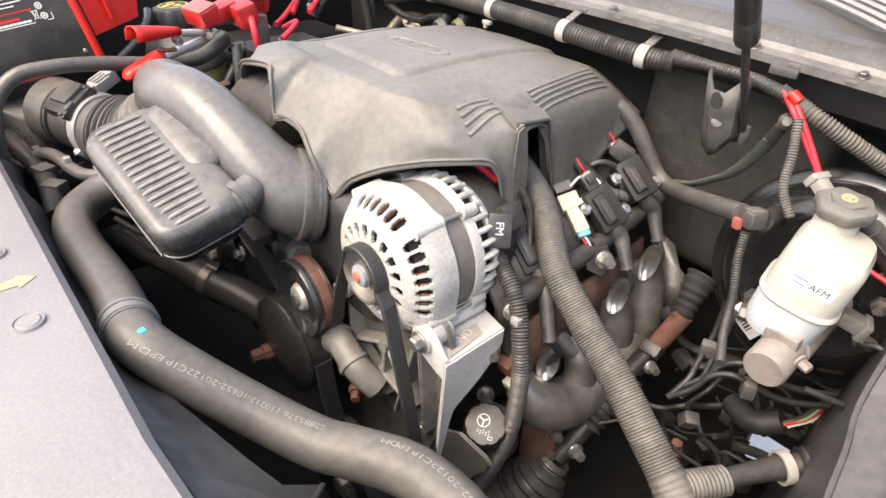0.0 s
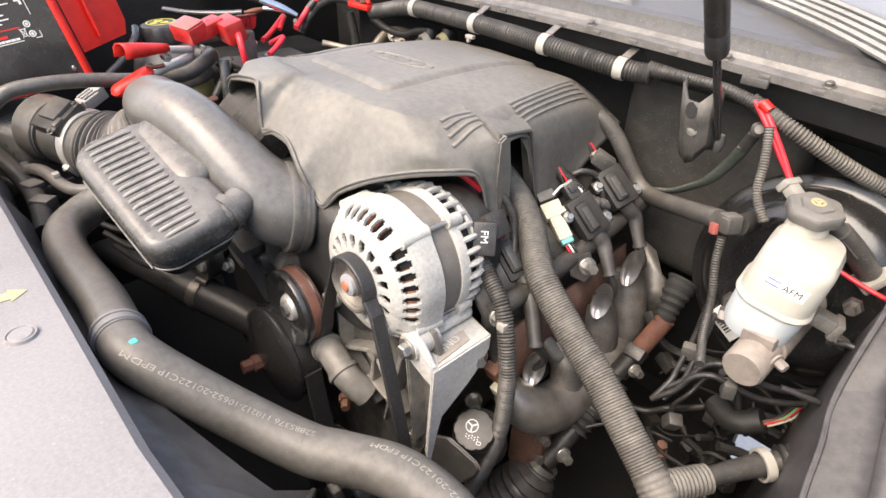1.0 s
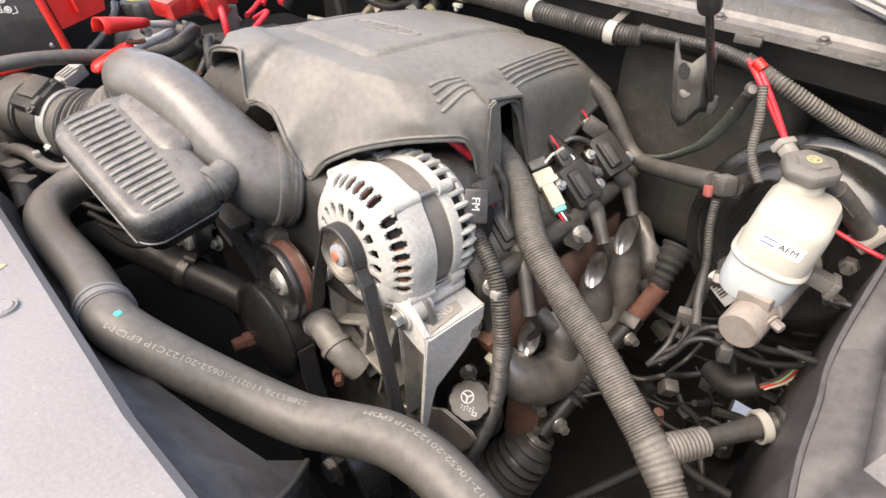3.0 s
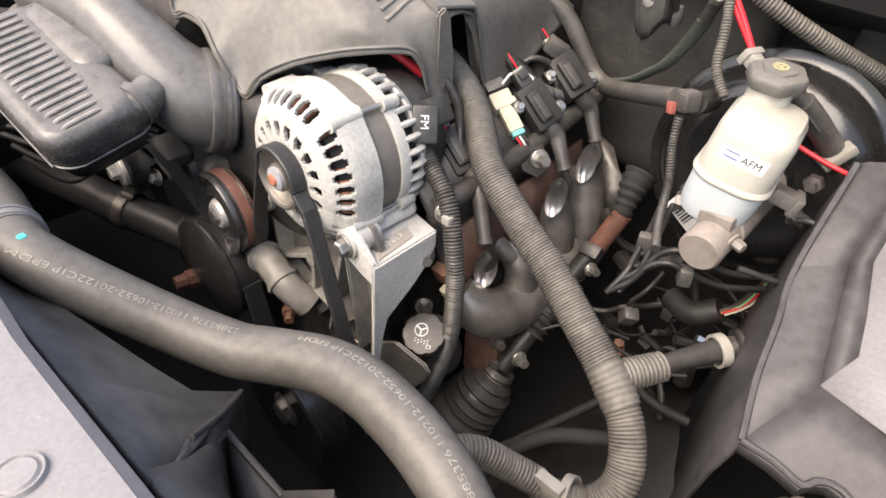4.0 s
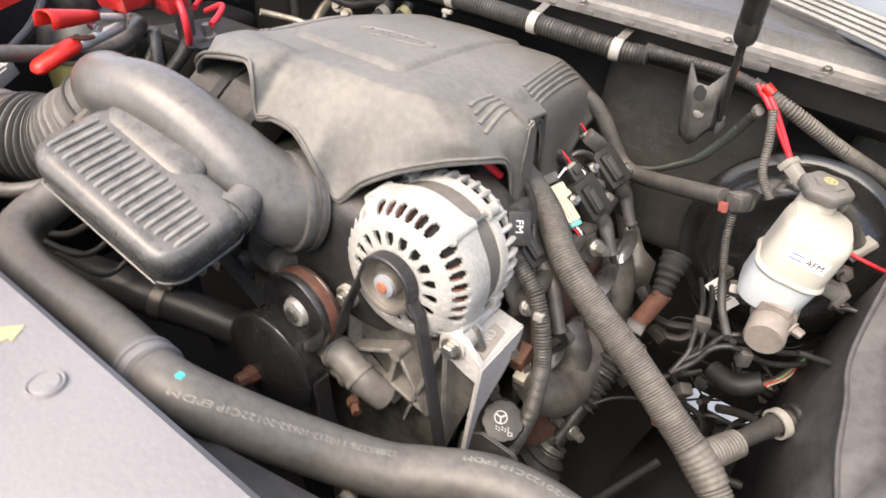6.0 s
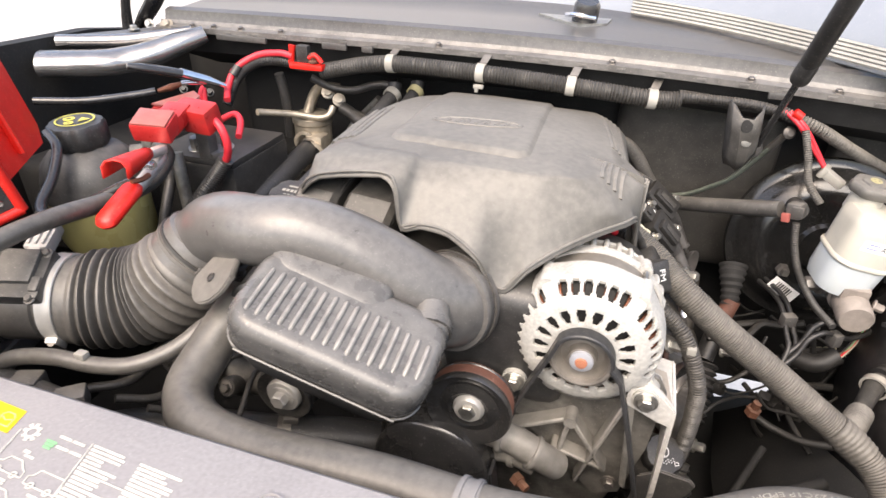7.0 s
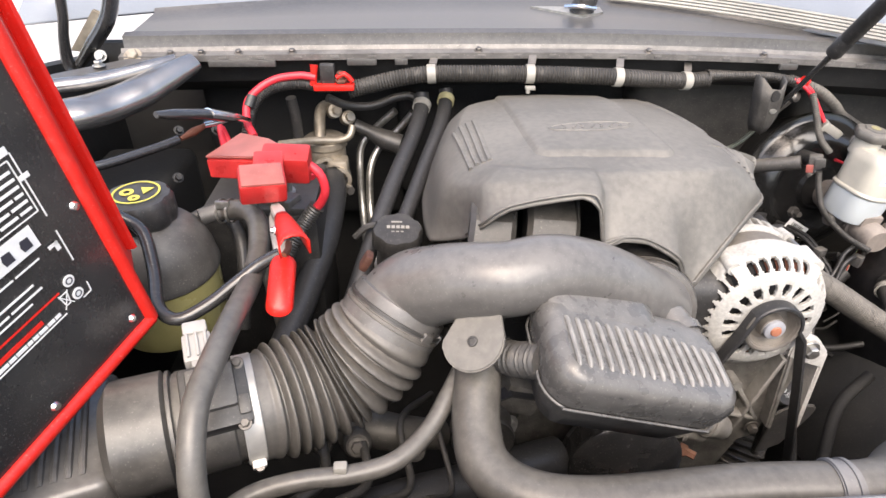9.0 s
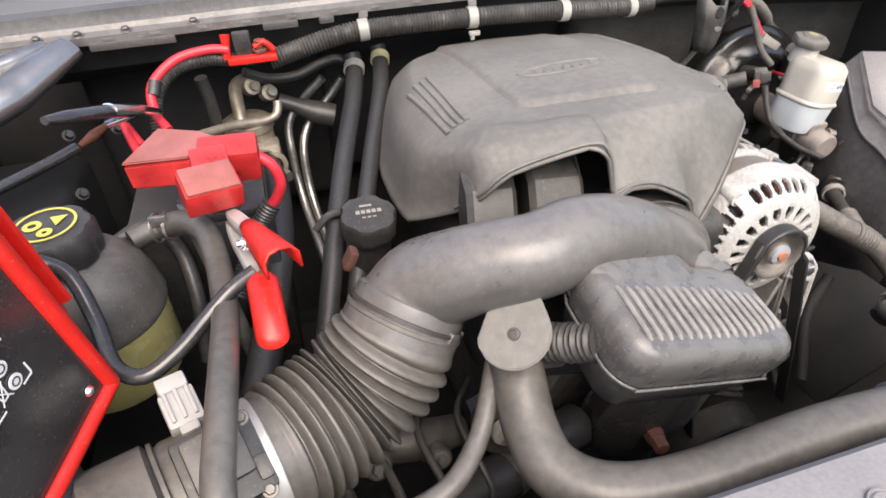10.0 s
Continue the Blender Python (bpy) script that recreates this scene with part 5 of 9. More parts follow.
bm = slotted_dome([(0.0300, 0.3015), (0.0310, 0.2990), (0.0370, 0.2985), (0.0395, 0.2986), (0.0440, 0.2990), (0.0500, 0.2998), (0.0535, 0.3005), (0.0630, 0.3030), (0.0680, 0.3058), (0.0705, 0.3080), (0.0745, 0.3125), (0.0778, 0.3180), (0.0792, 0.3215), (0.0812, 0.3290), (0.0822, 0.3360), (0.0826, 0.3520), (0.0740, 0.3535)],
                  [(2, 18, 6), (3, 18, 8), (4, 18, 10), (5, 18, 8), (8, 36, 4), (9, 36, 6), (10, 36, 6), (11, 36, 5)])
bmesh.ops.recalc_face_normals(bm, faces=bm.faces)
round_edges(shell(part("front_housing", bm, PITTED, al, angle=50), 0.0048), 0.0013)
# seen through the slots; the shade inside is in its near-black colour
bm = bmesh.new()
lathe(bm, ay(0), (0, 1, 0), [(0.02, 0.312), (0.062, 0.317), (0.071, 0.328), (0.069, 0.345), (0.02, 0.345)], 40)
part("rotor_fan", bm, SHADE, al)
coil_bm = bmesh.new()
for k in range(36):
    a = 2 * math.pi * k / 36
    u = V(math.sin(a), 0, math.cos(a))
    tube(coil_bm, [ay(0.314) + u * 0.058, ay(0.3165) + u * 0.0665, ay(0.327) + u * 0.0735], 0.0019, 6)
bm = coil_bm
part("winding", bm, COPPER, al, "copper windings behind the slots", kind="stuff")
bm = bmesh.new()
lathe(bm, ay(0), (0, 1, 0), [(0.060, 0.350), (0.0770, 0.352), (0.0776, 0.354), (0.0776, 0.378), (0.0770, 0.380), (0.060, 0.381)], 64)
part("stator", bm, STATOR, al, "dark laminated stator band")
bm = bmesh.new()
lathe(bm, ay(0), (0, 1, 0), [(0.060, 0.379), (0.0795, 0.380), (0.0806, 0.383), (0.0802, 0.392), (0.075, 0.394), (0.060, 0.394)], 64)
lathe(bm, ay(0), (0, 1, 0), [(0.055, 0.410), (0.0755, 0.409), (0.0768, 0.412), (0.072, 0.420), (0.055, 0.420)], 64)
part("rear_housing", bm, PITTED, al)
fin = bmesh.new()
tube(fin, [(0, 0.390, 0.0770), (0, 0.402, 0.0778), (0, 0.412, 0.0752)], 0.0034, 8, 0.004, flat=1.3)
finish(fin)
fin_me = bpy.data.meshes.new("rear_fin")
fin.to_mesh(fin_me)
fin.free()
fin_me.materials.append(PITTED)
for k in range(34):
    shared("rear_fin", fin_me, al, Matrix.Translation(ay(0) - base(al)) @ Matrix.Rotation(2 * math.pi * (k + 0.3) / 34, 4, "Y"))
# near-black filler standing for the shade between the rear fins
bm = bmesh.new()
lathe(bm, ay(0), (0, 1, 0), [(0.070, 0.393), (0.070, 0.413), (0.02, 0.414)], 40)
part("rear_core", bm, SHADE, al)
bm = bmesh.new()
lathe(bm, ay(0), (0, 1, 0), [(0.070, 0.419), (0.0705, 0.424), (0.0690, 0.446), (0.061, 0.460), (0.03, 0.464), (0, 0.464)], 40)
box(bm, (-0.262, 0.436, 1.236), (0.030, 0.030, 0.030), Matrix.Rotation(radians(-35), 3, "Y"), 0.005)
part("rear_cap", bm, BLACK, al, "black plastic rear cap")
FMC = V(-0.2500, 0.412, 1.2350)
nn = V(0.66, -0.58, 0.40).normalized()
fx = V(0.22, -0.25, -0.95)
fx = (fx - nn * fx.dot(nn)).normalized()
mw = turn_to(fx, nn)
bm = bmesh.new()
box(bm, FMC, (0.038, 0.026, 0.018), mw, 0.003)
part("regulator_cover", bm, BLACK, al)
word("letters", "FM", 0.012, Matrix.Translation(FMC + mw @ V(-0.010, -0.0045, 0.0094)) @ mw.to_4x4(), WHITE, al)
# through bolts and lugs
for a in LUGS:
    u = V(math.sin(radians(a)), 0, math.cos(radians(a)))
    bm = bmesh.new()
    tube(bm, [ay(0.318) + u * 0.0800, ay(0.352) + u * 0.0822], 0.0080, 16)
    part("lug", bm, PITTED, al)
    bm = bmesh.new()
    tube(bm, [ay(0.379) + u * 0.0815, ay(0.398) + u * 0.0800], 0.0072, 14)
    part("rear_lug", bm, PITTED, al)
    bm = bmesh.new()
    tube(bm, [ay(0.350) + u * 0.0825, ay(0.382) + u * 0.0825], 0.0026, 10)
    part("through_bolt", bm, STEEL, al)
# pulley
pu = bmesh.new()
py = 0.274
lathe(pu, V(AC.x, 0, AC.z), (0, 1, 0), [(0.0, py + 0.020), (0.0115, py + 0.020), (0.0115, py + 0.003), (0.0145, py + 0.003), (0.0155, py + 0.013), (0.0225, py + 0.014), (0.0262, py + 0.009), (0.0285, py + 0.001), (0.0310, py), (0.0335, py + 0.001), (0.0335, py + 0.003),
                              (0.0270, py + 0.0045), (0.0285, py + 0.007), (0.0270, py + 0.0095), (0.0285, py + 0.012), (0.0270, py + 0.0145), (0.0285, py + 0.017), (0.0270, py + 0.0195), (0.0325, py + 0.022), (0.0325, py + 0.026), (0.014, py + 0.026), (0.012, 0.292)], 44)
alt_pulley = part("pulley", pu, DISHED, al, "worn dished pale steel pulley")
bm = bmesh.new()
lathe(bm, V(AC.x, 0, AC.z), (0, 1, 0), [(0, py - 0.002), (0.0080, py - 0.002), (0.0122, py - 0.0005), (0.0130, py + 0.0145)], 24)
part("shaft_nut", bm, NUTTY, alt_pulley)
bm = bmesh.new()
lathe(bm, V(AC.x, 0, AC.z), (0, 1, 0), [(0, py - 0.0046), (0.0056, py - 0.0042), (0.0068, py - 0.0015)], 20)
part("shaft_end", bm, SHAFT, alt_pulley, "rusty orange shaft end")

# bracket below the alternator
PLATE = [V(-0.236, 0.330, 1.1338), V(-0.2135, 0.314, 1.1338), V(-0.2190, 0.366, 1.1338), V(-0.2360, 0.372, 1.1338)]
bk = empty("alternator_bracket", (-0.29, 0.33, 0.96), "pale cast-aluminium mounting bracket with cross ribs below the alternator", "bracket")
bm = bmesh.new()
outl = [(-0.405, 1.165), (-0.390, 1.178), (-0.372, 1.165), (-0.366, 1.125), (-0.30, 1.108), (-0.262, 1.120), (-0.248, 1.162), (-0.232, 1.160), (-0.220, 1.140), (-0.226, 1.05), (-0.245, 0.965), (-0.275, 0.950), (-0.31, 0.985), (-0.40, 1.075), (-0.412, 1.11)]
slab(bm, [V(x, 0.322, z) for x, z in outl], (0, 0.006, 0))
part("web_plate", bm, ALUD, bk)
for a, b2 in (((-0.392, 1.045), (-0.317, 1.088)), ((-0.392, 1.043), (-0.316, 1.000)), ((-0.317, 1.090), (-0.331, 0.985)), ((-0.315, 1.085), (-0.268, 1.015)), ((-0.335, 1.035), (-0.268, 1.018)), ((-0.262, 1.125), (-0.300, 0.985)), ((-0.392, 1.130), (-0.388, 1.045))):
    bm = bmesh.new()
    p, q = V(a[0], 0.324, a[1]), V(b2[0], 0.324, b2[1])
    s = (q - p).cross(V(0, 1, 0)).normalized() * 0.0030
    slab(bm, [p - s, p + s, q + s, q - s], (0, -0.022, 0))
    bmesh.ops.bevel(bm, geom=bm.edges[:], offset=0.0015, segments=1, affect="EDGES")
    part("rib", bm, GREYCAST, bk)
bm = bmesh.new()
tube(bm, [V(AC.x + 0.064 * math.sin(radians(a)), 0.311, AC.z + 0.004 + 0.064 * math.cos(radians(a)) * 1.15) for a in range(118, 246, 12)], 0.0085, 12, flat=1.5)
part("cradle", bm, GREYCAST, bk)
# sunlight on this side is put into the flange's paler metal
bm = bmesh.new()
slab(bm, [(-0.214, y, z) for y, z in ((0.303, 1.133), (0.392, 1.136), (0.391, 1.116), (0.374, 1.094), (0.356, 1.081), (0.333, 1.064), (0.319, 1.060), (0.3175, 1.056), (0.311, 1.034), (0.304, 0.992), (0.298, 0.988), (0.297, 1.010), (0.301, 1.070))], (0.0055, -0.001, 0))
bmesh.ops.bevel(bm, geom=bm.edges[:], offset=0.002, segments=2, affect="EDGES")
part("side_flange", bm, CASTW, bk)
bm = bmesh.new()
slab(bm, [(-0.266, 0.312, 1.123), (-0.2105, 0.304, 1.123), (-0.2105, 0.392, 1.124), (-0.258, 0.400, 1.125)], (0, 0, 0.0105))
slab(bm, [(-0.262, 0.301, 1.156), (-0.246, 0.301, 1.165), (-0.230, 0.301, 1.158), (-0.2095, 0.302, 1.134), (-0.2095, 0.302, 1.108), (-0.226, 0.302, 1.118), (-0.262, 0.301, 1.130)], (0, 0.009, 0))
bmesh.ops.bevel(bm, geom=bm.edges[:], offset=0.002, segments=2, affect="EDGES")
pad = part("pad", bm, CASTW, bk)
bm = bmesh.new()
box(bm, (-0.259, 0.358, 1.150), (0.028, 0.076, 0.034), Matrix.Rotation(radians(-32), 3, "Y"), 0.009, 3)
part("riser", bm, CASTW, bk)
bm = bmesh.new()
slab(bm, [PLATE[0], PLATE[1], PLATE[2], PLATE[3]], (0, 0, 0.0016))
part("pad_plate", bm, DUSTY, pad)
bm = bmesh.new()
slab(bm, [(-0.259, 0.304, 1.13), (-0.252, 0.302, 1.13), (-0.240, 0.302, 0.995), (-0.247, 0.304, 0.995)], (0, 0.03, 0))
bmesh.ops.bevel(bm, geom=bm.edges[:], offset=0.002, segments=2, affect="EDGES")
part("rib", bm, GREYCAST, bk)
gx = (PLATE[2] - PLATE[1]).normalized()
word("letters", "GND", 0.0155, Matrix.Translation(PLATE[1].lerp(PLATE[0], 0.32) + gx * 0.006 + V(0, 0, 0.0020)) @ turn_to(gx, V(0, 0, 1)).to_4x4(), CASTW, pad)
bm = bmesh.new()
tube(bm, [(-0.317, 0.299, 1.084), (-0.317, 0.325, 1.084)], 0.0078, 16)
part("node", bm, GREYCAST, bk)
for p in ((-0.243, 0.299, 1.146), (-0.387, 0.296, 1.134)):
    bm = bmesh.new()
    tube(bm, [V(*p) + V(0, -0.002, 0), V(*p) + V(0, 0.034, 0)], 0.0145, 20)
    part("boss", bm, ALU, bk)
    bolt("bolt", V(*p) + V(0, -0.002, 0), (0, -1, 0), 0.0085, bk, STEEL, 0.008)
bolt("bolt", (-0.258, 0.318, 0.985), (0, -1, 0), 0.007, bk, STEELD, 0.007)

# ---- pulleys and belt ----


def pulley(name, c, r, w, mat, label, hub=0.35, nut=STEEL, flat=True):
    e = empty(name, (c[0], c[1] + w, c[2] - r), label, "pulley")
    bm = bmesh.new()
    lathe(bm, c, (0, 1, 0), [(0, 0.006), (r * hub, 0.006), (r * (hub + 0.12), 0.002), (r * 0.68, 0.006), (r * 0.84, 0.001), (r * 0.97, -0.001), (r, 0.002), (r, 0.005), (r * 0.96, 0.007), (r * 0.96, w - 0.003), (r, w - 0.001), (r, w), (r * 0.4, w + 0.002), (0, w + 0.002)], 48)
    part("wheel", bm, mat, e)
    if nut is not None:
        bolt("bolt", (c[0], c[1] + 0.006, c[2]), (0, -1, 0), r * 0.2, e, nut, 0.009)
    return e


idl = pulley("idler_pulley", (-0.430, 0.254, 1.110), 0.051, 0.024, PAINT, "glossy black idler pulley with rusty rear flange and zinc bolt")
bm = bmesh.new()
lathe(bm, (-0.430, 0.258, 1.110), (0, 1, 0), [(0.0490, 0.006), (0.0500, 0.008), (0.0500, 0.022), (0.049, 0.023)], 40)
part("rusty_band", bm, RUSTO, idl, "rust-brown running surface")
bm = bmesh.new()
lathe(bm, (-0.430, 0.256, 1.110), (0, -1, 0), [(0.008, 0.003), (0.0155, 0.0025), (0.0185, -0.002), (0.0185, -0.006)], 32)
part("flange_washer", bm, BANDST, idl)
ten = pulley("tensioner_pulley", (-0.655, 0.230, 1.084), 0.037, 0.026, BLACK, "black belt tensioner pulley with a bright zinc bolt", 0.42, None)
bm = bmesh.new()
lathe(bm, (-0.655, 0.230, 1.084), (0, -1, 0), [(0.010, 0.004), (0.021, 0.003), (0.0225, 0.001), (0.0225, -0.006)], 32)
part("flange_washer", bm, BANDST, ten, "bright zinc flange washer")
bolt("bolt", (-0.655, 0.228, 1.084), (0, -1, 0), 0.0105, ten, BANDST, 0.010)
wpp = empty("water_pump_pulley", (-0.47, 0.26, 0.94), "large glossy black water pump pulley with orange-brown hub plug", "pulley")
bm = bmesh.new()
lathe(bm, (-0.470, 0.234, 1.012), (0, 1, 0), [(0, -0.010), (0.014, -0.010), (0.022, -0.008), (0.045, -0.002), (0.062, 0.003), (0.0695, 0.006), (0.0725, 0.010), (0.0720, 0.014), (0.0695, 0.016), (0.0695, 0.040), (0.073, 0.042), (0.03, 0.044)], 56)
part("wheel", bm, PAINT, wpp)
bm = bmesh.new()
lathe(bm, (-0.474, 0.220, 1.008), (-0.1, -1, 0.05), [(0, 0.020), (0.0085, 0.020), (0.0095, 0.018), (0.0095, 0.006), (0.0115, 0.005), (0.0125, -0.008)], 8)
part("hub_plug", bm, RUSTO, wpp, "orange-brown plug on the hub")
pulley("crank_pulley", (-0.330, 0.235, 0.86), 0.085, 0.04, PAINT, "black crankshaft pulley low in front of the engine", 0.3)

belt = empty("drive_belt", (-0.35, 0.27, 0.9), "black ribbed rubber drive belt round the pulleys", "belt")


def ribbon(pts, width=0.0170, thick=0.004, y0=0.2805):
    bm = bmesh.new()
    P = [V(x, 0, z) for x, z in pts]
    L = []
    for i, p in enumerate(P):
        t = (P[min(i + 1, len(P) - 1)] - P[max(i - 1, 0)]).normalized()
        L.append(V(t.z, 0, -t.x))
    rows = []
    for p, n2 in zip(P, L):
        row = [p + V(0, y0 - width / 2, 0), p + V(0, y0 + width / 2, 0)]
        for k in range(13):
            yy = y0 + width / 2 - width * k / 12
            row.append(p + n2 * (thick if 0 < k < 12 else thick * 0.7) + V(0, yy, 0))
        rows.append([bm.verts.new(q) for q in row])
    for a, b in zip(rows, rows[1:]):
        for j in range(len(a)):
            bm.faces.new((a[j], a[(j + 1) % len(a)], b[(j + 1) % len(a)], b[j]))
    bm.faces.new(rows[0])
    bm.faces.new(rows[-1][::-1])
    return part("belt_run", bm, BELT, belt, angle=20)


arc = [(AC.x + 0.0300 * math.cos(a), AC.z + 0.0300 * math.sin(a)) for a in [radians(d) for d in range(-10, 150, 8)]]
ribbon(([(-0.205, 0.90), (-0.229, 1.0), (-0.254, 1.10), (-0.2760, 1.180)] + arc + [(-0.348, 1.195), (-0.366, 1.15), (-0.3775, 1.115), (-0.3785, 1.105)])[::-1], thick=-0.004)
iarc = [(-0.430 + 0.0512 * math.cos(a), 1.110 + 0.0512 * math.sin(a)) for a in [radians(d) for d in range(0, -80, -8)]]
ribbon(iarc + [(-0.428, 1.058), (-0.45, 1.05)], thick=0.004)
ribbon([(-0.345, 0.80), (-0.375, 0.90), (-0.392, 0.97), (-0.399, 1.02)], y0=0.262, width=0.025)
ribbon([(-0.69, 1.09), (-0.62, 1.125), (-0.56, 1.11), (-0.50, 1.078)], y0=0.268)
ribbon([(-0.655, 1.05), (-0.64, 0.98), (-0.61, 0.93)], y0=0.268)


# ---- front of the engine: block, timing cover, pump, heads ----
eb = empty("engine_block", (-0.45, 0.5, 0.75), "grimy cast engine block with pump outlets and cylinder head", "engine")
bm = bmesh.new()
box(bm, (-0.48, 0.56, 0.95), (0.30, 0.44, 0.34), None, 0.03, 3)
part("block", bm, ALUD, eb)
bm = bmesh.new()
slab(bm, [V(x, 0.332, z) for x, z in ((-0.56, 1.12), (-0.47, 1.17), (-0.36, 1.15), (-0.27, 1.08), (-0.25, 0.95), (-0.30, 0.80), (-0.58, 0.80), (-0.60, 1.0))], (0, 0.03, 0))
bmesh.ops.bevel(bm, geom=bm.edges[:], offset=0.006, segments=2, affect="EDGES")
part("front_plate", bm, ALUD, eb)
bm = bmesh.new()
tube(bm, [(-0.43, 0.30, 1.03), (-0.405, 0.285, 1.055), (-0.375, 0.282, 1.052), (-0.345, 0.282, 1.038), (-0.325, 0.295, 1.015)], 0.018, 16)
part("pump_outlet", bm, GREYCAST, eb)
bm = bmesh.new()
tube(bm, [(-0.42, 0.30, 1.00), (-0.385, 0.29, 1.022), (-0.35, 0.29, 1.012)], 0.014, 14)
part("pump_outlet", bm, GREYCAST, eb)
bm = bmesh.new()
lathe(bm, (-0.372, 0.292, 0.978), (0.7, -0.5, -0.1), [(0, 0.022), (0.006, 0.022), (0.006, 0.010), (0.009, 0.010), (0.009, 0), (0, 0)], 6)
part("brass_plug", bm, RUST, eb)
for c, ax3, r in (((-0.392, 0.283, 1.055), (1, -0.1, 0.05), 0.0205), ((-0.352, 0.281, 1.042), (0.9, 0.0, -0.4), 0.0205), ((-0.378, 0.291, 1.019), (0.9, -0.1, 0.1), 0.0165)):
    bm = bmesh.new()
    lathe(bm, c, ax3, [(r - 0.004, -0.004), (r, -0.003), (r + 0.0008, 0.0), (r, 0.003), (r - 0.004, 0.004)], 24)
    part("outlet_ring", bm, GREYCAST, eb)
# tensioner arm and its castings, behind the resonator
ta = empty("belt_tensioner", (-0.56, 0.30, 1.06), "grey cast belt tensioner arm between the pulleys", "tensioner")
bm = bmesh.new()
box(bm, (-0.605, 0.285, 1.105), (0.05, 0.035, 0.045), Matrix.Rotation(radians(20), 3, "Y"), 0.008)
box(bm, (-0.575, 0.30, 1.088), (0.04, 0.03, 0.03), Matrix.Rotation(radians(-20), 3, "Y"), 0.008)
part("arm", bm, ALUD, ta)
bm = bmesh.new()
box(bm, (-0.535, 0.312, 1.125), (0.040, 0.04, 0.05), Matrix.Rotation(radians(15), 3, "Y"), 0.008)
lathe(bm, (-0.50, 0.30, 1.125), (1, -0.3, 0.2), [(0, 0.03), (0.018, 0.03), (0.02, 0.026), (0.02, 0), (0, 0)], 20)
part("spring_case", bm, ALUD, ta)
bolt("bolt", (-0.62, 0.262, 1.075), (0.3, -1, 0.3), 0.008, ta, STEEL, 0.008)
# lower coolant hose
lh = empty("lower_hose", (-0.72, 0.2, 0.95), "black lower coolant hose with a spring clamp", "hose")
bm = bmesh.new()
tube(bm, [(-0.93, 0.14, 0.98), (-0.86, 0.16, 1.02), (-0.76, 0.19, 1.03), (-0.67, 0.22, 1.02), (-0.60, 0.25, 1.01), (-0.55, 0.27, 1.0)], 0.026, 20)
part("hose_body", bm, BELT, lh)
bm = bmesh.new()
tube(bm, [(-0.665, 0.221, 1.0195), (-0.650, 0.228, 1.018)], 0.0285, 22, cap=False)
tube(bm, [(-0.64, 0.23, 1.0455), (-0.655, 0.222, 1.050)], 0.005, 8)
part("spring_clamp", bm, STEELD, lh)

# throttle body behind the duct collar
tb = empty("throttle_body", (-0.44, 0.35, 1.19), "grey cast throttle body behind the intake duct", "throttle body")
bm = bmesh.new()
lathe(bm, (-0.458, 0.318, 1.222), (0.15, 0.98, -0.1), [(0.050, 0), (0.052, 0.004), (0.052, 0.02), (0.046, 0.024), (0.046, 0.07)], 36)
part("barrel", bm, ALUD, tb)
bm = bmesh.new()
box(bm, (-0.415, 0.395, 1.215), (0.05, 0.045, 0.06), None, 0.008)
part("motor_case", bm, BLACK, tb)
for p in ((-0.402, 0.328, 1.190),):
    bolt("bolt", p, (0, -1, 0.1), 0.006, tb, STEEL, 0.007)
bm = bmesh.new()
tube(bm, [(-0.41, 0.335, 1.275), (-0.395, 0.36, 1.27), (-0.37, 0.40, 1.25)], 0.012, 12)
part("vent_nipple", bm, BLACK, tb)

# cylinder head on the driver's side
hd_ = empty("cylinder_head", (-0.24, 0.55, 0.95), "grimy cylinder head with rocker cover, coils and plug shields", "cylinder head")
bm = bmesh.new()
sheet(bm, [[V(-0.33, 0.40, 1.20), V(-0.35, 0.74, 1.23)], [V(-0.255, 0.40, 1.175), V(-0.275, 0.74, 1.205)], [V(-0.225, 0.40, 1.145), V(-0.24, 0.74, 1.175)], [V(-0.235, 0.41, 1.10), V(-0.25, 0.74, 1.13)], [V(-0.205, 0.41, 1.06), V(-0.22, 0.74, 1.09)], [V(-0.205, 0.42, 0.98), V(-0.215, 0.74, 1.02)], [V(-0.27, 0.42, 0.90), V(-0.27, 0.74, 0.92)]])
shell(part("casting", bm, DIRTY, hd_), 0.01)
bm = bmesh.new()
tube(bm, [(-0.222, 0.405, 1.150), (-0.226, 0.57, 1.163), (-0.237, 0.735, 1.180)], 0.012, 12)
part("rocker_rail", bm, DIRTY, hd_)
for p, lean, r in (((-0.200, 0.466, 1.052), 0.1, 0.017), ((-0.204, 0.535, 1.038), 0.2, 0.016), ((-0.194, 0.586, 1.100), 0.25, 0.0165), ((-0.196, 0.651, 1.122), 0.3, 0.0165)):
    bm = bmesh.new()
    lathe(bm, (0, 0, 0), (0, 0, 1), [(0.3, -0.7), (0.62, -0.5), (0.86, -0.15), (0.98, 0.25), (1.0, 0.42), (0.94, 0.40), (0.84, 0.05), (0.6, -0.3), (0, -0.5)], 32, wob=lambda k: 1.0 + 0.05 * math.sin(4 * math.pi * k / 32 + 0.5))
    m3 = turn_to(V(0.12, 0.35 * lean, 0.95), V(0.62, -0.62, 0.30))
    for v in bm.verts:
        v.co = V(*p) + V(0.010, -0.012, 0.008) + m3 @ V(v.co.x * r * 1.75, v.co.y * r * 0.80, v.co.z * r * 0.8)
    part("plug_shield", bm, SHINE, hd_, "shiny steel heat shield round the spark plug")
bm = bmesh.new()
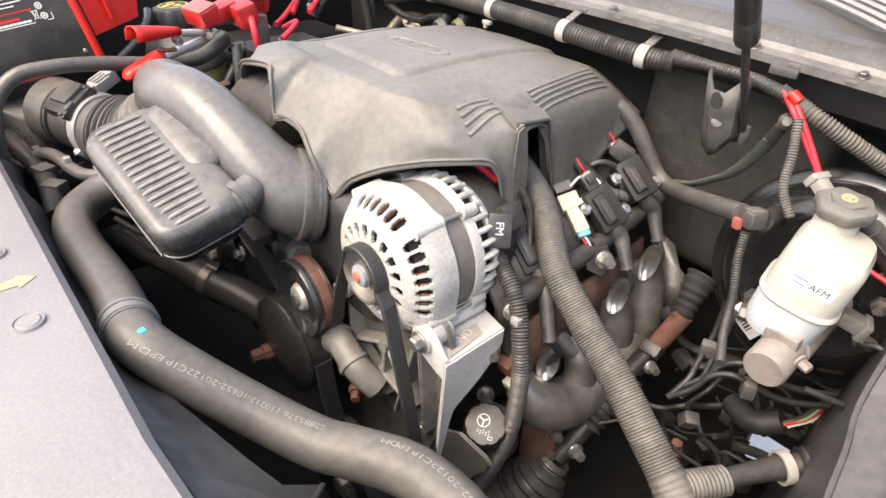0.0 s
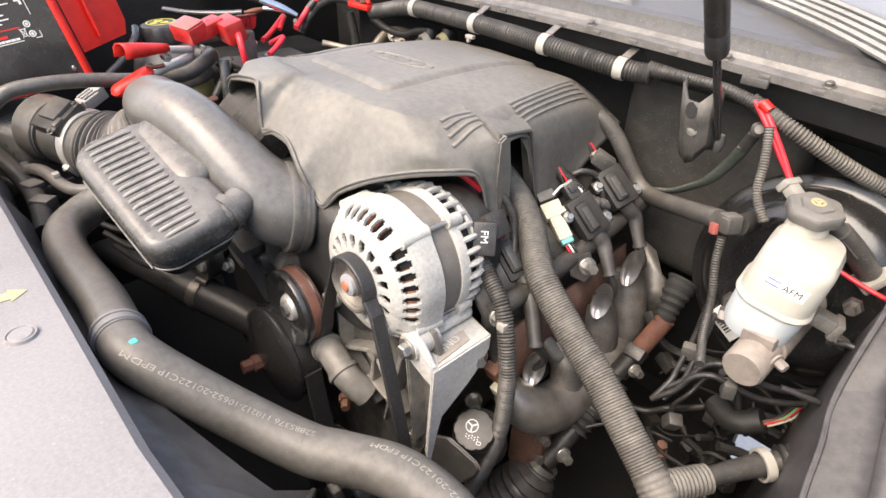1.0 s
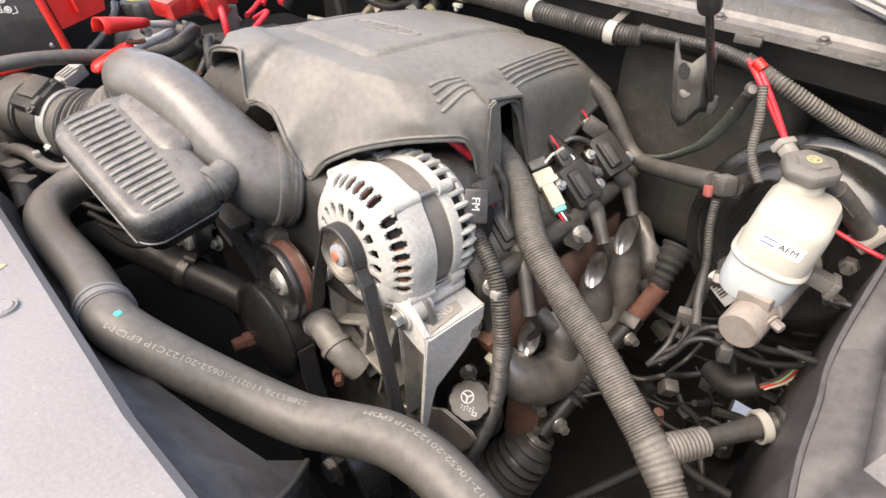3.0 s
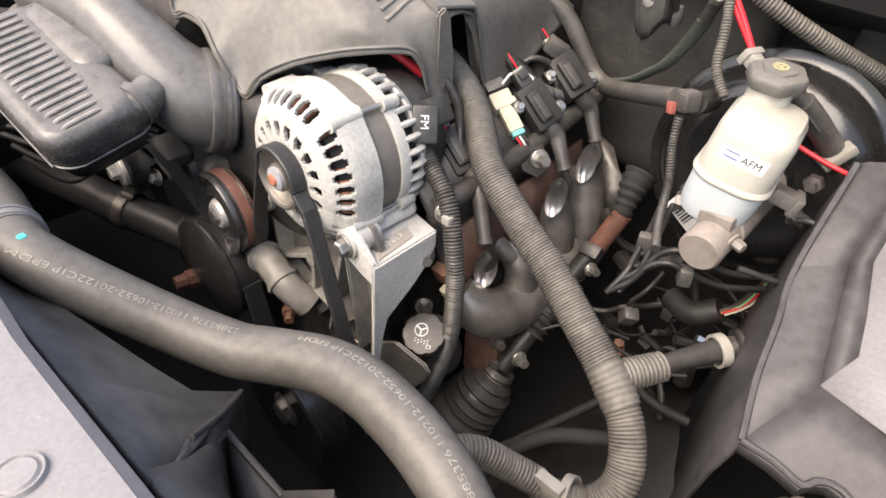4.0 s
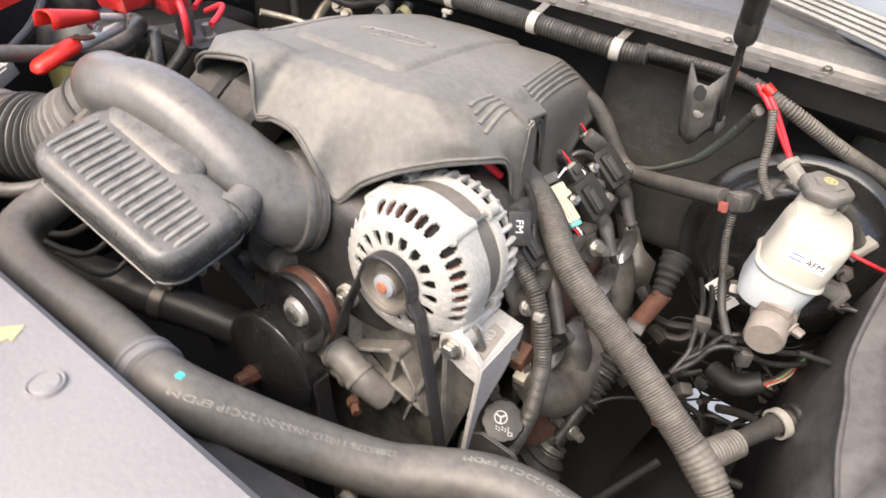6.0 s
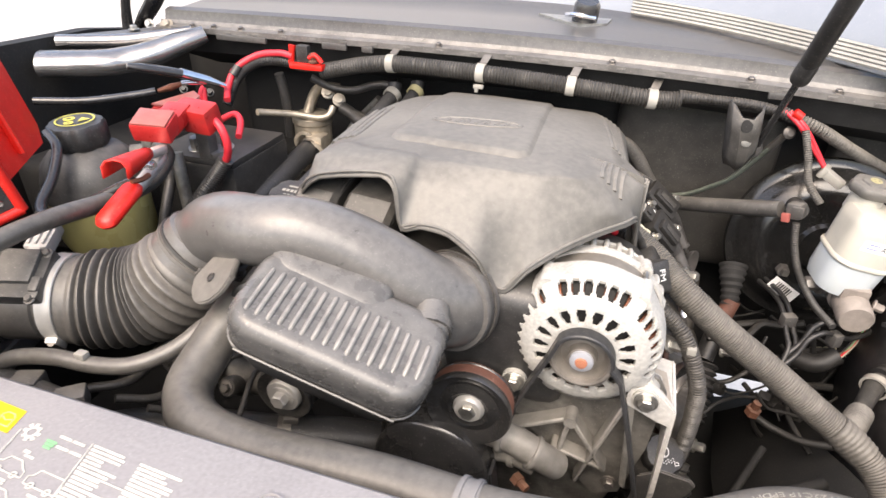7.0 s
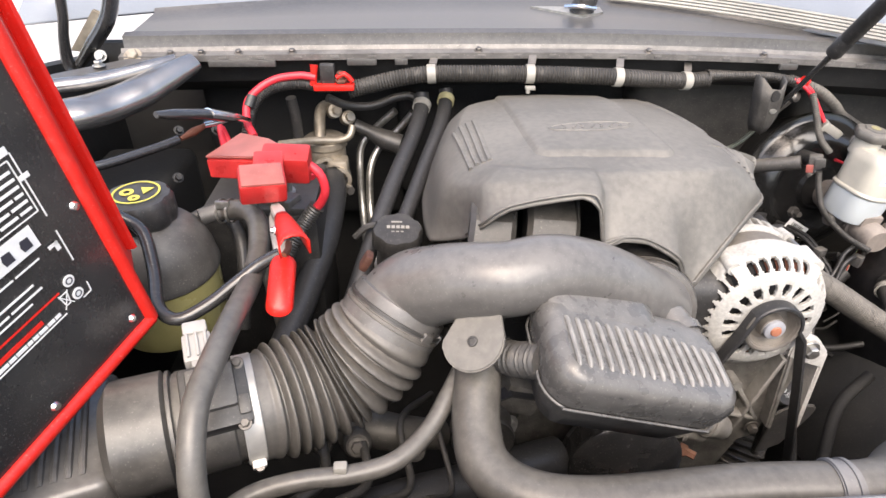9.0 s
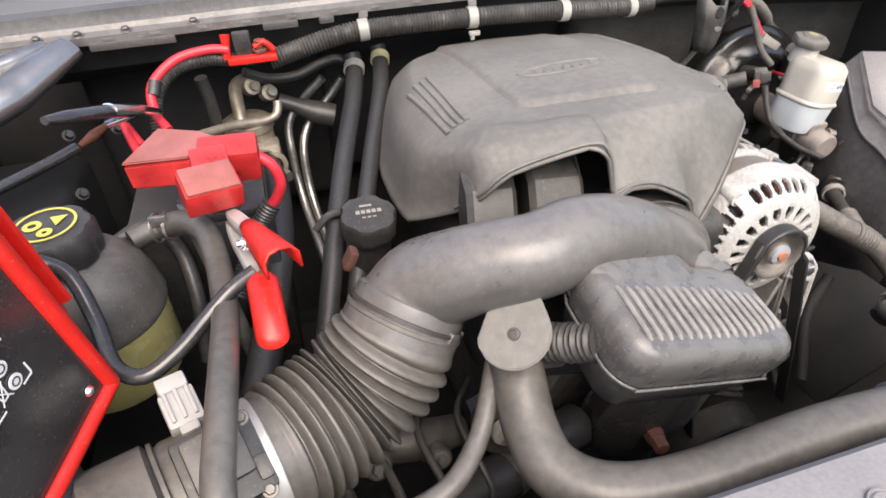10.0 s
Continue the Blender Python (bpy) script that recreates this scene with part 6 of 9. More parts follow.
sheet(bm, [[V(-0.212, 0.43, 1.115), V(-0.212, 0.50, 1.120), V(-0.214, 0.58, 1.125), V(-0.22, 0.68, 1.135)], [V(-0.204, 0.43, 1.07), V(-0.206, 0.50, 1.075), V(-0.206, 0.58, 1.08), V(-0.212, 0.68, 1.09)], [V(-0.204, 0.44, 1.02), V(-0.204, 0.50, 1.02), V(-0.204, 0.58, 1.03), V(-0.212, 0.68, 1.04)]])
shell(part("iron_web", bm, BROWN, hd_, "rust-brown iron side of the head"), 0.006)
bm = bmesh.new()
slab(bm, [(-0.222, 0.540, 1.166), (-0.214, 0.575, 1.168), (-0.204, 0.580, 1.140), (-0.206, 0.560, 1.132), (-0.214, 0.540, 1.146)], (0.003, -0.003, 0.002))
part("stud_plate", bm, STEELD, hd_)
for p, ax2 in (((-0.218, 0.410, 1.145), (0.9, -0.5, 0.3)), ((-0.202, 0.553, 1.162), (0.9, -0.5, 0.3)), ((-0.238, 0.400, 1.003), (0.8, -0.6, 0.2)), ((-0.214, 0.425, 1.043), (0.8, -0.6, 0.2)), ((-0.222, 0.385, 1.10), (0.8, -0.6, 0.2))):
    bolt("bolt", p, ax2, 0.0075, hd_, STEEL, 0.016)
bm = bmesh.new()
box(bm, (-0.216, 0.418, 1.062), (0.022, 0.03, 0.028), Matrix.Rotation(radians(25), 3, "X"), 0.003)
part("sensor_plug", bm, RUST, hd_)
bm = bmesh.new()
box(bm, (-0.205, 0.412, 1.040), (0.016, 0.02, 0.018), Matrix.Rotation(radians(25), 3, "X"), 0.002)
part("sensor_clip", bm, PALE, hd_)

mf = empty("exhaust_manifold", (-0.18, 0.5, 0.92), "dull stained exhaust manifold with a rusty flange", "exhaust")
bm = bmesh.new()
tube(bm, [(-0.205, 0.425, 1.03), (-0.182, 0.44, 1.005), (-0.172, 0.48, 0.985), (-0.172, 0.55, 0.985), (-0.175, 0.63, 0.99), (-0.19, 0.70, 0.98)], [0.022, 0.030, 0.033, 0.033, 0.034, 0.034], 20)
part("log", bm, HEATSH, mf, "pale stained heat-shielded pipe")
for q, r in (([(-0.205, 0.52, 1.05), (-0.180, 0.515, 1.03), (-0.172, 0.505, 0.99)], 0.022), ([(-0.215, 0.605, 1.075), (-0.195, 0.604, 1.045), (-0.184, 0.596, 1.0), (-0.188, 0.59, 0.95)], 0.025), ([(-0.215, 0.668, 1.105), (-0.193, 0.662, 1.070), (-0.178, 0.650, 1.02), (-0.182, 0.64, 0.95)], 0.027)):
    bm = bmesh.new()
    tube(bm, q, r, 18)
    part("runner", bm, CRUST, mf)
panel_sheet("heat_baffle", [[(-0.232, 0.722, 1.125), (-0.212, 0.725, 1.124), (-0.1945, 0.726, 1.116)], [(-0.215, 0.712, 1.095), (-0.195, 0.716, 1.095), (-0.175, 0.7186, 1.089)], [(-0.20, 0.700, 1.06), (-0.178, 0.706, 1.065), (-0.152, 0.718, 1.075)], [(-0.19, 0.685, 1.02), (-0.168, 0.690, 1.02), (-0.148, 0.700, 1.03)]], STEELD, mf, 0.003)
bm = bmesh.new()
box(bm, (-0.19, 0.475, 0.925), (0.05, 0.07, 0.08), Matrix.Rotation(radians(20), 3, "Z"), 0.012)
part("flange", bm, BROWN, mf)
for p in ((-0.163, 0.455, 0.955), (-0.165, 0.50, 0.93), (-0.168, 0.455, 0.915)):
    bolt("bolt", p, (0.9, -0.4, 0.2), 0.007, mf, STEELD, 0.012)


def coil(plug, mid, elbow, end, tail):
    """Coil pack with its plug, thick elbow boot and thin lead."""
    plug, mid, elbow, end, tail = V(*plug), V(*mid), V(*elbow), V(*end), V(*tail)
    e = empty("ignition_coil", mid, "black plastic ignition coil pack with a rubber lead", "ignition coil", "ignition coils on the rocker cover")
    ahead = (elbow - plug).normalized()
    m = turn_to(ahead, V(0.45, -0.45, 0.77))
    bm = bmesh.new()
    box(bm, mid, (0.056, 0.038, 0.026), m, 0.004)
    box(bm, mid + m @ V(0.0, -0.004, 0.014), (0.040, 0.018, 0.012), m, 0.004)
    box(bm, mid + m @ V(0.016, 0.022, -0.002), (0.018, 0.014, 0.016), m, 0.003)
    box(bm, mid + m @ V(-0.012, -0.022, -0.002), (0.018, 0.014, 0.016), m, 0.003)
    case = part("case", bm, WIRE, e)
    bm = bmesh.new()
    box(bm, mid + m @ V(0.002, -0.004, 0.0205), (0.030, 0.009, 0.002), m, 0.0008)
    part("raised_field", bm, BLACK, case)
    bm = bmesh.new()
    box(bm, plug, (0.026, 0.018, 0.016), m, 0.003)
    box(bm, plug + m @ V(-0.006, 0, 0.009), (0.010, 0.010, 0.005), m, 0.0015)
    pl = part("plug", bm, BLACK, e)
    bm = bmesh.new()
    box(bm, plug + m @ V(-0.014, 0, 0.0), (0.004, 0.014, 0.012), m, 0.001)
    part("lock", bm, GREYC, pl)
    for k in range(2):
        bm = bmesh.new()
        tube(bm, [plug + m @ V(-0.014, -0.003 + 0.006 * k, 0), plug + m @ V(-0.026, -0.003 + 0.004 * k, 0.004), plug + m @ V(-0.036, 0.004, -0.004)], 0.0014, 6)
        part("wire", bm, REDW if k else BLACK, pl)
    bm = bmesh.new()
    a = mid + m @ V(0.024, 0, 0)
    tube(bm, [a, (a + elbow) / 2, elbow, elbow.lerp(end, 0.5), end], [0.0105, 0.0115, 0.0105, 0.0088, 0.0080], 14)
    tube(bm, [end + (elbow - end) * 0.06, end, end - (elbow - end) * 0.04], 0.0098, 14)
    boot = part("boot", bm, LINER, e)
    bm = bmesh.new()
    tube(bm, [end, end.lerp(tail, 0.5) + V(0.010, 0.006, 0.0), tail], 0.0046, 10)
    part("lead", bm, BLACK, boot)
    bolt("bolt", mid + m @ V(0.016, 0.022, 0.006), m @ V(0, 0, 1), 0.0048, e, STEEL, 0.006)
    bolt("bolt", mid + m @ V(-0.012, -0.022, 0.006), m @ V(0, 0, 1), 0.0048, e, STEEL, 0.006)


coil((-0.284, 0.466, 1.209), (-0.258, 0.474, 1.180), (-0.214, 0.462, 1.150), (-0.184, 0.442, 1.106), (-0.194, 0.462, 1.050))
coil((-0.264, 0.590, 1.228), (-0.240, 0.592, 1.203), (-0.212, 0.602, 1.170), (-0.188, 0.592, 1.138), (-0.190, 0.585, 1.088))
coil((-0.284, 0.678, 1.240), (-0.246, 0.664, 1.218), (-0.216, 0.678, 1.182), (-0.195, 0.670, 1.147), (-0.192, 0.655, 1.102))
# rubber elbow that leaves the front plug shield
bm = bmesh.new()
tube(bm, [(-0.222, 0.498, 1.066), (-0.205, 0.500, 1.058), (-0.190, 0.504, 1.048), (-0.184, 0.520, 1.052), (-0.190, 0.535, 1.060)], [0.011, 0.012, 0.0115, 0.008, 0.005], 14)
part("plug_boot", bm, RUBBER, hd_)
# cream sensor connector with coloured wires
pc = empty("purge_connector", (-0.262, 0.56, 1.18), "pale cream electrical connector with coloured wires", "connector")
ca, cb_ = V(-0.282, 0.566, 1.214), V(-0.236, 0.553, 1.182)
mpc = turn_to(cb_ - ca, V(0.45, -0.5, 0.74))
bm = bmesh.new()
box(bm, ca.lerp(cb_, 0.58), (0.044, 0.018, 0.014), mpc, 0.002)
box(bm, ca.lerp(cb_, 0.22), (0.022, 0.026, 0.017), mpc, 0.002)
box(bm, ca.lerp(cb_, 0.35) + mpc @ V(0, 0.017, 0.002), (0.012, 0.012, 0.012), mpc, 0.002)
body = part("shell", bm, PALE, pc)
for k in range(3):
    bm = bmesh.new()
    box(bm, ca.lerp(cb_, 0.66) + mpc @ V(0, -0.005 + 0.005 * k, 0.0075), (0.026, 0.0022, 0.002), mpc, 0.0006)
    part("rib", bm, PALE, body)
bm = bmesh.new()
box(bm, ca + mpc @ V(-0.008, 0, 0), (0.014, 0.024, 0.018), mpc, 0.003)
part("cap", bm, MATT, pc)
bm = bmesh.new()
box(bm, cb_ + mpc @ V(0.001, 0.0, 0.0), (0.007, 0.016, 0.012), mpc, 0.002)
part("seal", bm, TEAL, pc, "teal rubber seal")
bm = bmesh.new()
tube(bm, [ca + mpc @ V(-0.004, 0.008, 0.010), ca + mpc @ V(-0.010, 0.026, 0.014), ca + mpc @ V(0.004, 0.044, 0.010), ca + mpc @ V(0.020, 0.034, 0.004)], 0.0016, 6)
part("strap", bm, WHITE, pc)
for k, mt in enumerate((REDW, WHITE, BLACK)):
    bm = bmesh.new()
    tube(bm, [cb_ + mpc @ V(0.004, -0.004 + 0.004 * k, 0), cb_ + mpc @ V(0.014, -0.003 + 0.004 * k, 0.002), cb_ + mpc @ V(0.022, 0.004 * k, -0.010)], 0.0014, 6)
    part("wire", bm, mt, pc)
wl_ = empty("coil_harness", (-0.25, 0.6, 1.2), "black corrugated harness looped over the coils", "harness")
bm = bmesh.new()
tube(bm, [(-0.325, 0.61, 1.252), (-0.303, 0.605, 1.243), (-0.276, 0.601, 1.236), (-0.2525, 0.604, 1.221), (-0.246, 0.6305, 1.2045), (-0.249, 0.673, 1.190), (-0.265, 0.72, 1.197)], 0.0085, 12, ridge=0.0018, pitch=0.0035)
part("conduit", bm, BLACK, wl_)
bm = bmesh.new()
tube(bm, [(-0.31, 0.612, 1.222), (-0.293, 0.613, 1.230), (-0.277, 0.626, 1.2436), (-0.263, 0.648, 1.232), (-0.251, 0.646, 1.212), (-0.252, 0.65, 1.19)], 0.0042, 10)
part("branch", bm, BLACK, wl_)
bm = bmesh.new()
box(bm, (-0.2777, 0.6755, 1.2441), (0.03, 0.022, 0.02), turn_to(V(0.4, 0.3, -0.3), V(0, 0, 1)), 0.003)
part("plug", bm, MATT, wl_)

# ---- looms ----
lm = empty("main_loom", (0.0, 0.4, 1.0), "thick dusty corrugated wiring loom wrapped in tape, forking in two", "wiring loom")
bm = bmesh.new()
tube(bm, [(-0.400, 0.535, 1.270), (-0.354, 0.528, 1.2596), (-0.304, 0.519, 1.241), (-0.256, 0.4985, 1.2195), (-0.204, 0.463, 1.186), (-0.150, 0.452, 1.148), (-0.100, 0.444, 1.118), (-0.041, 0.428, 1.083), (0.000, 0.416, 1.060)], [0.016, 0.016, 0.0162, 0.0168, 0.0175, 0.0178, 0.018, 0.018, 0.018], 20, ridge=0.0012, pitch=0.0031)
part("trunk", bm, LOOM, lm)
bm = bmesh.new()
tube(bm, [(-0.010, 0.419, 1.066), (0.008, 0.413, 1.055), (0.026, 0.404, 1.044)], [0.0186, 0.0202, 0.0186], 18, ridge=0.0012, pitch=0.0065)
part("tape_wrap", bm, LOOM, lm)
bm = bmesh.new()
tube(bm, [(0.018, 0.408, 1.049), (0.038, 0.396, 1.034), (0.054, 0.378, 1.012), (0.058, 0.360, 0.994), (0.048, 0.342, 0.980), (0.028, 0.330, 0.974), (0.00, 0.325, 0.962)], 0.0172, 20, ridge=0.0014, pitch=0.0036)
part("lower_branch", bm, LOOM, lm)
bm = bmesh.new()
tube(bm, [(0.006, 0.420, 1.058), (0.018, 0.440, 1.059), (0.032, 0.464, 1.060)], [0.0165, 0.0155, 0.0145], 16, ridge=0.0016, pitch=0.0045)
part("side_branch", bm, LOOM, lm)
bm = bmesh.new()
tube(bm, [(0.030, 0.462, 1.060), (0.045, 0.492, 1.060), (0.062, 0.522, 1.061), (0.078, 0.540, 1.066)], [0.010, 0.011, 0.0125, 0.0125], 14)
part("taped_lead", bm, BLACK, lm)
bm = bmesh.new()
tube(bm, [(0.073, 0.534, 1.065), (0.090, 0.550, 1.070), (0.11, 0.565, 1.072)], 0.017, 14, ridge=0.003, pitch=0.006)
part("end_grommet", bm, BLACK, lm)
bm = bmesh.new()
u, v, w = axes_of(V(0.018, 0.026, 0.004))
lathe(bm, (0.063, 0.523, 1.061), (0.018, 0.026, 0.004), [(0.0145, -0.005), (0.0175, -0.005), (0.0175, 0.005), (0.0145, 0.005), (0.0145, -0.005)], 28)
part("band", bm, GREYC, lm, "pale grey plastic band")
bm = bmesh.new()
lathe(bm, (0.030, 0.331, 0.975), (-0.03, -0.008, -0.01), [(0.0215, -0.004), (0.0245, -0.004), (0.0245, 0.005), (0.0215, 0.005), (0.0215, -0.004)], 28)
box(bm, (0.012, 0.318, 0.992), (0.028, 0.012, 0.026), None, 0.002)
part("clip", bm, GREYC, lm)

tl = empty("thin_loom", (-0.2, 0.4, 0.9), "narrow black corrugated wiring loom beside the alternator", "wiring loom")
bm = bmesh.new()
tube(bm, [(-0.2725, 0.4177, 1.2148), (-0.2389, 0.4110, 1.1929), (-0.2050, 0.4020, 1.1650), (-0.180, 0.388, 1.115), (-0.174, 0.384, 1.07), (-0.175, 0.380, 1.01), (-0.186, 0.370, 0.94), (-0.200, 0.350, 0.88)], 0.0098, 14, ridge=0.0018, pitch=0.0034)
part("conduit", bm, HARN, tl)
bm = bmesh.new()
box(bm, (-0.195, 0.392, 1.155), (0.011, 0.010, 0.010), None, 0.002)
part("clip", bm, GREYC, tl)
bm = bmesh.new()
tube(bm, [(-0.283, 0.47, 1.262), (-0.268, 0.478, 1.235), (-0.258, 0.475, 1.205), (-0.246, 0.462, 1.185)], 0.005, 10)
part("branch", bm, BLACK, tl)
bm = bmesh.new()
tube(bm, [(-0.295, 0.462, 1.215), (-0.262, 0.455, 1.212)], 0.0022, 8)
part("red_wire", bm, REDW, tl)
rw = empty("alternator_cable", (-0.33, 0.44, 1.27), "red battery cable end behind the alternator", "cable")
bm = bmesh.new()
tube(bm, [(-0.375, 0.437, 1.288), (-0.345, 0.440, 1.285), (-0.320, 0.446, 1.276), (-0.305, 0.462, 1.258)], 0.0048, 12)
part("red_sleeve", bm, REDW, rw)

# ---- steering shaft and lower boots ----
ss = empty("steering_shaft", (-0.15, 0.55, 0.8), "steering shaft with rubber bellows and a rust-brown sleeve", "steering shaft")
bm = bmesh.new()
tube(bm, [(-0.155, 0.462, 0.905), (-0.148, 0.495, 0.938), (-0.144, 0.520, 0.962)], 0.013, 14)
part("lower_shaft", bm, LINE, ss)
bm = bmesh.new()
tube(bm, [(-0.138, 0.575, 1.010), (-0.128, 0.602, 1.045)], 0.014, 14)
part("upper_shaft", bm, LINE, ss)
bm = bmesh.new()
tube(bm, [(-0.148, 0.505, 0.948), (-0.142, 0.540, 0.980), (-0.138, 0.568, 1.006)], 0.0195, 18, ridge=0.007, pitch=0.0105)
part("bellows", bm, BLACK, ss)
bm = bmesh.new()
tube(bm, [(-0.130, 0.600, 1.040), (-0.114, 0.622, 1.094)], 0.0125, 16)
part("sleeve", bm, RUSTO, ss, "rust-brown metal sleeve")
# boot colour is blackened to imitate how little light gets down here
bm = bmesh.new()
tube(bm, [(-0.117, 0.620, 1.086), (-0.118, 0.634, 1.106), (-0.119, 0.646, 1.122), (-0.119, 0.658, 1.134)], [0.0125, 0.0135, 0.0180, 0.0200], 20, ridge=0.003, pitch=0.010)
part("upper_boot", bm, DEEPSHADE, ss)
bm = bmesh.new()
box(bm, (-0.128, 0.588, 1.046), (0.026, 0.018, 0.015), Matrix.Rotation(radians(40), 3, "X"), 0.003)
part("yoke", bm, LINE, ss)
bolt("bolt", (-0.118, 0.575, 1.030), (0.9, -0.4, 0.3), 0.006, ss, STEEL, 0.012)
bolt("bolt", (-0.140, 0.475, 0.925), (0.9, -0.4, 0.3), 0.007, ss, STEEL, 0.014)
bm = bmesh.new()
tube(bm, [(-0.160, 0.460, 0.893), (-0.164, 0.448, 0.875), (-0.180, 0.425, 0.830), (-0.20, 0.40, 0.785)], [0.020, 0.033, 0.043, 0.047], 24, ridge=0.009, pitch=0.0125)
part("lower_boot", bm, BLACK, ss, "large black ribbed rubber boot")
bm = bmesh.new()
tube(bm, [(-0.158, 0.465, 0.900), (-0.161, 0.457, 0.889)], 0.0215, 22, cap=False)
part("boot_clamp", bm, STEEL, ss)

ps = empty("fluid_reservoir", (-0.2, 0.36, 0.93), "small dark fluid reservoir with ribbed black cap and white symbol", "reservoir")
bm = bmesh.new()
capax = V(0.25, -0.45, 0.85)
lathe(bm, (-0.200, 0.366, 1.000), capax, [(0.025, -0.004), (0.0265, 0.0), (0.0265, 0.012), (0.024, 0.016), (0.020, 0.0165), (0, 0.0175)], 36, wob=lambda k: 1.0 if k % 4 < 3 else 0.94)
ps_cap = part("cap", bm, BLACK, ps)
u, v, w = axes_of(capax)
top = V(-0.200, 0.366, 1.000) + w * 0.0178
bm = bmesh.new()
cc = top - v * 0.003 + u * 0.003
lathe(bm, cc, capax, [(0.0068, 0), (0.0080, 0), (0.0080, 0.0006), (0.0068, 0.0006)], 24)
for a in (90, 210, 330):
    d2 = u * math.cos(radians(a)) + v * math.sin(radians(a))
    strip(bm, cc, cc + d2 * 0.0072, w, 0.0018, 0.0006)
part("wheel_symbol", bm, WHITE, ps_cap, smooth=False)
bm = bmesh.new()
for row in range(2):
    for k in range(5):
        a = top + v * (0.0085 + 0.003 * row) + u * (-0.008 + k * 0.0035)
        strip(bm, a, a + u * 0.0018 + v * (0.0014 if k % 2 else -0.0014), w, 0.0009, 0.0005)
for a, b in (((-0.012, 0.013), (-0.007, 0.013)), ((-0.007, 0.0165), (-0.012, 0.0165)), ((-0.012, 0.0165), (-0.012, 0.013)), ((-0.007, 0.013), (-0.007, 0.0165))):
    strip(bm, top + u * a[0] + v * a[1], top + u * b[0] + v * b[1], w, 0.0008, 0.0005)
part("printed_mark", bm, WHITE, ps_cap, smooth=False)
bm = bmesh.new()
lathe(bm, (-0.204, 0.372, 0.995), capax, [(0.022, 0.0), (0.030, -0.010), (0.034, -0.03), (0.034, -0.09), (0, -0.09)], 28)
part("body", bm, MATT, ps)
fl = empty("metal_flap", (-0.22, 0.32, 0.95), "dark sheet-metal bracket with a rounded end", "bracket")
bm = bmesh.new()
slab(bm, [(-0.228, 0.318, 1.007), (-0.204, 0.322, 1.020), (-0.166, 0.329, 1.008), (-0.159, 0.330, 0.999), (-0.163, 0.330, 0.985), (-0.195, 0.325, 0.934), (-0.235, 0.318, 0.925)], (0.002, 0.004, 0.001))
bmesh.ops.bevel(bm, geom=bm.edges[:], offset=0.0015, segments=2, affect="EDGES")
part("plate", bm, MATT, fl)

# ---- brake booster, master cylinder, reservoir ----
bo = empty("brake_booster", (0.0, 0.74, 1.03), "black painted round brake booster on the firewall", "brake booster")
BC, BA = V(-0.004, 0.694, 1.173), V(0.05, -0.985, 0.16)
bm = bmesh.new()
lathe(bm, BC, BA, [(0, 0.022), (0.035, 0.022), (0.040, 0.016), (0.070, 0.012), (0.078, 0.016), (0.090, 0.014), (0.108, 0.0), (0.114, -0.010), (0.120, -0.014), (0.129, -0.014), (0.131, -0.020), (0.129, -0.026), (0.122, -0.030), (0.118, -0.06), (0.10, -0.11), (0, -0.12)], 64)
part("shell", bm, BOOST, bo)
bm = bmesh.new()
tube(bm, [V(-0.066, 0.660, 1.246), V(-0.066, 0.640, 1.250), V(-0.068, 0.626, 1.253)], 0.012, 16)
part("check_valve", bm, BLACK, bo)
for p in ((-0.055, 0.652, 1.145), (0.058, 0.655, 1.20)):
    bm = bmesh.new()
    lathe(bm, p, BA, [(0, 0.020), (0.005, 0.020), (0.005, 0.009), (0.009, 0.009), (0.010, 0.0), (0, 0)], 6)
    part("stud_nut", bm, STEELD, bo)
bm = bmesh.new()
mst = turn_to(V(0.86, -0.1, -0.50), V(-0.15, -0.95, 0.15))
box(bm, (-0.049, 0.636, 1.1195), (0.042, 0.021, 0.0012), mst, 0)
bo_label = part("label", bm, WHITE, bo, "white paper label with a dark printed block", smooth=False)
bm = bmesh.new()
for k in range(7):
    box(bm, V(-0.049, 0.636, 1.1195) + mst @ V(-0.012 + k * 0.0036, 0.0, 0.0012), (0.0014 + (k % 3) * 0.0006, 0.014, 0.0006), mst, 0)
part("label_bar", bm, BLACK, bo_label, smooth=False)

mc = empty("master_cylinder", (0.01, 0.58, 1.12), "brake master cylinder with milky reservoir, black cap and printed label", "brake reservoir")
bm = bmesh.new()
lathe(bm, (0.010, 0.526, 1.155), (0, 0.985, 0.10), [(0, 0), (0.019, 0), (0.021, 0.003), (0.021, 0.045), (0.024, 0.047), (0.024, 0.16), (0, 0.16)], 28)
box(bm, (0.008, 0.585, 1.178), (0.034, 0.07, 0.03), Matrix.Rotation(radians(10), 3, "X"), 0.005)
part("cylinder", bm, BEIGE, mc, "dusty beige cast cylinder")
bolt("port_nut", (0.030, 0.550, 1.168), (0.9, -0.3, -0.1), 0.0055, mc, BEIGE, 0.010)
bolt("port_nut", (-0.020, 0.590, 1.166), (-0.9, -0.3, 0), 0.010, mc, STEELD, 0.02)
bolt("port_nut", (0.058, 0.612, 1.182), (0.9, -0.3, 0), 0.0065, mc, STEELD, 0.012)
MR = turn_to(V(0.96, 0.14, -0.17), V(0.16, -0.02, 0.97))
RC = V(0.002, 0.582, 1.217)
bm = bmesh.new()
stack(bm, RC, MR, [(0.024, 0.028, 0.018, -0.051, 0.009), (0.0310, 0.035, 0.022, -0.047, 0.008), (0.0342, 0.0385, 0.024, -0.034, 0.007), (0.0355, 0.0400, 0.025, -0.001, 0.006)])
part("lower_tank", bm, TANKF, mc, "bluish milky half filled with fluid")
bm = bmesh.new()
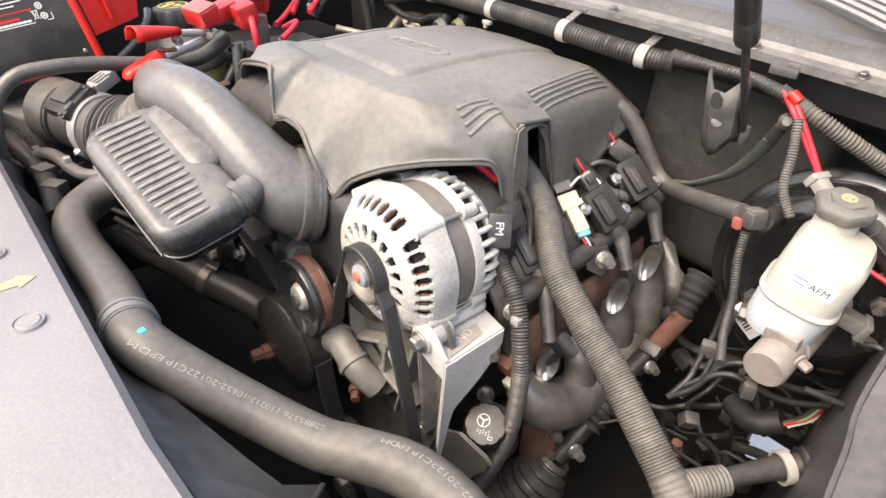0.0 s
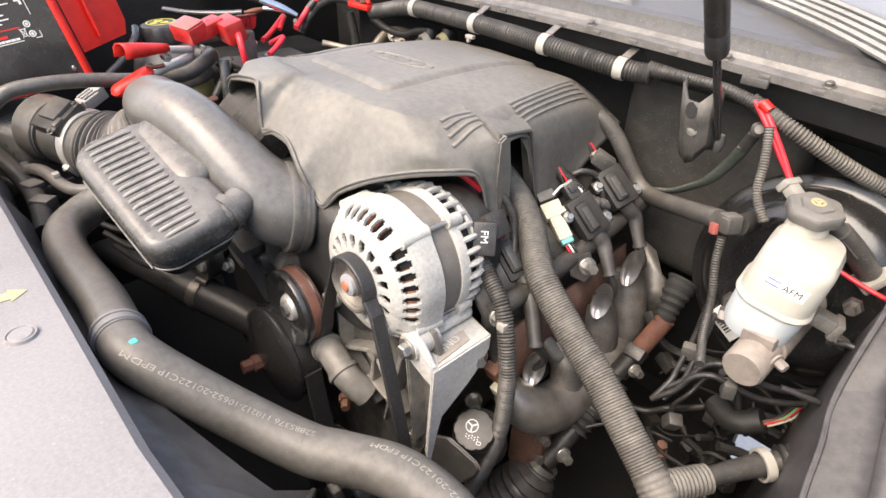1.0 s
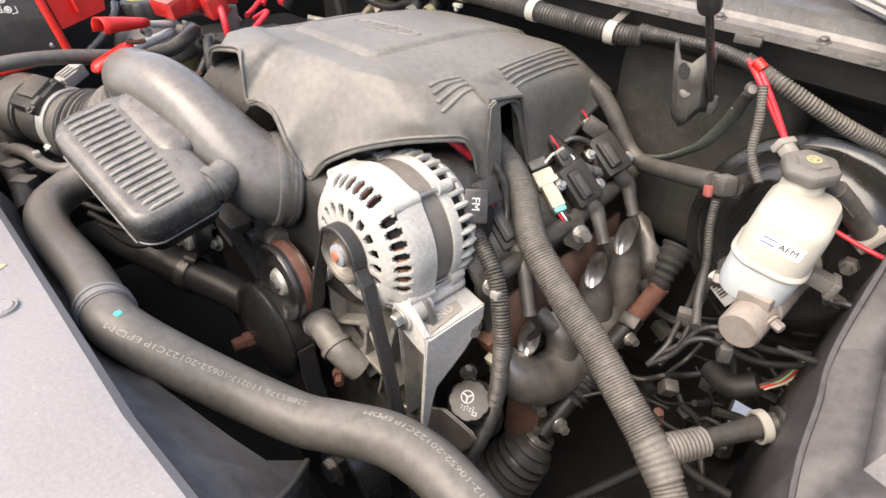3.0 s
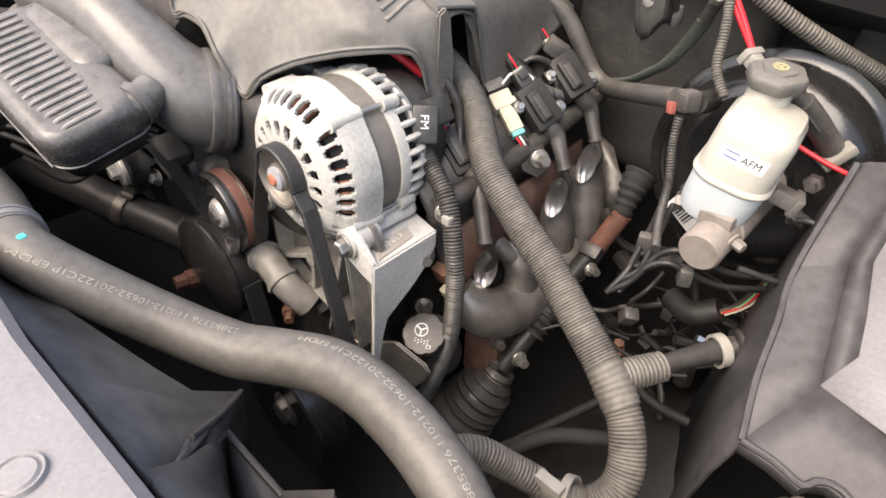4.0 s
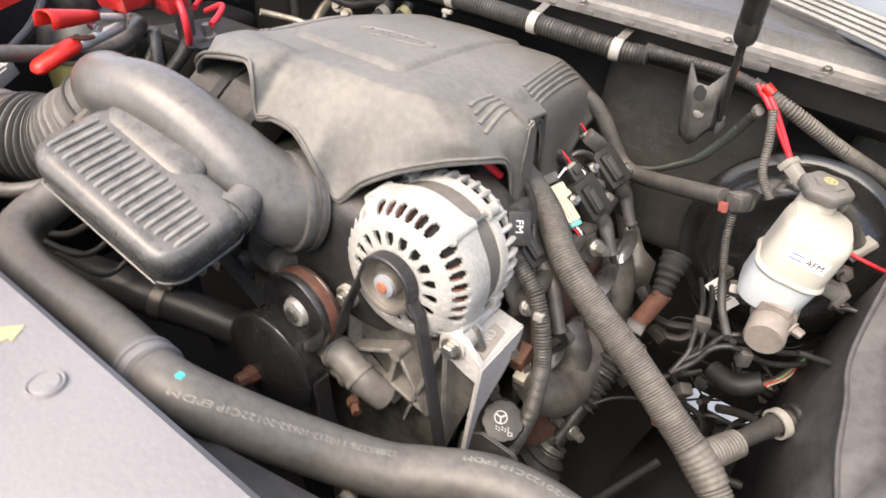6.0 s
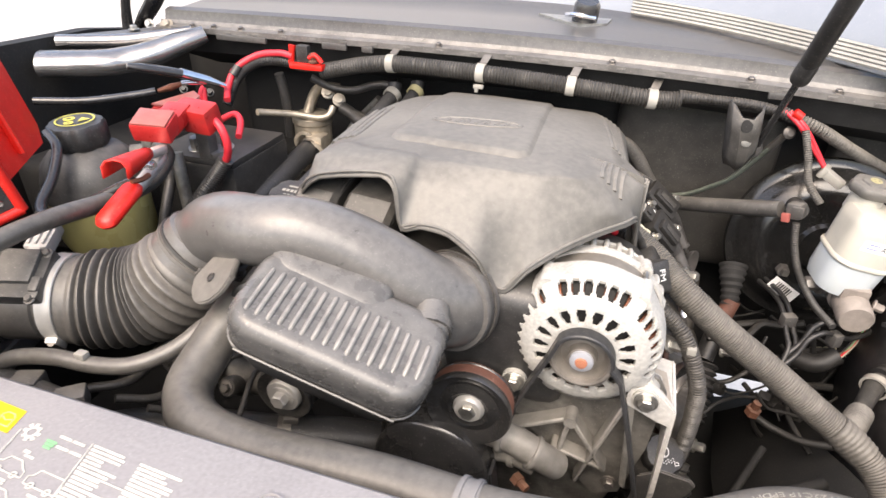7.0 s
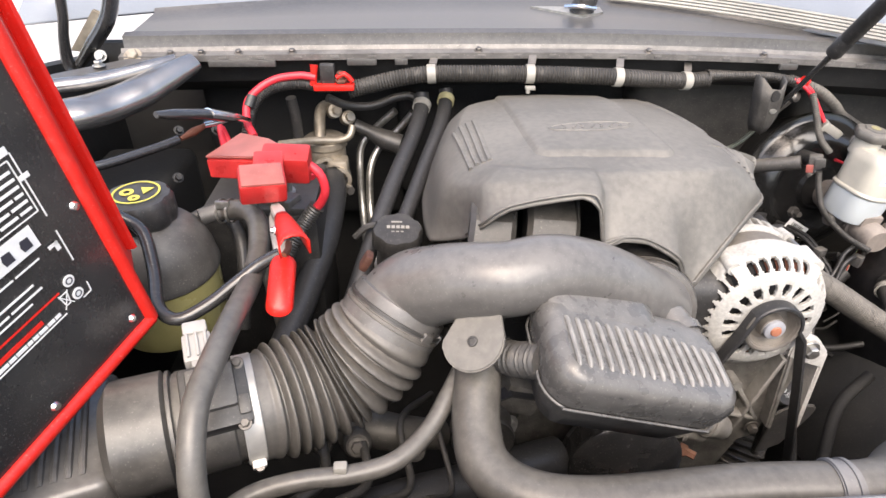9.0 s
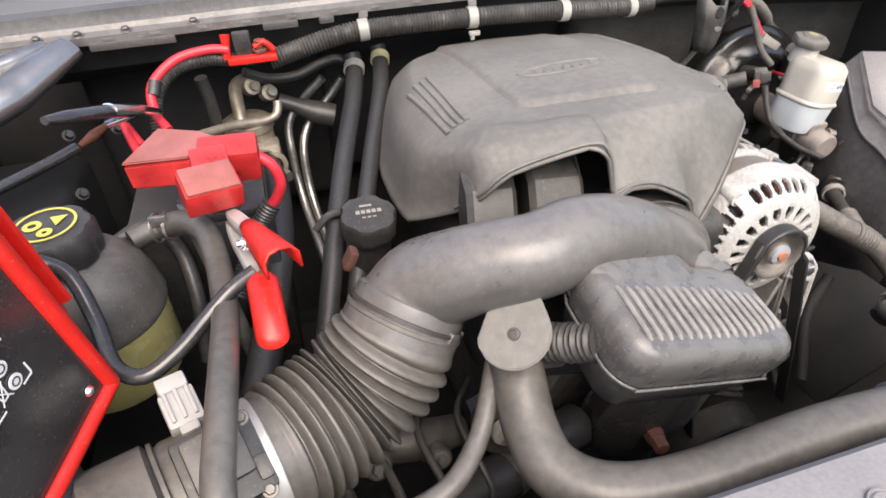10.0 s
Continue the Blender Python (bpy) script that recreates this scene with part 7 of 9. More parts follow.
stack(bm, RC, MR, [(0.0355, 0.0400, 0.025, -0.002, 0.006), (0.0375, 0.0420, 0.026, 0.0, 0.006), (0.0380, 0.0425, 0.026, 0.002, 0.006), (0.0372, 0.0415, 0.026, 0.0045, 0.006), (0.0352, 0.0398, 0.025, 0.006, 0.006), (0.0350, 0.0395, 0.024, 0.024, 0.007), (0.0345, 0.039, 0.023, 0.046, 0.009), (0.0335, 0.038, 0.022, 0.055, 0.010), (0.029, 0.034, 0.020, 0.0625, 0.013), (0.016, 0.022, 0.014, 0.0650, 0.020)])
bmesh.ops.recalc_face_normals(bm, faces=bm.faces)
tank_skin = BVHTree.FromBMesh(bm)
part("upper_tank", bm, TANKW, mc, "yellowed milky upper half")
capc = V(-0.002, 0.614, 1.286)
capn = V(0.08, -0.12, 0.98).normalized()
bm = bmesh.new()
lathe(bm, capc, capn, [(0.0205, -0.016), (0.0195, 0.0), (0.0185, 0.012)], 28)
part("neck", bm, TANKW, mc)
bm = bmesh.new()
lathe(bm, capc + capn * 0.004, capn, [(0.0185, 0.006), (0.0250, 0.007), (0.0270, 0.010), (0.0270, 0.0175), (0.0250, 0.020), (0.016, 0.0215), (0.015, 0.0235), (0, 0.024)], 48, wob=lambda k: 0.945 + 0.055 * math.cos(2 * math.pi * k / 8))
res_cap = part("cap", bm, COVER, mc)
bm = bmesh.new()
lathe(bm, capc + capn * 0.0282, capn, [(0.0045, 0), (0.007, 0), (0.007, 0.0006), (0.0045, 0.0006)], 24)
u, v, w = axes_of(capn)
for a in (0, 120, 240):
    d2 = u * math.cos(radians(a)) + v * math.sin(radians(a))
    strip(bm, capc + capn * 0.0282, capc + capn * 0.0282 + d2 * 0.004, w, 0.003, 0.0006)
part("cap_print", bm, FADED, res_cap, smooth=False)
# label wrapped on the front of the tank
lx = V(0.90, 0.36, -0.26).normalized()
ln = V(0.34, -0.88, 0.28)
ln = (ln - lx * ln.dot(lx)).normalized()
ly = ln.cross(lx)
LC = V(0.0128, 0.5505, 1.2478)


def on_tank(a, b, off):
    p = LC + lx * a + ly * b
    hit = tank_skin.ray_cast(p + ln * 0.05, -ln)
    return (hit[0] if hit[0] is not None else p) + ln * off


def wrapped(name, cells, off, mat, label=""):
    b2 = bmesh.new()
    for a0, b0, a1, b1 in cells:
        sheet(b2, [[on_tank(a0 + (a1 - a0) * i / 10, b0 + (b1 - b0) * j / 3, off) for j in range(4)] for i in range(11)])
    return part(name, b2, mat, lab_parent[0], label)


lab_parent = [mc]
lab = wrapped("label", [(-0.021, -0.0068, 0.021, 0.0068)], 0.0006, WHITE, "white label")
lab_parent[0] = lab
for k in (-1, 1):
    wrapped("label_bar", [(-0.017, k * 0.0026 - 0.0006, -0.004, k * 0.0026 + 0.0006)], 0.0012, BLUE)
vs, fc = line_text("AFM", 0.0095)
b2 = bmesh.new()
vv = [b2.verts.new(on_tank(v.x - 0.0015, v.y - 0.0034, 0.0012)) for v in vs]
for f in fc:
    b2.faces.new([vv[i] for i in f])
part("label_letters", b2, INKD, lab, smooth=False)
bm = bmesh.new()
box(bm, (0.048, 0.598, 1.204), (0.026, 0.018, 0.016), turn_to(V(0.9, 0.3, -0.3), V(0, 0, 1)), 0.003)
box(bm, (0.058, 0.601, 1.200), (0.008, 0.024, 0.020), turn_to(V(0.9, 0.3, -0.3), V(0, 0, 1)), 0.002)
part("level_plug", bm, ALUD, mc)

cn = empty("sensor_plug", (0.04, 0.72, 1.2), "dark grey round connector with pale lock and red cables", "connector")
bm = bmesh.new()
tube(bm, [(0.018, 0.655, 1.272), (0.036, 0.672, 1.250), (0.056, 0.690, 1.222)], 0.0125, 16)
tube(bm, [(0.010, 0.650, 1.280), (0.020, 0.657, 1.270)], 0.0095, 12)
part("barrel", bm, MATT, cn)
bm = bmesh.new()
tube(bm, [(0.024, 0.648, 1.268), (0.040, 0.663, 1.248)], 0.0042, 8, flat=0.5)
part("rib", bm, MATT, cn)
bm = bmesh.new()
box(bm, (0.057, 0.690, 1.221), (0.010, 0.034, 0.034), turn_to(V(0.038, 0.035, -0.050), V(0, 0, 1)), 0.003)
part("lock", bm, GREYC, cn)
for k in range(2):
    bm = bmesh.new()
    tube(bm, [(0.058, 0.692, 1.219), (0.074, 0.708, 1.205), (0.11, 0.735, 1.175)] if k else [(0.000, 0.668, 1.236), (0.027, 0.668, 1.226), (0.055, 0.669, 1.218), (0.081, 0.672, 1.212), (0.115, 0.69, 1.200)], 0.0052 if k else 0.0026, 10)
    part("cable", bm, REDW, cn)

vp = empty("vacuum_pipe", (-0.2, 0.7, 1.18), "grey plastic vacuum pipe bent towards the brake booster", "pipe")
bm = bmesh.new()
tube(bm, [(-0.345, 0.695, 1.285), (-0.318, 0.706, 1.290), (-0.292, 0.718, 1.268), (-0.265, 0.727, 1.226), (-0.245, 0.729, 1.202), (-0.215, 0.720, 1.198), (-0.150, 0.672, 1.224), (-0.090, 0.628, 1.250)], 0.0115, 16)
part("pipe_run", bm, MATT, vp)
bm = bmesh.new()
box(bm, (-0.074, 0.617, 1.256), (0.020, 0.020, 0.022), turn_to(V(0.8, -0.55, 0.2), V(0, 0, 1)), 0.004)
box(bm, (-0.074, 0.606, 1.258), (0.015, 0.005, 0.015), turn_to(V(0.8, -0.55, 0.2), V(0, 0, 1)), 0.002)
part("quick_connector", bm, MATT, vp)
bm = bmesh.new()
box(bm, (-0.086, 0.609, 1.247), (0.010, 0.006, 0.012), turn_to(V(0.8, -0.55, 0.2), V(0, 0, 1)), 0.001)
part("lock_tab", bm, REDT, vp)
bm = bmesh.new()
tube(bm, [(-0.073, 0.603, 1.244), (-0.068, 0.594, 1.215), (-0.056, 0.580, 1.182), (-0.040, 0.54, 1.162), (-0.022, 0.502, 1.155)], 0.0045, 10, ridge=0.0012, pitch=0.003)
part("sensor_lead", bm, HARN, vp)

# brake lines
bl2 = empty("brake_lines", (0.03, 0.55, 1.08), "black steel brake lines clipped together below the master cylinder", "brake lines")
for off in (V(0, 0, 0), V(0.004, 0.012, 0.012)):
    bm = bmesh.new()
    tube(bm, [V(-0.060, 0.505, 1.072) + off, V(-0.042, 0.517, 1.092) + off, V(-0.032, 0.526, 1.1135) + off, V(-0.0157, 0.533, 1.1233) + off, V(0.0006, 0.5425, 1.117) + off, V(0.027, 0.562, 1.103) + off, V(0.054, 0.587, 1.0986) + off, V(0.071, 0.61, 1.098) + off, V(0.09, 0.625, 1.13) + off], 0.0036, 10)
    part("line", bm, LINE, bl2)
for q in ([(0.046, 0.538, 1.150), (0.060, 0.545, 1.147), (0.080, 0.558, 1.140), (0.090, 0.57, 1.125), (0.092, 0.60, 1.105)], [(0.066, 0.60, 1.185), (0.080, 0.598, 1.19), (0.095, 0.60, 1.17), (0.10, 0.61, 1.13)], [(-0.060, 0.505, 1.072), (-0.052, 0.524, 1.095), (-0.054, 0.540, 1.104), (-0.059, 0.576, 1.122), (-0.0675, 0.607, 1.126), (-0.08, 0.65, 1.12)], [(-0.050, 0.512, 1.075), (-0.042, 0.532, 1.096), (-0.044, 0.548, 1.104), (-0.050, 0.584, 1.122), (-0.058, 0.615, 1.126), (-0.07, 0.66, 1.12)]):
    bm = bmesh.new()
    tube(bm, q, 0.0034, 10)
    part("line", bm, LINE, bl2)
bm = bmesh.new()
box(bm, (0.002, 0.541, 1.112), (0.014, 0.016, 0.020), Matrix.Rotation(radians(30), 3, "Z"), 0.003)
part("clip", bm, MATT, bl2)
bm = bmesh.new()
box(bm, (-0.053, 0.5593, 1.1165), (0.019, 0.014, 0.018), Matrix.Rotation(radians(20), 3, "Z"), 0.003)
part("clip", bm, MATT, bl2)

# tangle of wires and connectors low by the booster
random.seed(11)
for i in range(30):
    e = empty("wire_bundle", (0.0, 0.62, 1.0), "dark taped wires and connectors below the brake lines", "wires", "tangled wires below the booster")
    x0, y0, z0 = random.uniform(-0.08, 0.10), random.uniform(0.56, 0.72), random.uniform(0.93, 1.07)
    p = [V(x0, y0, z0)]
    d = V(random.uniform(-1, 1), random.uniform(-0.6, 0.6), random.uniform(-0.8, 0.5)).normalized()
    for k in range(4):
        p.append(p[-1] + d * 0.03)
        d = (d + V(random.uniform(-1, 1), random.uniform(-1, 1), random.uniform(-1, 1)) * 0.7).normalized()
    bm = bmesh.new()
    tube(bm, p, random.choice((0.0018, 0.0024, 0.003, 0.0042, 0.006)), 8)
    part("wire", bm, WIRE, e)
    if i % 2 == 0:
        bm = bmesh.new()
        box(bm, p[-1], (random.uniform(0.015, 0.035), 0.018, 0.016), turn_to(d, V(0.1, 0.2, 1)), 0.003)
        part("plug", bm, (WIRE, WIRE, STEELD, BLACK, WIRE)[i // 2 % 5], e)
cb = empty("coloured_wires", (0.05, 0.6, 1.05), "bundle of red, green and yellow wires leaving a dark sleeve", "wires")
for k, mt in enumerate((WIRE, BROWN, GREEN, REDW, PALE)):
    o2 = V(0.003 * k, 0.002 * k, 0.002 * (k % 2))
    bm = bmesh.new()
    tube(bm, [V(0.030, 0.585, 1.048) + o2, V(0.046, 0.601, 1.062) + o2, V(0.060, 0.610, 1.10) + o2, V(0.085, 0.625, 1.135) + o2], 0.0013, 6)
    part("wire", bm, mt, cb)
bm = bmesh.new()
tube(bm, [(-0.02, 0.60, 1.03), (0.010, 0.585, 1.035), (0.036, 0.592, 1.053)], 0.014, 14)
part("sleeve", bm, WIRE, cb)
yc = empty("pale_connector", (0.06, 0.69, 0.95), "pale ribbed electrical connector low by the fender", "connector")
bm = bmesh.new()
for k in range(4):
    box(bm, (0.052 + 0.011 * k, 0.695 + 0.004 * k, 0.965), (0.009, 0.03, 0.03), Matrix.Rotation(radians(20), 3, "Z"), 0.002)
part("shell", bm, PALE, yc)
sn = empty("pressure_sensor", (-0.052, 0.56, 0.93), "brownish metal sensor on a thin line", "sensor")
bm = bmesh.new()
lathe(bm, (-0.052, 0.561, 0.935), (0.1, -0.1, 1), [(0, 0), (0.011, 0), (0.011, 0.012), (0.007, 0.014), (0.007, 0.026), (0, 0.026)], 6)
part("body", bm, RUST, sn)
bm = bmesh.new()
tube(bm, [(-0.052, 0.561, 0.935), (-0.02, 0.55, 0.925), (0.02, 0.53, 0.93), (0.08, 0.52, 0.95)], 0.006, 10)
part("line", bm, WIRE, sn)
fr = empty("frame_rail", (0.0, 0.5, 0.72), "dark steel frame and inner wheel liner low in the bay", "frame rail")
# liner and pipe blackened to stand for the shade low in the bay
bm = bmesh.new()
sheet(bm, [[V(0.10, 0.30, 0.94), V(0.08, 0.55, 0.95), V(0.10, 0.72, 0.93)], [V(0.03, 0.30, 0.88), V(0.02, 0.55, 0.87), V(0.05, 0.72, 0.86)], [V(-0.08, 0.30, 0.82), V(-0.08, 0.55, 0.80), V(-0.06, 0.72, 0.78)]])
shell(part("liner", bm, DEEPSHADE, fr), 0.006)
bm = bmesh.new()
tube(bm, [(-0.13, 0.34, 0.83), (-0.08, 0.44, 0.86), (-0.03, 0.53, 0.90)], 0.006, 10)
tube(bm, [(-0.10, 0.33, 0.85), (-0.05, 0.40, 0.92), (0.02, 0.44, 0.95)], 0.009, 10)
part("pipe", bm, DEEPSHADE, fr)
tr = empty("lower_tube", (-0.08, 0.28, 0.95), "black corrugated tube leading under the radiator hose", "tube")
bm = bmesh.new()
tube(bm, [(-0.07, 0.255, 1.03), (-0.05, 0.285, 1.02), (-0.025, 0.305, 1.0), (0.0, 0.32, 0.985)], 0.014, 14, ridge=0.002, pitch=0.004)
part("conduit", bm, LOOM, tr)

# ---- strut, bracket, strap, wires at the cowl's driver end ----
st = empty("gas_strut", (-0.135, 0.675, 1.31), "black hood gas strut with thin rod", "gas strut")
dirn = (V(-0.127, 0.594, 1.432) - V(-0.134, 0.672, 1.322)).normalized()
bm = bmesh.new()
tube(bm, [V(-0.134, 0.672, 1.322), V(-0.127, 0.594, 1.432)], 0.0042, 12)
part("rod", bm, PAINT, st)
bm = bmesh.new()
j0 = V(-0.127, 0.594, 1.432)
lathe(bm, j0, dirn, [(0.0042, -0.002), (0.0105, 0.0), (0.0115, 0.004), (0.0115, 0.026), (0.0105, 0.028), (0.0105, 0.030), (0.0112, 0.032), (0.0112, 0.30), (0, 0.30)], 24)
part("cylinder", bm, BLACK, st)
bm = bmesh.new()
lathe(bm, (-0.134, 0.676, 1.316), (0, 0, 1), [(0, 0.012), (0.006, 0.010), (0.009, 0.0), (0.006, -0.010), (0, -0.012)], 16)
part("ball_end", bm, MATT, st)
sb = empty("strut_bracket", (-0.16, 0.67, 1.28), "dirty pressed-metal strut bracket with holes", "bracket")
bm = bmesh.new()
sheet(bm, [[V(-0.1828, 0.6690, 1.3820), V(-0.1779, 0.6535, 1.3800), V(-0.1664, 0.6455, 1.3660), V(-0.1533, 0.6445, 1.3650), V(-0.1451, 0.6515, 1.3760), V(-0.1418, 0.6690, 1.3800)],
           [V(-0.1795, 0.6690, 1.3450), V(-0.1729, 0.6535, 1.3450), V(-0.1631, 0.6465, 1.3400), V(-0.1508, 0.6455, 1.3400), V(-0.1418, 0.6525, 1.3420), V(-0.1385, 0.6690, 1.3450)],
           [V(-0.1746, 0.6690, 1.3050), V(-0.1672, 0.6575, 1.3060), V(-0.1582, 0.6525, 1.3040), V(-0.1483, 0.6525, 1.3060), V(-0.1410, 0.6565, 1.3180), V(-0.1369, 0.6690, 1.3200)],
           [V(-0.1697, 0.6690, 1.2920), V(-0.1623, 0.6615, 1.2930), V(-0.1565, 0.6575, 1.2890), V(-0.1500, 0.6575, 1.2940), V(-0.1418, 0.6615, 1.3100), V(-0.1369, 0.6690, 1.3100)]])
shell(part("channel", bm, DIRTY, sb, angle=25), 0.003)
# no opening is cut: a near-black disc paints the hole's darkness
bm = bmesh.new()
lathe(bm, (-0.1590, 0.6430, 1.3560), (0, -1, 0.05), [(0, 0.0012), (0.0066, 0.0012), (0.0072, 0.0)], 16, wob=lambda k: 1 + 0.35 * abs(math.sin(2 * math.pi * k / 16)))
part("hole", bm, SHADE, sb)
bm = bmesh.new()
lathe(bm, (-0.1541, 0.6465, 1.3320), (0, -1, 0.05), [(0, 0.003), (0.006, 0.002), (0.0075, -0.002)], 16)
part("rivet", bm, STEEL, sb)
gs = empty("ground_strap", (-0.17, 0.72, 1.22), "flat braided ground strap, greenish grey, with crimped ends", "ground strap")
bm = bmesh.new()
tube(bm, [(-0.110, 0.699, 1.313), (-0.124, 0.7095, 1.287), (-0.147, 0.718, 1.251), (-0.170, 0.727, 1.230), (-0.198, 0.735, 1.2096), (-0.236, 0.744, 1.195)], 0.0105, 12, flat=0.35)
part("braid", bm, BRAID, gs)
bm = bmesh.new()
tube(bm, [(-0.101, 0.689, 1.334), (-0.113, 0.7005, 1.309)], 0.0080, 12, flat=0.6)
lathe(bm, (-0.097, 0.685, 1.341), (0.3, -0.9, 0.3), [(0, 0.006), (0.005, 0.006), (0.009, 0.002), (0.009, 0.0), (0, 0)], 12)
part("crimp", bm, STEELD, gs)

hn = empty("cowl_harness", (-0.5, 0.68, 1.36), "long grey corrugated harness clipped along the cowl", "harness")
HP = [(-0.822, 0.690, 1.355), (-0.780, 0.690, 1.365), (-0.740, 0.689, 1.374), (-0.694, 0.688, 1.380), (-0.620, 0.684, 1.381), (-0.542, 0.681, 1.381), (-0.470, 0.680, 1.379), (-0.403, 0.679, 1.376), (-0.340, 0.684, 1.371), (-0.286, 0.692, 1.366), (-0.245, 0.698, 1.366)]
bm = bmesh.new()
tube(bm, HP, 0.0124, 18, ridge=0.0022, pitch=0.0046)
part("conduit", bm, HARN, hn)
bm = bmesh.new()
tube(bm, [(-0.250, 0.698, 1.372), (-0.205, 0.700, 1.372), (-0.150, 0.694, 1.372), (-0.106, 0.686, 1.366)], [0.010, 0.0068, 0.0068, 0.0075], 12, ridge=0.0012, pitch=0.004)
part("narrow_conduit", bm, HARN, hn)
bm = bmesh.new()
tube(bm, [(-0.115, 0.690, 1.368), (-0.065, 0.682, 1.352), (-0.005, 0.712, 1.318), (0.06, 0.765, 1.280), (0.14, 0.81, 1.24)], 0.0082, 12, ridge=0.0018, pitch=0.0042)
part("end_conduit", bm, LOOM, hn)
for i, x in enumerate((-0.694, -0.542, -0.403, -0.286)):
    k = min(range(len(HP)), key=lambda q: abs(HP[q][0] - x))
    t = (V(*HP[min(k + 1, len(HP) - 1)]) - V(*HP[max(k - 1, 0)])).normalized()
    bm = bmesh.new()
    lathe(bm, V(*HP[k]), t, [(0.0136, -0.0065), (0.0146, -0.0065), (0.0146, 0.0065), (0.0136, 0.0065), (0.0136, -0.0065)], 28)
    part("clip_band", bm, GREYC, hn, "pale metal clip band")
    bm = bmesh.new()
    slab(bm, [V(*HP[k]) + V(-0.004, 0.002, 0.0138), V(*HP[k]) + V(0.008, 0.002, 0.0138), V(*HP[k]) + V(0.012, 0.016, 0.0235), V(*HP[k]) + V(0.0, 0.016, 0.0235)], (0, 0, 0.0015))
    part("clip_foot", bm, STEELD, hn)
    if i == 1:
        bm = bmesh.new()
        box(bm, V(*HP[k]) + V(0.0, -0.012, -0.018), (0.016, 0.008, 0.006), None, 0.002)
        box(bm, V(*HP[k]) + V(-0.003, -0.012, -0.023), (0.006, 0.006, 0.008), None, 0.002)
        part("clip_tail", bm, GREYC, hn)
rl = empty("red_leads", (-0.08, 0.67, 1.3), "red wires with a grey lead leaving the cowl harness", "wires")
for k in range(2):
    bm = bmesh.new()
    tube(bm, [V(-0.110 + 0.006 * k, 0.684, 1.370), V(-0.090 + 0.006 * k, 0.672, 1.356), V(-0.066 + 0.004 * k, 0.670, 1.328), V(-0.044, 0.668, 1.303)], 0.0032, 10)
    part("red_wire", bm, REDW, rl)
bm = bmesh.new()
tube(bm, [(-0.100, 0.678, 1.372), (-0.090, 0.677, 1.366)], 0.0062, 12)
part("red_tape", bm, RED, rl)
bm = bmesh.new()
tube(bm, [(-0.082, 0.668, 1.352), (-0.072, 0.655, 1.320), (-0.064, 0.640, 1.288), (-0.045, 0.630, 1.265)], 0.0050, 10, ridge=0.001, pitch=0.003)
part("grey_lead", bm, LOOM, rl)
bm = bmesh.new()
box(bm, (-0.032, 0.660, 1.292), (0.032, 0.015, 0.013), turn_to(V(0.5, -0.2, -0.30), V(0, 0, 1)), 0.003)
box(bm, (-0.044, 0.666, 1.299), (0.008, 0.022, 0.016), turn_to(V(0.5, -0.2, -0.30), V(0, 0, 1)), 0.002)
part("plug", bm, GREYC, rl)
# pads left of x = -0.3 are blackened to stand for shade
fb = empty("firewall_insulation", (-0.25, 0.84, 1.2), "dusty dark moulded insulation on the firewall", "insulation")
for c, sz, r in (((-0.20, 0.83, 1.20), (0.26, 0.10, 0.30), 0.045), ((-0.50, 0.86, 1.22), (0.50, 0.06, 0.24), 0.03), ((0.18, 0.85, 1.26), (0.34, 0.06, 0.20), 0.02), ((-0.92, 0.87, 1.20), (0.36, 0.05, 0.30), 0.02)):
    bm = bmesh.new()
    box(bm, c, sz, None, r, 4)
    part("pad", bm, INSUL if c[0] > -0.3 else DEEPSHADE, fb)


# ---- passenger side: charger ----
ch = empty("battery_charger", (-1.08, 0.2, 1.2), "black and red portable battery charger with printed front panel", "battery charger")
CB = V(-0.980, 0.228, 1.281)
CU = -V(0.364, 0.911, 0.191).normalized()
CN = V(0.93, -0.36, -0.03).normalized()
CV = CN.cross(CU).normalized()
if CV.z < 0:
    CV = -CV


def cp(a, b, d=0.0):
    """A place on the charger's face: a along its lower edge, b up, d out of it."""
    return CB + CU * a + CV * b + CN * d


bm = bmesh.new()
slab(bm, [cp(0.004, 0.004), cp(0.30, 0.004), cp(0.30, 0.30), cp(0.004, 0.30)], CN * -0.02)
face = part("face_plate", bm, PAINT, ch, "black painted front panel")
bm = bmesh.new()
slab(bm, [cp(0.02, 0.02, -0.02), cp(0.28, 0.02, -0.02), cp(0.28, 0.28, -0.02), cp(0.02, 0.28, -0.02)], CN * -0.14)
part("case", bm, PAINT, ch)
for a, b in ((cp(0.0, 0.0), cp(0.31, 0.0)), (cp(0.0, 0.0), cp(0.0, 0.31))):
    bm = bmesh.new()
    tube(bm, [a, a.lerp(b, 0.5), b], 0.0062, 10)
    part("edge_trim", bm, RED, ch, "red rubber edge trim")
bm = bmesh.new()
side = CU * -1
slab(bm, [cp(0, 0.035, -0.004) + side * 0.004, cp(0, 0.035, -0.062) + side * 0.064, cp(0, 0.055, -0.070) + side * 0.070, cp(0, 0.31, -0.070) + side * 0.070, cp(0, 0.31, -0.004) + side * 0.004], (CN + side * -1).normalized() * -0.012)
bmesh.ops.bevel(bm, geom=bm.edges[:], offset=0.004, segments=2, affect="EDGES")
bumper = part("side_bumper", bm, RED, ch, "glossy red side bumper")
bm = bmesh.new()
tube(bm, [cp(0, 0.05, -0.030) + side * 0.036, cp(0, 0.31, -0.030) + side * 0.036], 0.006, 8, flat=0.6)
part("bumper_rib", bm, RED, bumper)
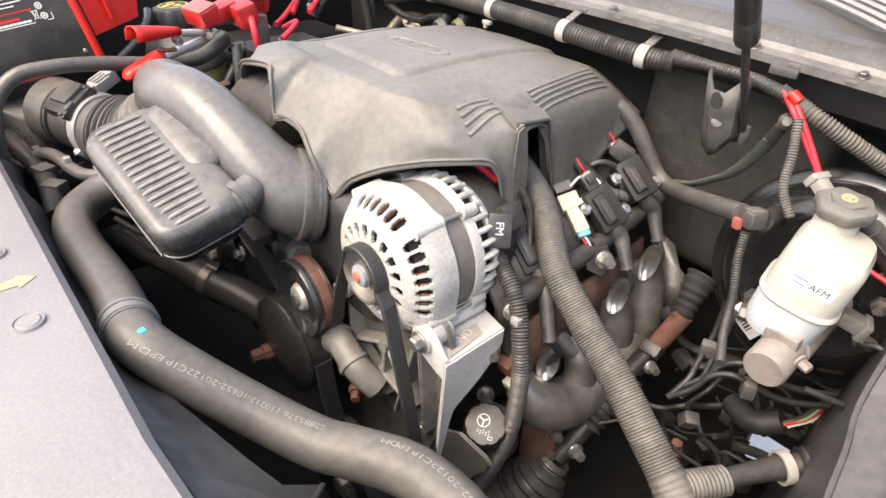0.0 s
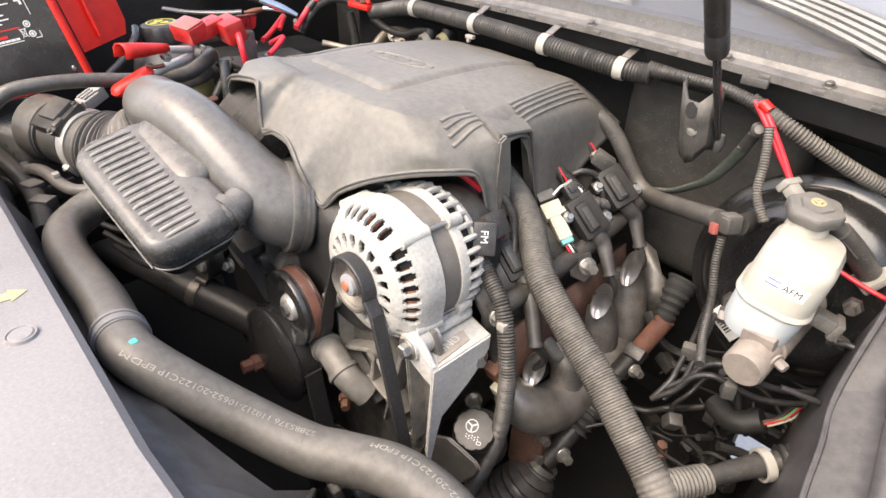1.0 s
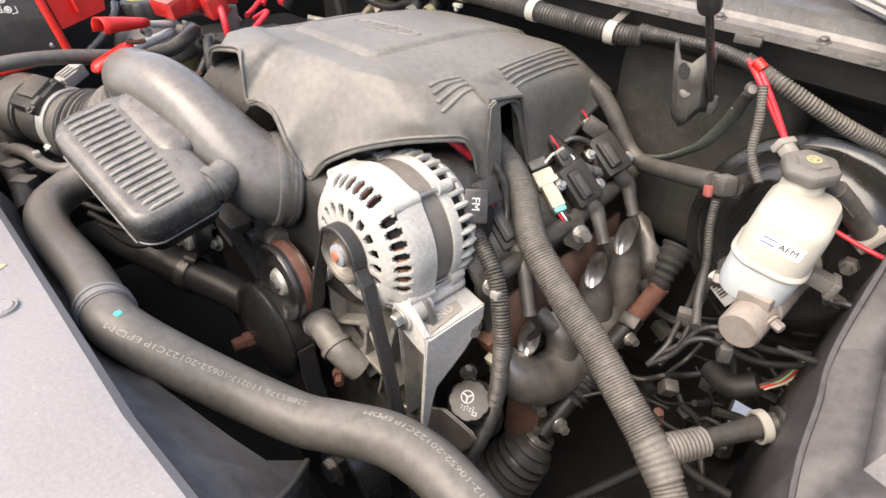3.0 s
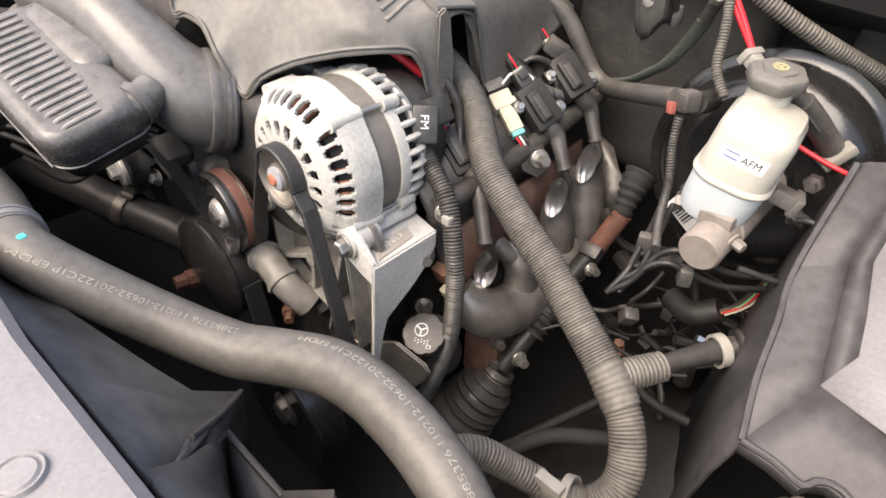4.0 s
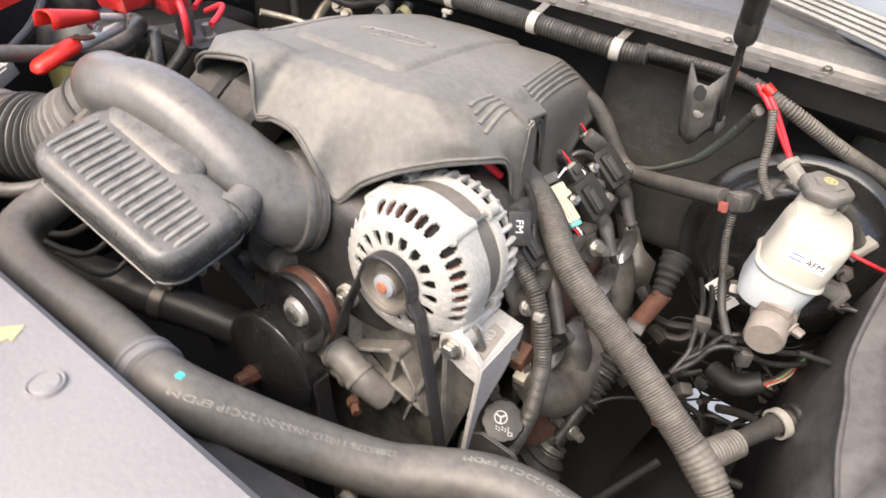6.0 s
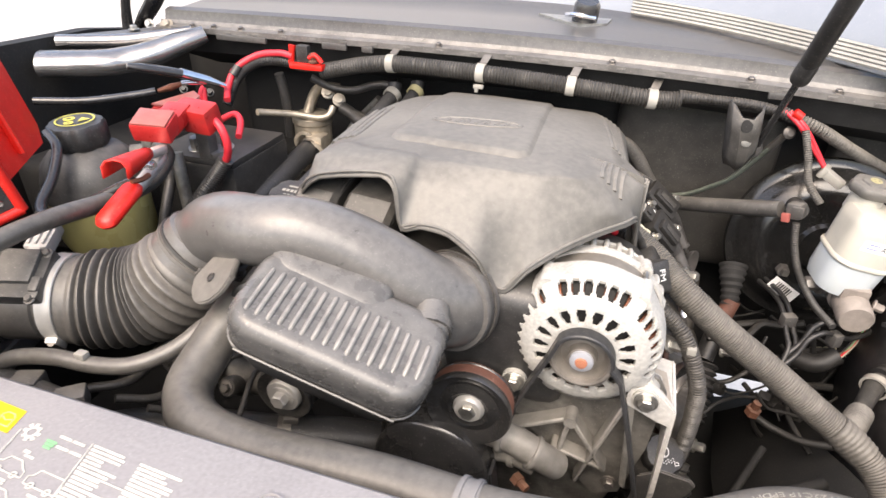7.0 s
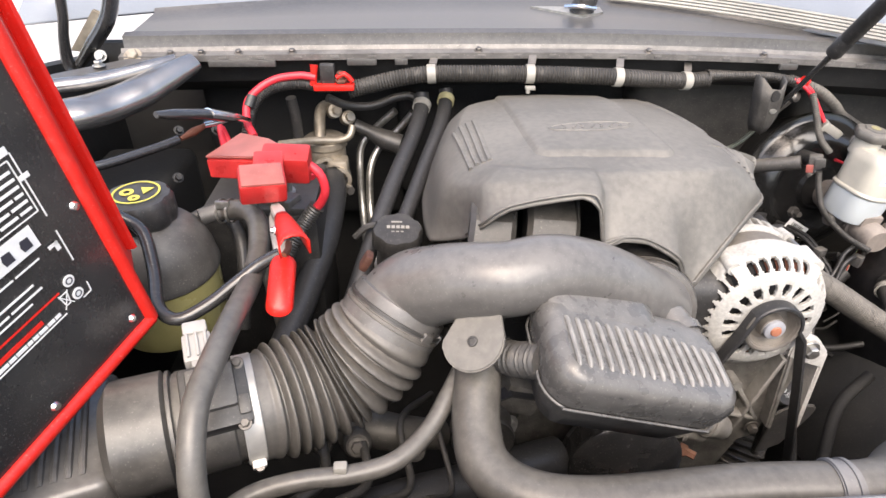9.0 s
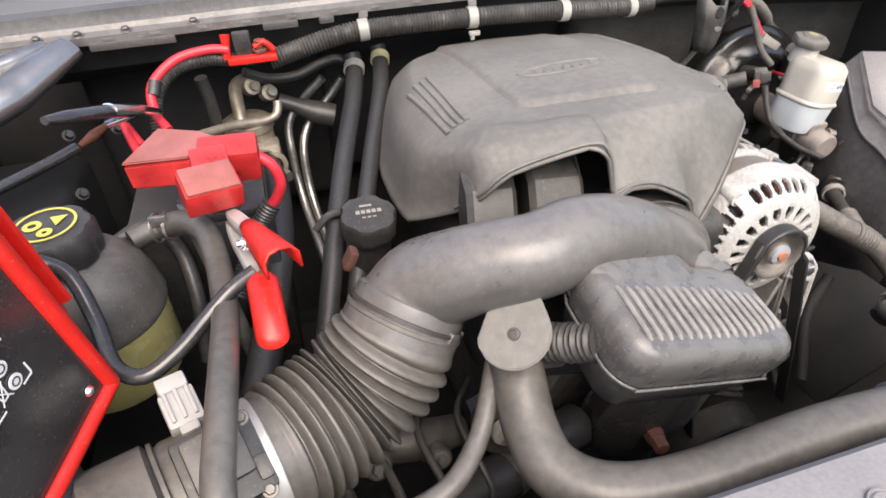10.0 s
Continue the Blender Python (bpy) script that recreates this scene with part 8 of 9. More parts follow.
for a, b in ((0.017, 0.018), (0.1096, 0.015), (0.0124, 0.144), (0.21, 0.015)):
    bm = bmesh.new()
    lathe(bm, cp(a, b, 0.0005), CN, [(0, 0.003), (0.003, 0.0025), (0.0042, 0.0)], 14)
    part("screw", bm, CHROME, face)
random.seed(3)


def face_bar(bm, a0, b0, a1, b1, w, up=0.0006):
    strip(bm, cp(a0, b0, up), cp(a1, b1, up), CN, w, 0.0004)


bm = bmesh.new()
for a0, b0, a1, b1 in ((0.034, 0.206, 0.0345, 0.152), (0.0345, 0.138, 0.035, 0.108), (0.035, 0.084, 0.0355, 0.075), (0.0355, 0.0745, 0.044, 0.0745), (0.0616, 0.0745, 0.26, 0.0745)):
    face_bar(bm, a0, b0, a1, b1, 0.0011)
part("printed_border", bm, WHITE, face, smooth=False)
bm = bmesh.new()
for a0, b0, a1, b1 in ((0.038, 0.202, 0.038, 0.1596), (0.038, 0.1596, 0.25, 0.1596), (0.038, 0.202, 0.25, 0.202)):
    face_bar(bm, a0, b0, a1, b1, 0.0010)
for k in range(6):
    b = 0.1650 + 0.0060 * k
    a = 0.0405
    while a < 0.20:
        step = random.uniform(0.006, 0.022)
        face_bar(bm, a, b, a + step, b, 0.0022, 0.0008)
        a += step + 0.002
part("printed_notice", bm, WHITE, face, smooth=False, kind="stuff")
bm = bmesh.new()
slab(bm, [cp(0.0494, 0.1366, 0.0005), cp(0.26, 0.1352, 0.0005), cp(0.26, 0.1560, 0.0005), cp(0.0494, 0.1555, 0.0005)], CN * 0.0004)
band = part("printed_band", bm, WHITE, face, smooth=False)
for k in range(9):
    bm = bmesh.new()
    a = 0.0545 + 0.0155 * k
    slab(bm, [cp(a, 0.1405, 0.0010), cp(a + 0.0075, 0.1405, 0.0010), cp(a + 0.0085, 0.1450, 0.0010), cp(a + 0.0070, 0.1495, 0.0010), cp(a + 0.0005, 0.1490, 0.0010)], CN * 0.0004)
    part("dark_symbol", bm, INKD, band, smooth=False)
bm = bmesh.new()
for b, w, first in ((0.1290, 0.0014, 0.056), (0.1150, 0.0017, 0.070), (0.1085, 0.0017, 0.066), (0.1030, 0.0014, 0.078)):
    a = first
    while a < 0.22:
        step = random.uniform(0.010, 0.030)
        face_bar(bm, a, b, a + step, b, w)
        a += step + 0.002
a = 0.066
while a < 0.20:
    step = random.uniform(0.004, 0.010)
    face_bar(bm, a, 0.0785, a + step, 0.0785, 0.0032)
    a += step + 0.0008
part("printed_text", bm, WHITE, face, smooth=False, kind="stuff")
for b, w, first in ((0.0940, 0.0016, 0.0583), (0.0845, 0.0040, 0.080)):
    bm = bmesh.new()
    face_bar(bm, first, b, 0.24, b, w)
    part("red_line", bm, RED, face, smooth=False)
for a, b in ((0.047, 0.0965), (0.046, 0.0815)):
    bm = bmesh.new()
    lathe(bm, cp(a, b, 0.0005), CN, [(0, 0.0006), (0.0050, 0.0006), (0.0050, 0)], 24)
    dsc = part("printed_disc", bm, WHITE, face, smooth=False)
    bm = bmesh.new()
    lathe(bm, cp(a, b, 0.0012), CN, [(0.0022, 0), (0.0031, 0), (0.0031, 0.0003), (0.0022, 0.0003)], 18)
    part("disc_mark", bm, INKD, dsc, smooth=False)
bm = bmesh.new()
for a0, b0, a1, b1 in ((0.0530, 0.0900, 0.0545, 0.0800), (0.0600, 0.0900, 0.0585, 0.0800), (0.0520, 0.0905, 0.0610, 0.0905), (0.0545, 0.0800, 0.0585, 0.0800)):
    face_bar(bm, a0, b0, a1, b1, 0.0010, 0.0006)
for a0, b0, a1, b1 in ((0.0520, 0.0920, 0.0610, 0.0780), (0.0520, 0.0780, 0.0610, 0.0920)):
    face_bar(bm, a0, b0, a1, b1, 0.0008, 0.0011)
part("bin_symbol", bm, WHITE, face, smooth=False)
for a, b, da, db in ((0.0385, 0.1290, 0.0085, 0.0030), (0.0385, 0.1240, 0.0035, 0.0080), (0.0300, 0.1850, 0.0080, 0.0040), (0.0350, 0.2060, 0.012, 0.006)):
    bm = bmesh.new()
    slab(bm, [cp(a, b, 0.0014), cp(a + da, b, 0.0014), cp(a + da, b + db, 0.0014), cp(a, b + db, 0.0014)], CN * 0.0004)
    part("printed_block", bm, WHITE, face, smooth=False)

# ---- coolant tank ----
ct = empty("coolant_tank", (-1.033, 0.385, 1.14), "round coolant tank, dark grey top over yellow-green coolant, black cap", "coolant tank")
TA = V(0.0, -0.05, 1).normalized()
TC = V(-1.033, 0.383, 1.15)
bm = bmesh.new()
lathe(bm, TC, TA, [(0.066, 0.088), (0.0695, 0.088), (0.0700, 0.092), (0.0690, 0.096), (0.0665, 0.112), (0.060, 0.132), (0.047, 0.147), (0.036, 0.153), (0.031, 0.156), (0.031, 0.166)], 48)
part("upper_shell", bm, MATT, ct)
bm = bmesh.new()
lathe(bm, TC, TA, [(0, 0), (0.050, 0.0), (0.062, 0.008), (0.0655, 0.02), (0.0668, 0.086), (0.0690, 0.087)], 48)
part("lower_shell", bm, TANKY, ct, "translucent yellow-green lower half")
bm = bmesh.new()
lathe(bm, TC, TA, [(0.0335, 0.154), (0.0365, 0.157), (0.0375, 0.162), (0.0375, 0.182), (0.0345, 0.187), (0.029, 0.188), (0.0, 0.190)], 48, wob=lambda k: 1.0 if k % 6 < 4 else 0.94)
tank_cap = part("cap", bm, BLACK, ct)
u, v, w = axes_of(TA)
tc = TC + TA * 0.1902 + V(0.001, 0, 0)
bm = bmesh.new()
lathe(bm, tc, TA, [(0.0228, 0), (0.0250, 0), (0.0250, 0.0006), (0.0228, 0.0006)], 32)
lathe(bm, tc + v * 0.0125 - u * 0.002, TA, [(0.0022, 0), (0.0062, 0), (0.0062, 0.0006), (0.0022, 0.0006)], 18)
lathe(bm, tc + u * 0.010, TA, [(0.0035, 0), (0.0075, 0), (0.0075, 0.0006), (0.0035, 0.0006)], 20)
slab(bm, [tc - u * 0.016 - v * 0.010, tc - u * 0.002 - v * 0.010, tc - u * 0.009 + v * 0.004], TA * 0.0006)
part("cap_print", bm, LEMON, tank_cap, "yellow printed warning symbols", smooth=False)
bm = bmesh.new()
tube(bm, [(-0.985, 0.410, 1.287), (-0.962, 0.421, 1.289), (-0.935, 0.418, 1.292)], 0.0105, 14)
part("outlet", bm, MATT, ct)

chs = empty("coolant_hose", (-0.9, 0.25, 1.2), "dusty black coolant hose bending down from the tank outlet", "hose")
bm = bmesh.new()
tube(bm, [(-0.955, 0.422, 1.290), (-0.930, 0.412, 1.295), (-0.913, 0.392, 1.290), (-0.905, 0.350, 1.278), (-0.898, 0.280, 1.284), (-0.896, 0.200, 1.298), (-0.897, 0.140, 1.302), (-0.899, 0.095, 1.296), (-0.898, 0.060, 1.262), (-0.895, 0.045, 1.20), (-0.89, 0.04, 1.12)], [0.0125, 0.0125, 0.0122, 0.0118, 0.0112, 0.0108, 0.0106, 0.0104, 0.0104, 0.0104, 0.0104], 18)
part("hose_body", bm, RUBBERD, chs)
bm = bmesh.new()
lathe(bm, (-0.957, 0.4215, 1.2895), (1, -0.2, 0.1), [(0.0140, -0.006), (0.0150, -0.006), (0.0150, -0.003), (0.0140, -0.003), (0.0140, -0.006)], 24)
lathe(bm, (-0.957, 0.4215, 1.2895), (1, -0.2, 0.1), [(0.0140, 0.006), (0.0150, 0.006), (0.0150, 0.009), (0.0140, 0.009), (0.0140, 0.006)], 24)
box(bm, (-0.956, 0.412, 1.303), (0.016, 0.005, 0.010), None, 0.001)
part("spring_clamp", bm, STEEL, chs)
ph = empty("metal_pipe", (-0.92, 0.40, 1.2), "plain bare metal pipe behind the coolant hose", "pipe")
bm = bmesh.new()
tube(bm, [(-0.930, 0.435, 1.285), (-0.925, 0.43, 1.24), (-0.918, 0.425, 1.17), (-0.91, 0.42, 1.10)], 0.009, 14)
part("pipe_run", bm, STEEL, ph)

# ---- battery, its cover and the cables ----
bt = empty("battery", (-0.95, 0.47, 1.1), "black battery under the red terminal cover", "battery")
bm = bmesh.new()
box(bm, (-0.93, 0.535, 1.14), (0.15, 0.15, 0.24), None, 0.008)
part("case", bm, BLACK, bt)
bm = bmesh.new()
box(bm, (-0.93, 0.535, 1.262), (0.145, 0.145, 0.014), None, 0.004)
part("lid", bm, BLACK, bt)
bm = bmesh.new()
box(bm, (-0.905, 0.425, 1.332), (0.030, 0.10, 0.010), None, 0.004)
box(bm, (-0.905, 0.474, 1.300), (0.022, 0.022, 0.070), None, 0.005)
part("post_clamp", bm, STEELD, bt)
bolt("terminal_bolt", (-0.940, 0.49, 1.268), (0.1, -0.2, 1), 0.008, bt, STEEL, 0.018)
bolt("terminal_bolt", (-0.900, 0.51, 1.268), (0.1, -0.2, 1), 0.008, bt, STEEL, 0.018)
bm = bmesh.new()
box(bm, (-0.915, 0.490, 1.272), (0.07, 0.03, 0.012), Matrix.Rotation(radians(-25), 3, "Z"), 0.004)
part("terminal_strap", bm, STEELD, bt)

rcv = empty("terminal_cover", (-0.90, 0.40, 1.325), "faded red plastic battery terminal cover, hinged open", "terminal cover")
bm = bmesh.new()
LIDP = [V(-0.982, 0.462, 1.340), V(-0.950, 0.520, 1.348), V(-0.905, 0.478, 1.356), V(-0.880, 0.438, 1.362), V(-0.914, 0.420, 1.356)]
slab(bm, LIDP, (0.004, -0.008, -0.022))
bmesh.ops.bevel(bm, geom=bm.edges[:], offset=0.002, segments=2, affect="EDGES")
hood = part("hood", bm, REDL, rcv)
bm = bmesh.new()
slab(bm, [p + V(0, 0, 0.001) for p in LIDP], (0, 0, 0.003))
bmesh.ops.bevel(bm, geom=bm.edges[:], offset=0.0012, segments=2, affect="EDGES")
part("lid", bm, REDT, rcv, "chalky faded lid")
bm = bmesh.new()
box(bm, (-0.878, 0.432, 1.346), (0.056, 0.034, 0.036), turn_to(V(1, 0.0, -0.05), V(0, -0.25, 0.97)), 0.005)
part("cable_shroud", bm, REDL, rcv)
bm = bmesh.new()
box(bm, (-0.895, 0.372, 1.348), (0.050, 0.036, 0.026), turn_to(V(1, 0.28, -0.06), V(0.05, -0.30, 0.95)), 0.004)
box(bm, (-0.893, 0.402, 1.350), (0.034, 0.05, 0.022), turn_to(V(1, 0.15, -0.05), V(0.05, -0.25, 0.95)), 0.004)
part("front_box", bm, REDL, rcv)
bm = bmesh.new()
box(bm, V(-0.895, 0.372, 1.348) + turn_to(V(1, 0.28, -0.06), V(0.05, -0.30, 0.95)) @ V(0, 0, 0.014), (0.045, 0.034, 0.003), turn_to(V(1, 0.28, -0.06), V(0.05, -0.30, 0.95)), 0.0015)
part("box_lid", bm, REDT, rcv)
pcab = empty("positive_cable", (-0.85, 0.5, 1.3), "red battery cables with black sleeves", "cable")
for q, r, mt in (([(-0.856, 0.436, 1.344), (-0.842, 0.432, 1.334), (-0.836, 0.432, 1.312), (-0.844, 0.438, 1.290), (-0.856, 0.443, 1.276)], 0.0056, REDW),
                 ([(-0.955, 0.600, 1.315), (-0.968, 0.625, 1.33), (-0.966, 0.650, 1.355), (-0.935, 0.672, 1.375), (-0.895, 0.678, 1.381), (-0.870, 0.678, 1.378)], 0.0058, REDW),
                 ([(-0.985, 0.58, 1.310), (-1.0, 0.60, 1.33), (-0.985, 0.56, 1.305), (-0.96, 0.53, 1.30)], 0.005, REDW),
                 ([(-0.93, 0.53, 1.30), (-0.90, 0.54, 1.315), (-0.875, 0.52, 1.312), (-0.86, 0.49, 1.30)], 0.005, REDW)):
    bm = bmesh.new()
    tube(bm, q, r, 12)
    part("lead", bm, mt, pcab)
bm = bmesh.new()
tube(bm, [(-0.850, 0.441, 1.283), (-0.866, 0.438, 1.262), (-0.885, 0.425, 1.235), (-0.905, 0.40, 1.20)], [0.0100, 0.0100, 0.0095, 0.0095], 14, ridge=0.0012, pitch=0.004)
part("black_sleeve", bm, BLACK, pcab)
bm = bmesh.new()
tube(bm, [(-0.967, 0.640, 1.345), (-0.962, 0.652, 1.358)], 0.0075, 12)
part("tape", bm, BLACK, pcab)
jn = empty("jump_terminal", (-0.85, 0.68, 1.36), "red-capped remote jump terminal with black holder on the cowl", "terminal")
bm = bmesh.new()
box(bm, (-0.843, 0.678, 1.364), (0.062, 0.018, 0.010), None, 0.003)
part("base", bm, RED, jn)
bm = bmesh.new()
tube(bm, [(-0.875, 0.680, 1.366), (-0.872, 0.680, 1.385), (-0.871, 0.682, 1.396)], [0.0055, 0.005, 0.0065], 12)
part("red_cap", bm, RED, jn)
bm = bmesh.new()
box(bm, (-0.852, 0.684, 1.382), (0.022, 0.014, 0.030), None, 0.003)
part("holder", bm, BLACK, jn)
bm = bmesh.new()
lathe(bm, (-0.832, 0.680, 1.372), (0, -0.2, 1), [(0, 0.014), (0.006, 0.014), (0.006, 0.004), (0.010, 0.003), (0.010, 0), (0, 0)], 6)
part("stud", bm, RUSTO, jn)
bm = bmesh.new()
tube(bm, [(-0.838, 0.676, 1.378), (-0.826, 0.676, 1.384), (-0.815, 0.677, 1.372)], 0.004, 8)
part("strap", bm, RED, jn)
bcd = empty("sleeved_cable", (-0.93, 0.65, 1.33), "black corrugated cable arching beside the red lead", "cable")
bm = bmesh.new()
tube(bm, [(-0.972, 0.62, 1.30), (-0.965, 0.65, 1.34), (-0.94, 0.672, 1.362), (-0.90, 0.682, 1.368), (-0.86, 0.686, 1.362), (-0.82, 0.688, 1.362)], 0.0085, 12, ridge=0.0015, pitch=0.004)
part("conduit", bm, BLACK, bcd)

# ---- red jumper clamp and its cable ----
jc = empty("red_jumper_clamp", (-0.875, 0.3, 1.26), "red-handled jumper clamp biting the battery terminal", "jumper clamp")
JE, JT = V(-0.862, 0.234, 1.283), V(-0.864, 0.292, 1.306)
UE, UT = V(-0.842, 0.246, 1.346), V(-0.866, 0.318, 1.336)
M1 = turn_to(UE - UT, V(0.1, -0.3, 0.95))
bm = bmesh.new()
sheet(bm, [[UT.lerp(UE, a) + M1 @ V(0, b * w, c * w) for b, c in ((-0.013, -0.010), (-0.013, 0.002), (-0.008, 0.008), (0, 0.0095), (0.008, 0.008), (0.013, 0.002), (0.013, -0.010))] for a, w in ((-0.05, 0.55), (0.15, 0.72), (0.5, 0.92), (0.8, 1.05), (1.0, 1.12))])
shell(part("upper_handle", bm, RED, jc, "open red handle sleeve"), 0.002)
M2 = turn_to(JE - JT, V(0.1, -0.3, 0.95))
bm = bmesh.new()
stack(bm, JE.lerp(JT, 0.42), M2 @ Matrix.Rotation(radians(90), 3, "Z"), [(0.0085, 0.030, 0.008, -0.007), (0.0115, 0.034, 0.011, -0.005), (0.0132, 0.036, 0.012, 0.0), (0.0115, 0.034, 0.011, 0.005), (0.008, 0.030, 0.008, 0.008)])
part("handle", bm, RED, jc)
for name, a, b, w in (("lower_jaw", JT.lerp(JE, 0.15), V(-0.886, 0.366, 1.316), 0.015), ("upper_jaw", UT, V(-0.884, 0.368, 1.326), 0.014)):
    m4 = turn_to(b - a, V(0.1, -0.3, 0.95))
    bm = bmesh.new()
    sheet(bm, [[a.lerp(b, k) + m4 @ V(0, y * g, z) for y, z in ((-w / 2, -0.009), (-w / 2, -0.001), (-w * 0.4, 0.001), (w * 0.4, 0.001), (w / 2, -0.001), (w / 2, -0.009))] for k, g in ((0.0, 0.8), (0.2, 1.0), (0.7, 1.0), (0.9, 0.8), (1.0, 0.55))])
    shell(part(name, bm, BANDST, jc, "zinc-plated steel jaw"), 0.0018)
bm = bmesh.new()
pv = (JT + UT) / 2 + V(-0.002, 0.012, 0)
tube(bm, [pv + V(-0.012, 0, 0), pv + V(0.012, 0, 0)], 0.0035, 10)
for k in range(6):
    lathe(bm, pv + V(-0.008 + k * 0.0028, 0, 0), (1, 0, 0), [(0.005, 0), (0.0068, 0.0), (0.0068, 0.0014), (0.005, 0.0014), (0.005, 0)], 14)
part("spring", bm, CHROME, jc)
bm = bmesh.new()
tube(bm, [JT + V(0.002, -0.010, 0.006), JT + V(0.004, 0.004, 0.004), JT + V(0.002, 0.018, 0.004)], 0.0034, 8)
part("cable_end", bm, COPPER, jc)
jb = empty("charger_cable", (-0.95, 0.28, 1.26), "black rubber charger cable looping to the red clamp", "cable")
bm = bmesh.new()
tube(bm, [(-1.035, 0.33, 1.335), (-1.010, 0.318, 1.322), (-0.995, 0.288, 1.295), (-0.983, 0.252, 1.274), (-0.962, 0.240, 1.268), (-0.936, 0.252, 1.275), (-0.912, 0.272, 1.286), (-0.890, 0.286, 1.298), (-0.868, 0.292, 1.308)], 0.0066, 14)
part("cable_run", bm, PAINT, jb)

# ---- black jumper clamp at the back ----
jk = empty("black_jumper_clamp", (-0.99, 0.54, 1.33), "black-handled jumper clamp with bare copper cable end", "jumper clamp")
bm = bmesh.new()
tube(bm, [(-1.040, 0.492, 1.386), (-1.025, 0.510, 1.380), (-1.000, 0.550, 1.366), (-0.985, 0.575, 1.354)], [0.006, 0.010, 0.0105, 0.0095], 14, flat=0.7)
part("handle", bm, PAINT, jk)
bm = bmesh.new()
tube(bm, [(-0.998, 0.553, 1.366), (-0.978, 0.588, 1.349), (-0.962, 0.610, 1.336)], [0.0112, 0.0105, 0.006], 12, flat=0.7)
part("jaw", bm, CHROME, jk)
bm = bmesh.new()
tube(bm, [(-1.034, 0.535, 1.338), (-1.022, 0.552, 1.341), (-1.008, 0.566, 1.346)], [0.003, 0.006, 0.003], 10)
part("copper_end", bm, COPPER, jk)
bm = bmesh.new()
tube(bm, [(-1.010, 0.564, 1.346), (-0.982, 0.588, 1.346)], 0.0045, 10)
part("lower_jaw", bm, CHROME, jk)
bm = bmesh.new()
tube(bm, [(-1.17, 0.43, 1.335), (-1.11, 0.462, 1.333), (-1.06, 0.510, 1.335), (-1.036, 0.533, 1.338)], 0.006, 12)
part("cable", bm, PAINT, jk)

# ---- air-conditioning block and pipes at the firewall ----
ac = empty("ac_fitting_block", (-0.875, 0.72, 1.15), "tarnished metal air-conditioning fitting block with curved pipe", "fitting block")
bm = bmesh.new()
lathe(bm, (-0.872, 0.728, 1.16), (0, 0, 1), [(0, 0), (0.032, 0), (0.034, 0.004), (0.034, 0.088), (0.037, 0.091), (0.037, 0.101), (0.030, 0.106), (0, 0.107)], 32)
box(bm, (-0.850, 0.700, 1.222), (0.034, 0.034, 0.030), None, 0.006, 2)
part("block", bm, TARN, ac)
bm = bmesh.new()
tube(bm, [(-0.928, 0.640, 1.286), (-0.918, 0.655, 1.282), (-0.885, 0.686, 1.274), (-0.845, 0.704, 1.267), (-0.828, 0.712, 1.272), (-0.824, 0.722, 1.285)], 0.0062, 12)
part("bar", bm, TARN, ac, "tarnished round bar")
bm = bmesh.new()
tube(bm, [(-0.878, 0.715, 1.255), (-0.880, 0.740, 1.280), (-0.879, 0.765, 1.298), (-0.868, 0.785, 1.300), (-0.85, 0.80, 1.296)], 0.0095, 14)
part("pipe", bm, TARN, ac)
for c, r in (((-0.869, 0.688, 1.224), 0.0195), ((-0.848, 0.678, 1.208), 0.021)):
    bm = bmesh.new()
    lathe(bm, c, (0.15, -1, 0.05), [(r * 0.7, -0.004), (r, -0.003), (r, 0.003), (r * 0.7, 0.004)], 24)
    part("ring", bm, TARN, ac)
for p in ((-0.856, 0.765, 1.296), (-0.834, 0.765, 1.284)):
    bm = bmesh.new()
    lathe(bm, p, (0.4, -0.8, 0.4), [(0, 0.016), (0.007, 0.016), (0.007, 0.005), (0.012, 0.004), (0.012, -0.012), (0, -0.012)], 16)
    part("fitting", bm, TARN, ac)
bm = bmesh.new()
tube(bm, [(-0.86, 0.715, 1.335), (-0.83, 0.728, 1.318), (-0.79, 0.737, 1.314), (-0.75, 0.742, 1.326), (-0.722, 0.745, 1.326), (-0.705, 0.742, 1.300)], 0.0068, 12)
part("vent_hose", bm, BLACK, ac, "black rubber vent hose")
bm = bmesh.new()
tube(bm, [(-0.915, 0.70, 1.34), (-0.912, 0.705, 1.31), (-0.912, 0.71, 1.27), (-0.915, 0.715, 1.22)], 0.0085, 12)
part("drain_hose", bm, BLACK, ac)
bolt("bolt", (-0.845, 0.705, 1.205), (0.2, -1, 0.1), 0.010, ac, STEELD, 0.012)
bolt("bolt", (-0.84, 0.680, 1.190), (0.6, -0.7, 0.1), 0.009, ac, STEELD, 0.014)
hh = empty("heater_hose", (-0.87, 0.55, 1.15), "thick black rubber hose running forward from the firewall block", "hose")
bm = bmesh.new()
tube(bm, [(-0.860, 0.690, 1.212), (-0.852, 0.640, 1.212), (-0.850, 0.590, 1.205), (-0.855, 0.52, 1.190), (-0.868, 0.45, 1.17), (-0.89, 0.37, 1.14), (-0.92, 0.28, 1.10)], 0.0185, 18)
part("hose_body", bm, BELT, hh)
bm = bmesh.new()
tube(bm, [(-0.8595, 0.688, 1.212), (-0.857, 0.672, 1.213)], 0.0205, 20, cap=False)
part("collar", bm, STEELD, hh)
ah = empty("aluminium_lines", (-0.78, 0.6, 1.2), "bare aluminium pipes rising beside black hoses", "pipes")
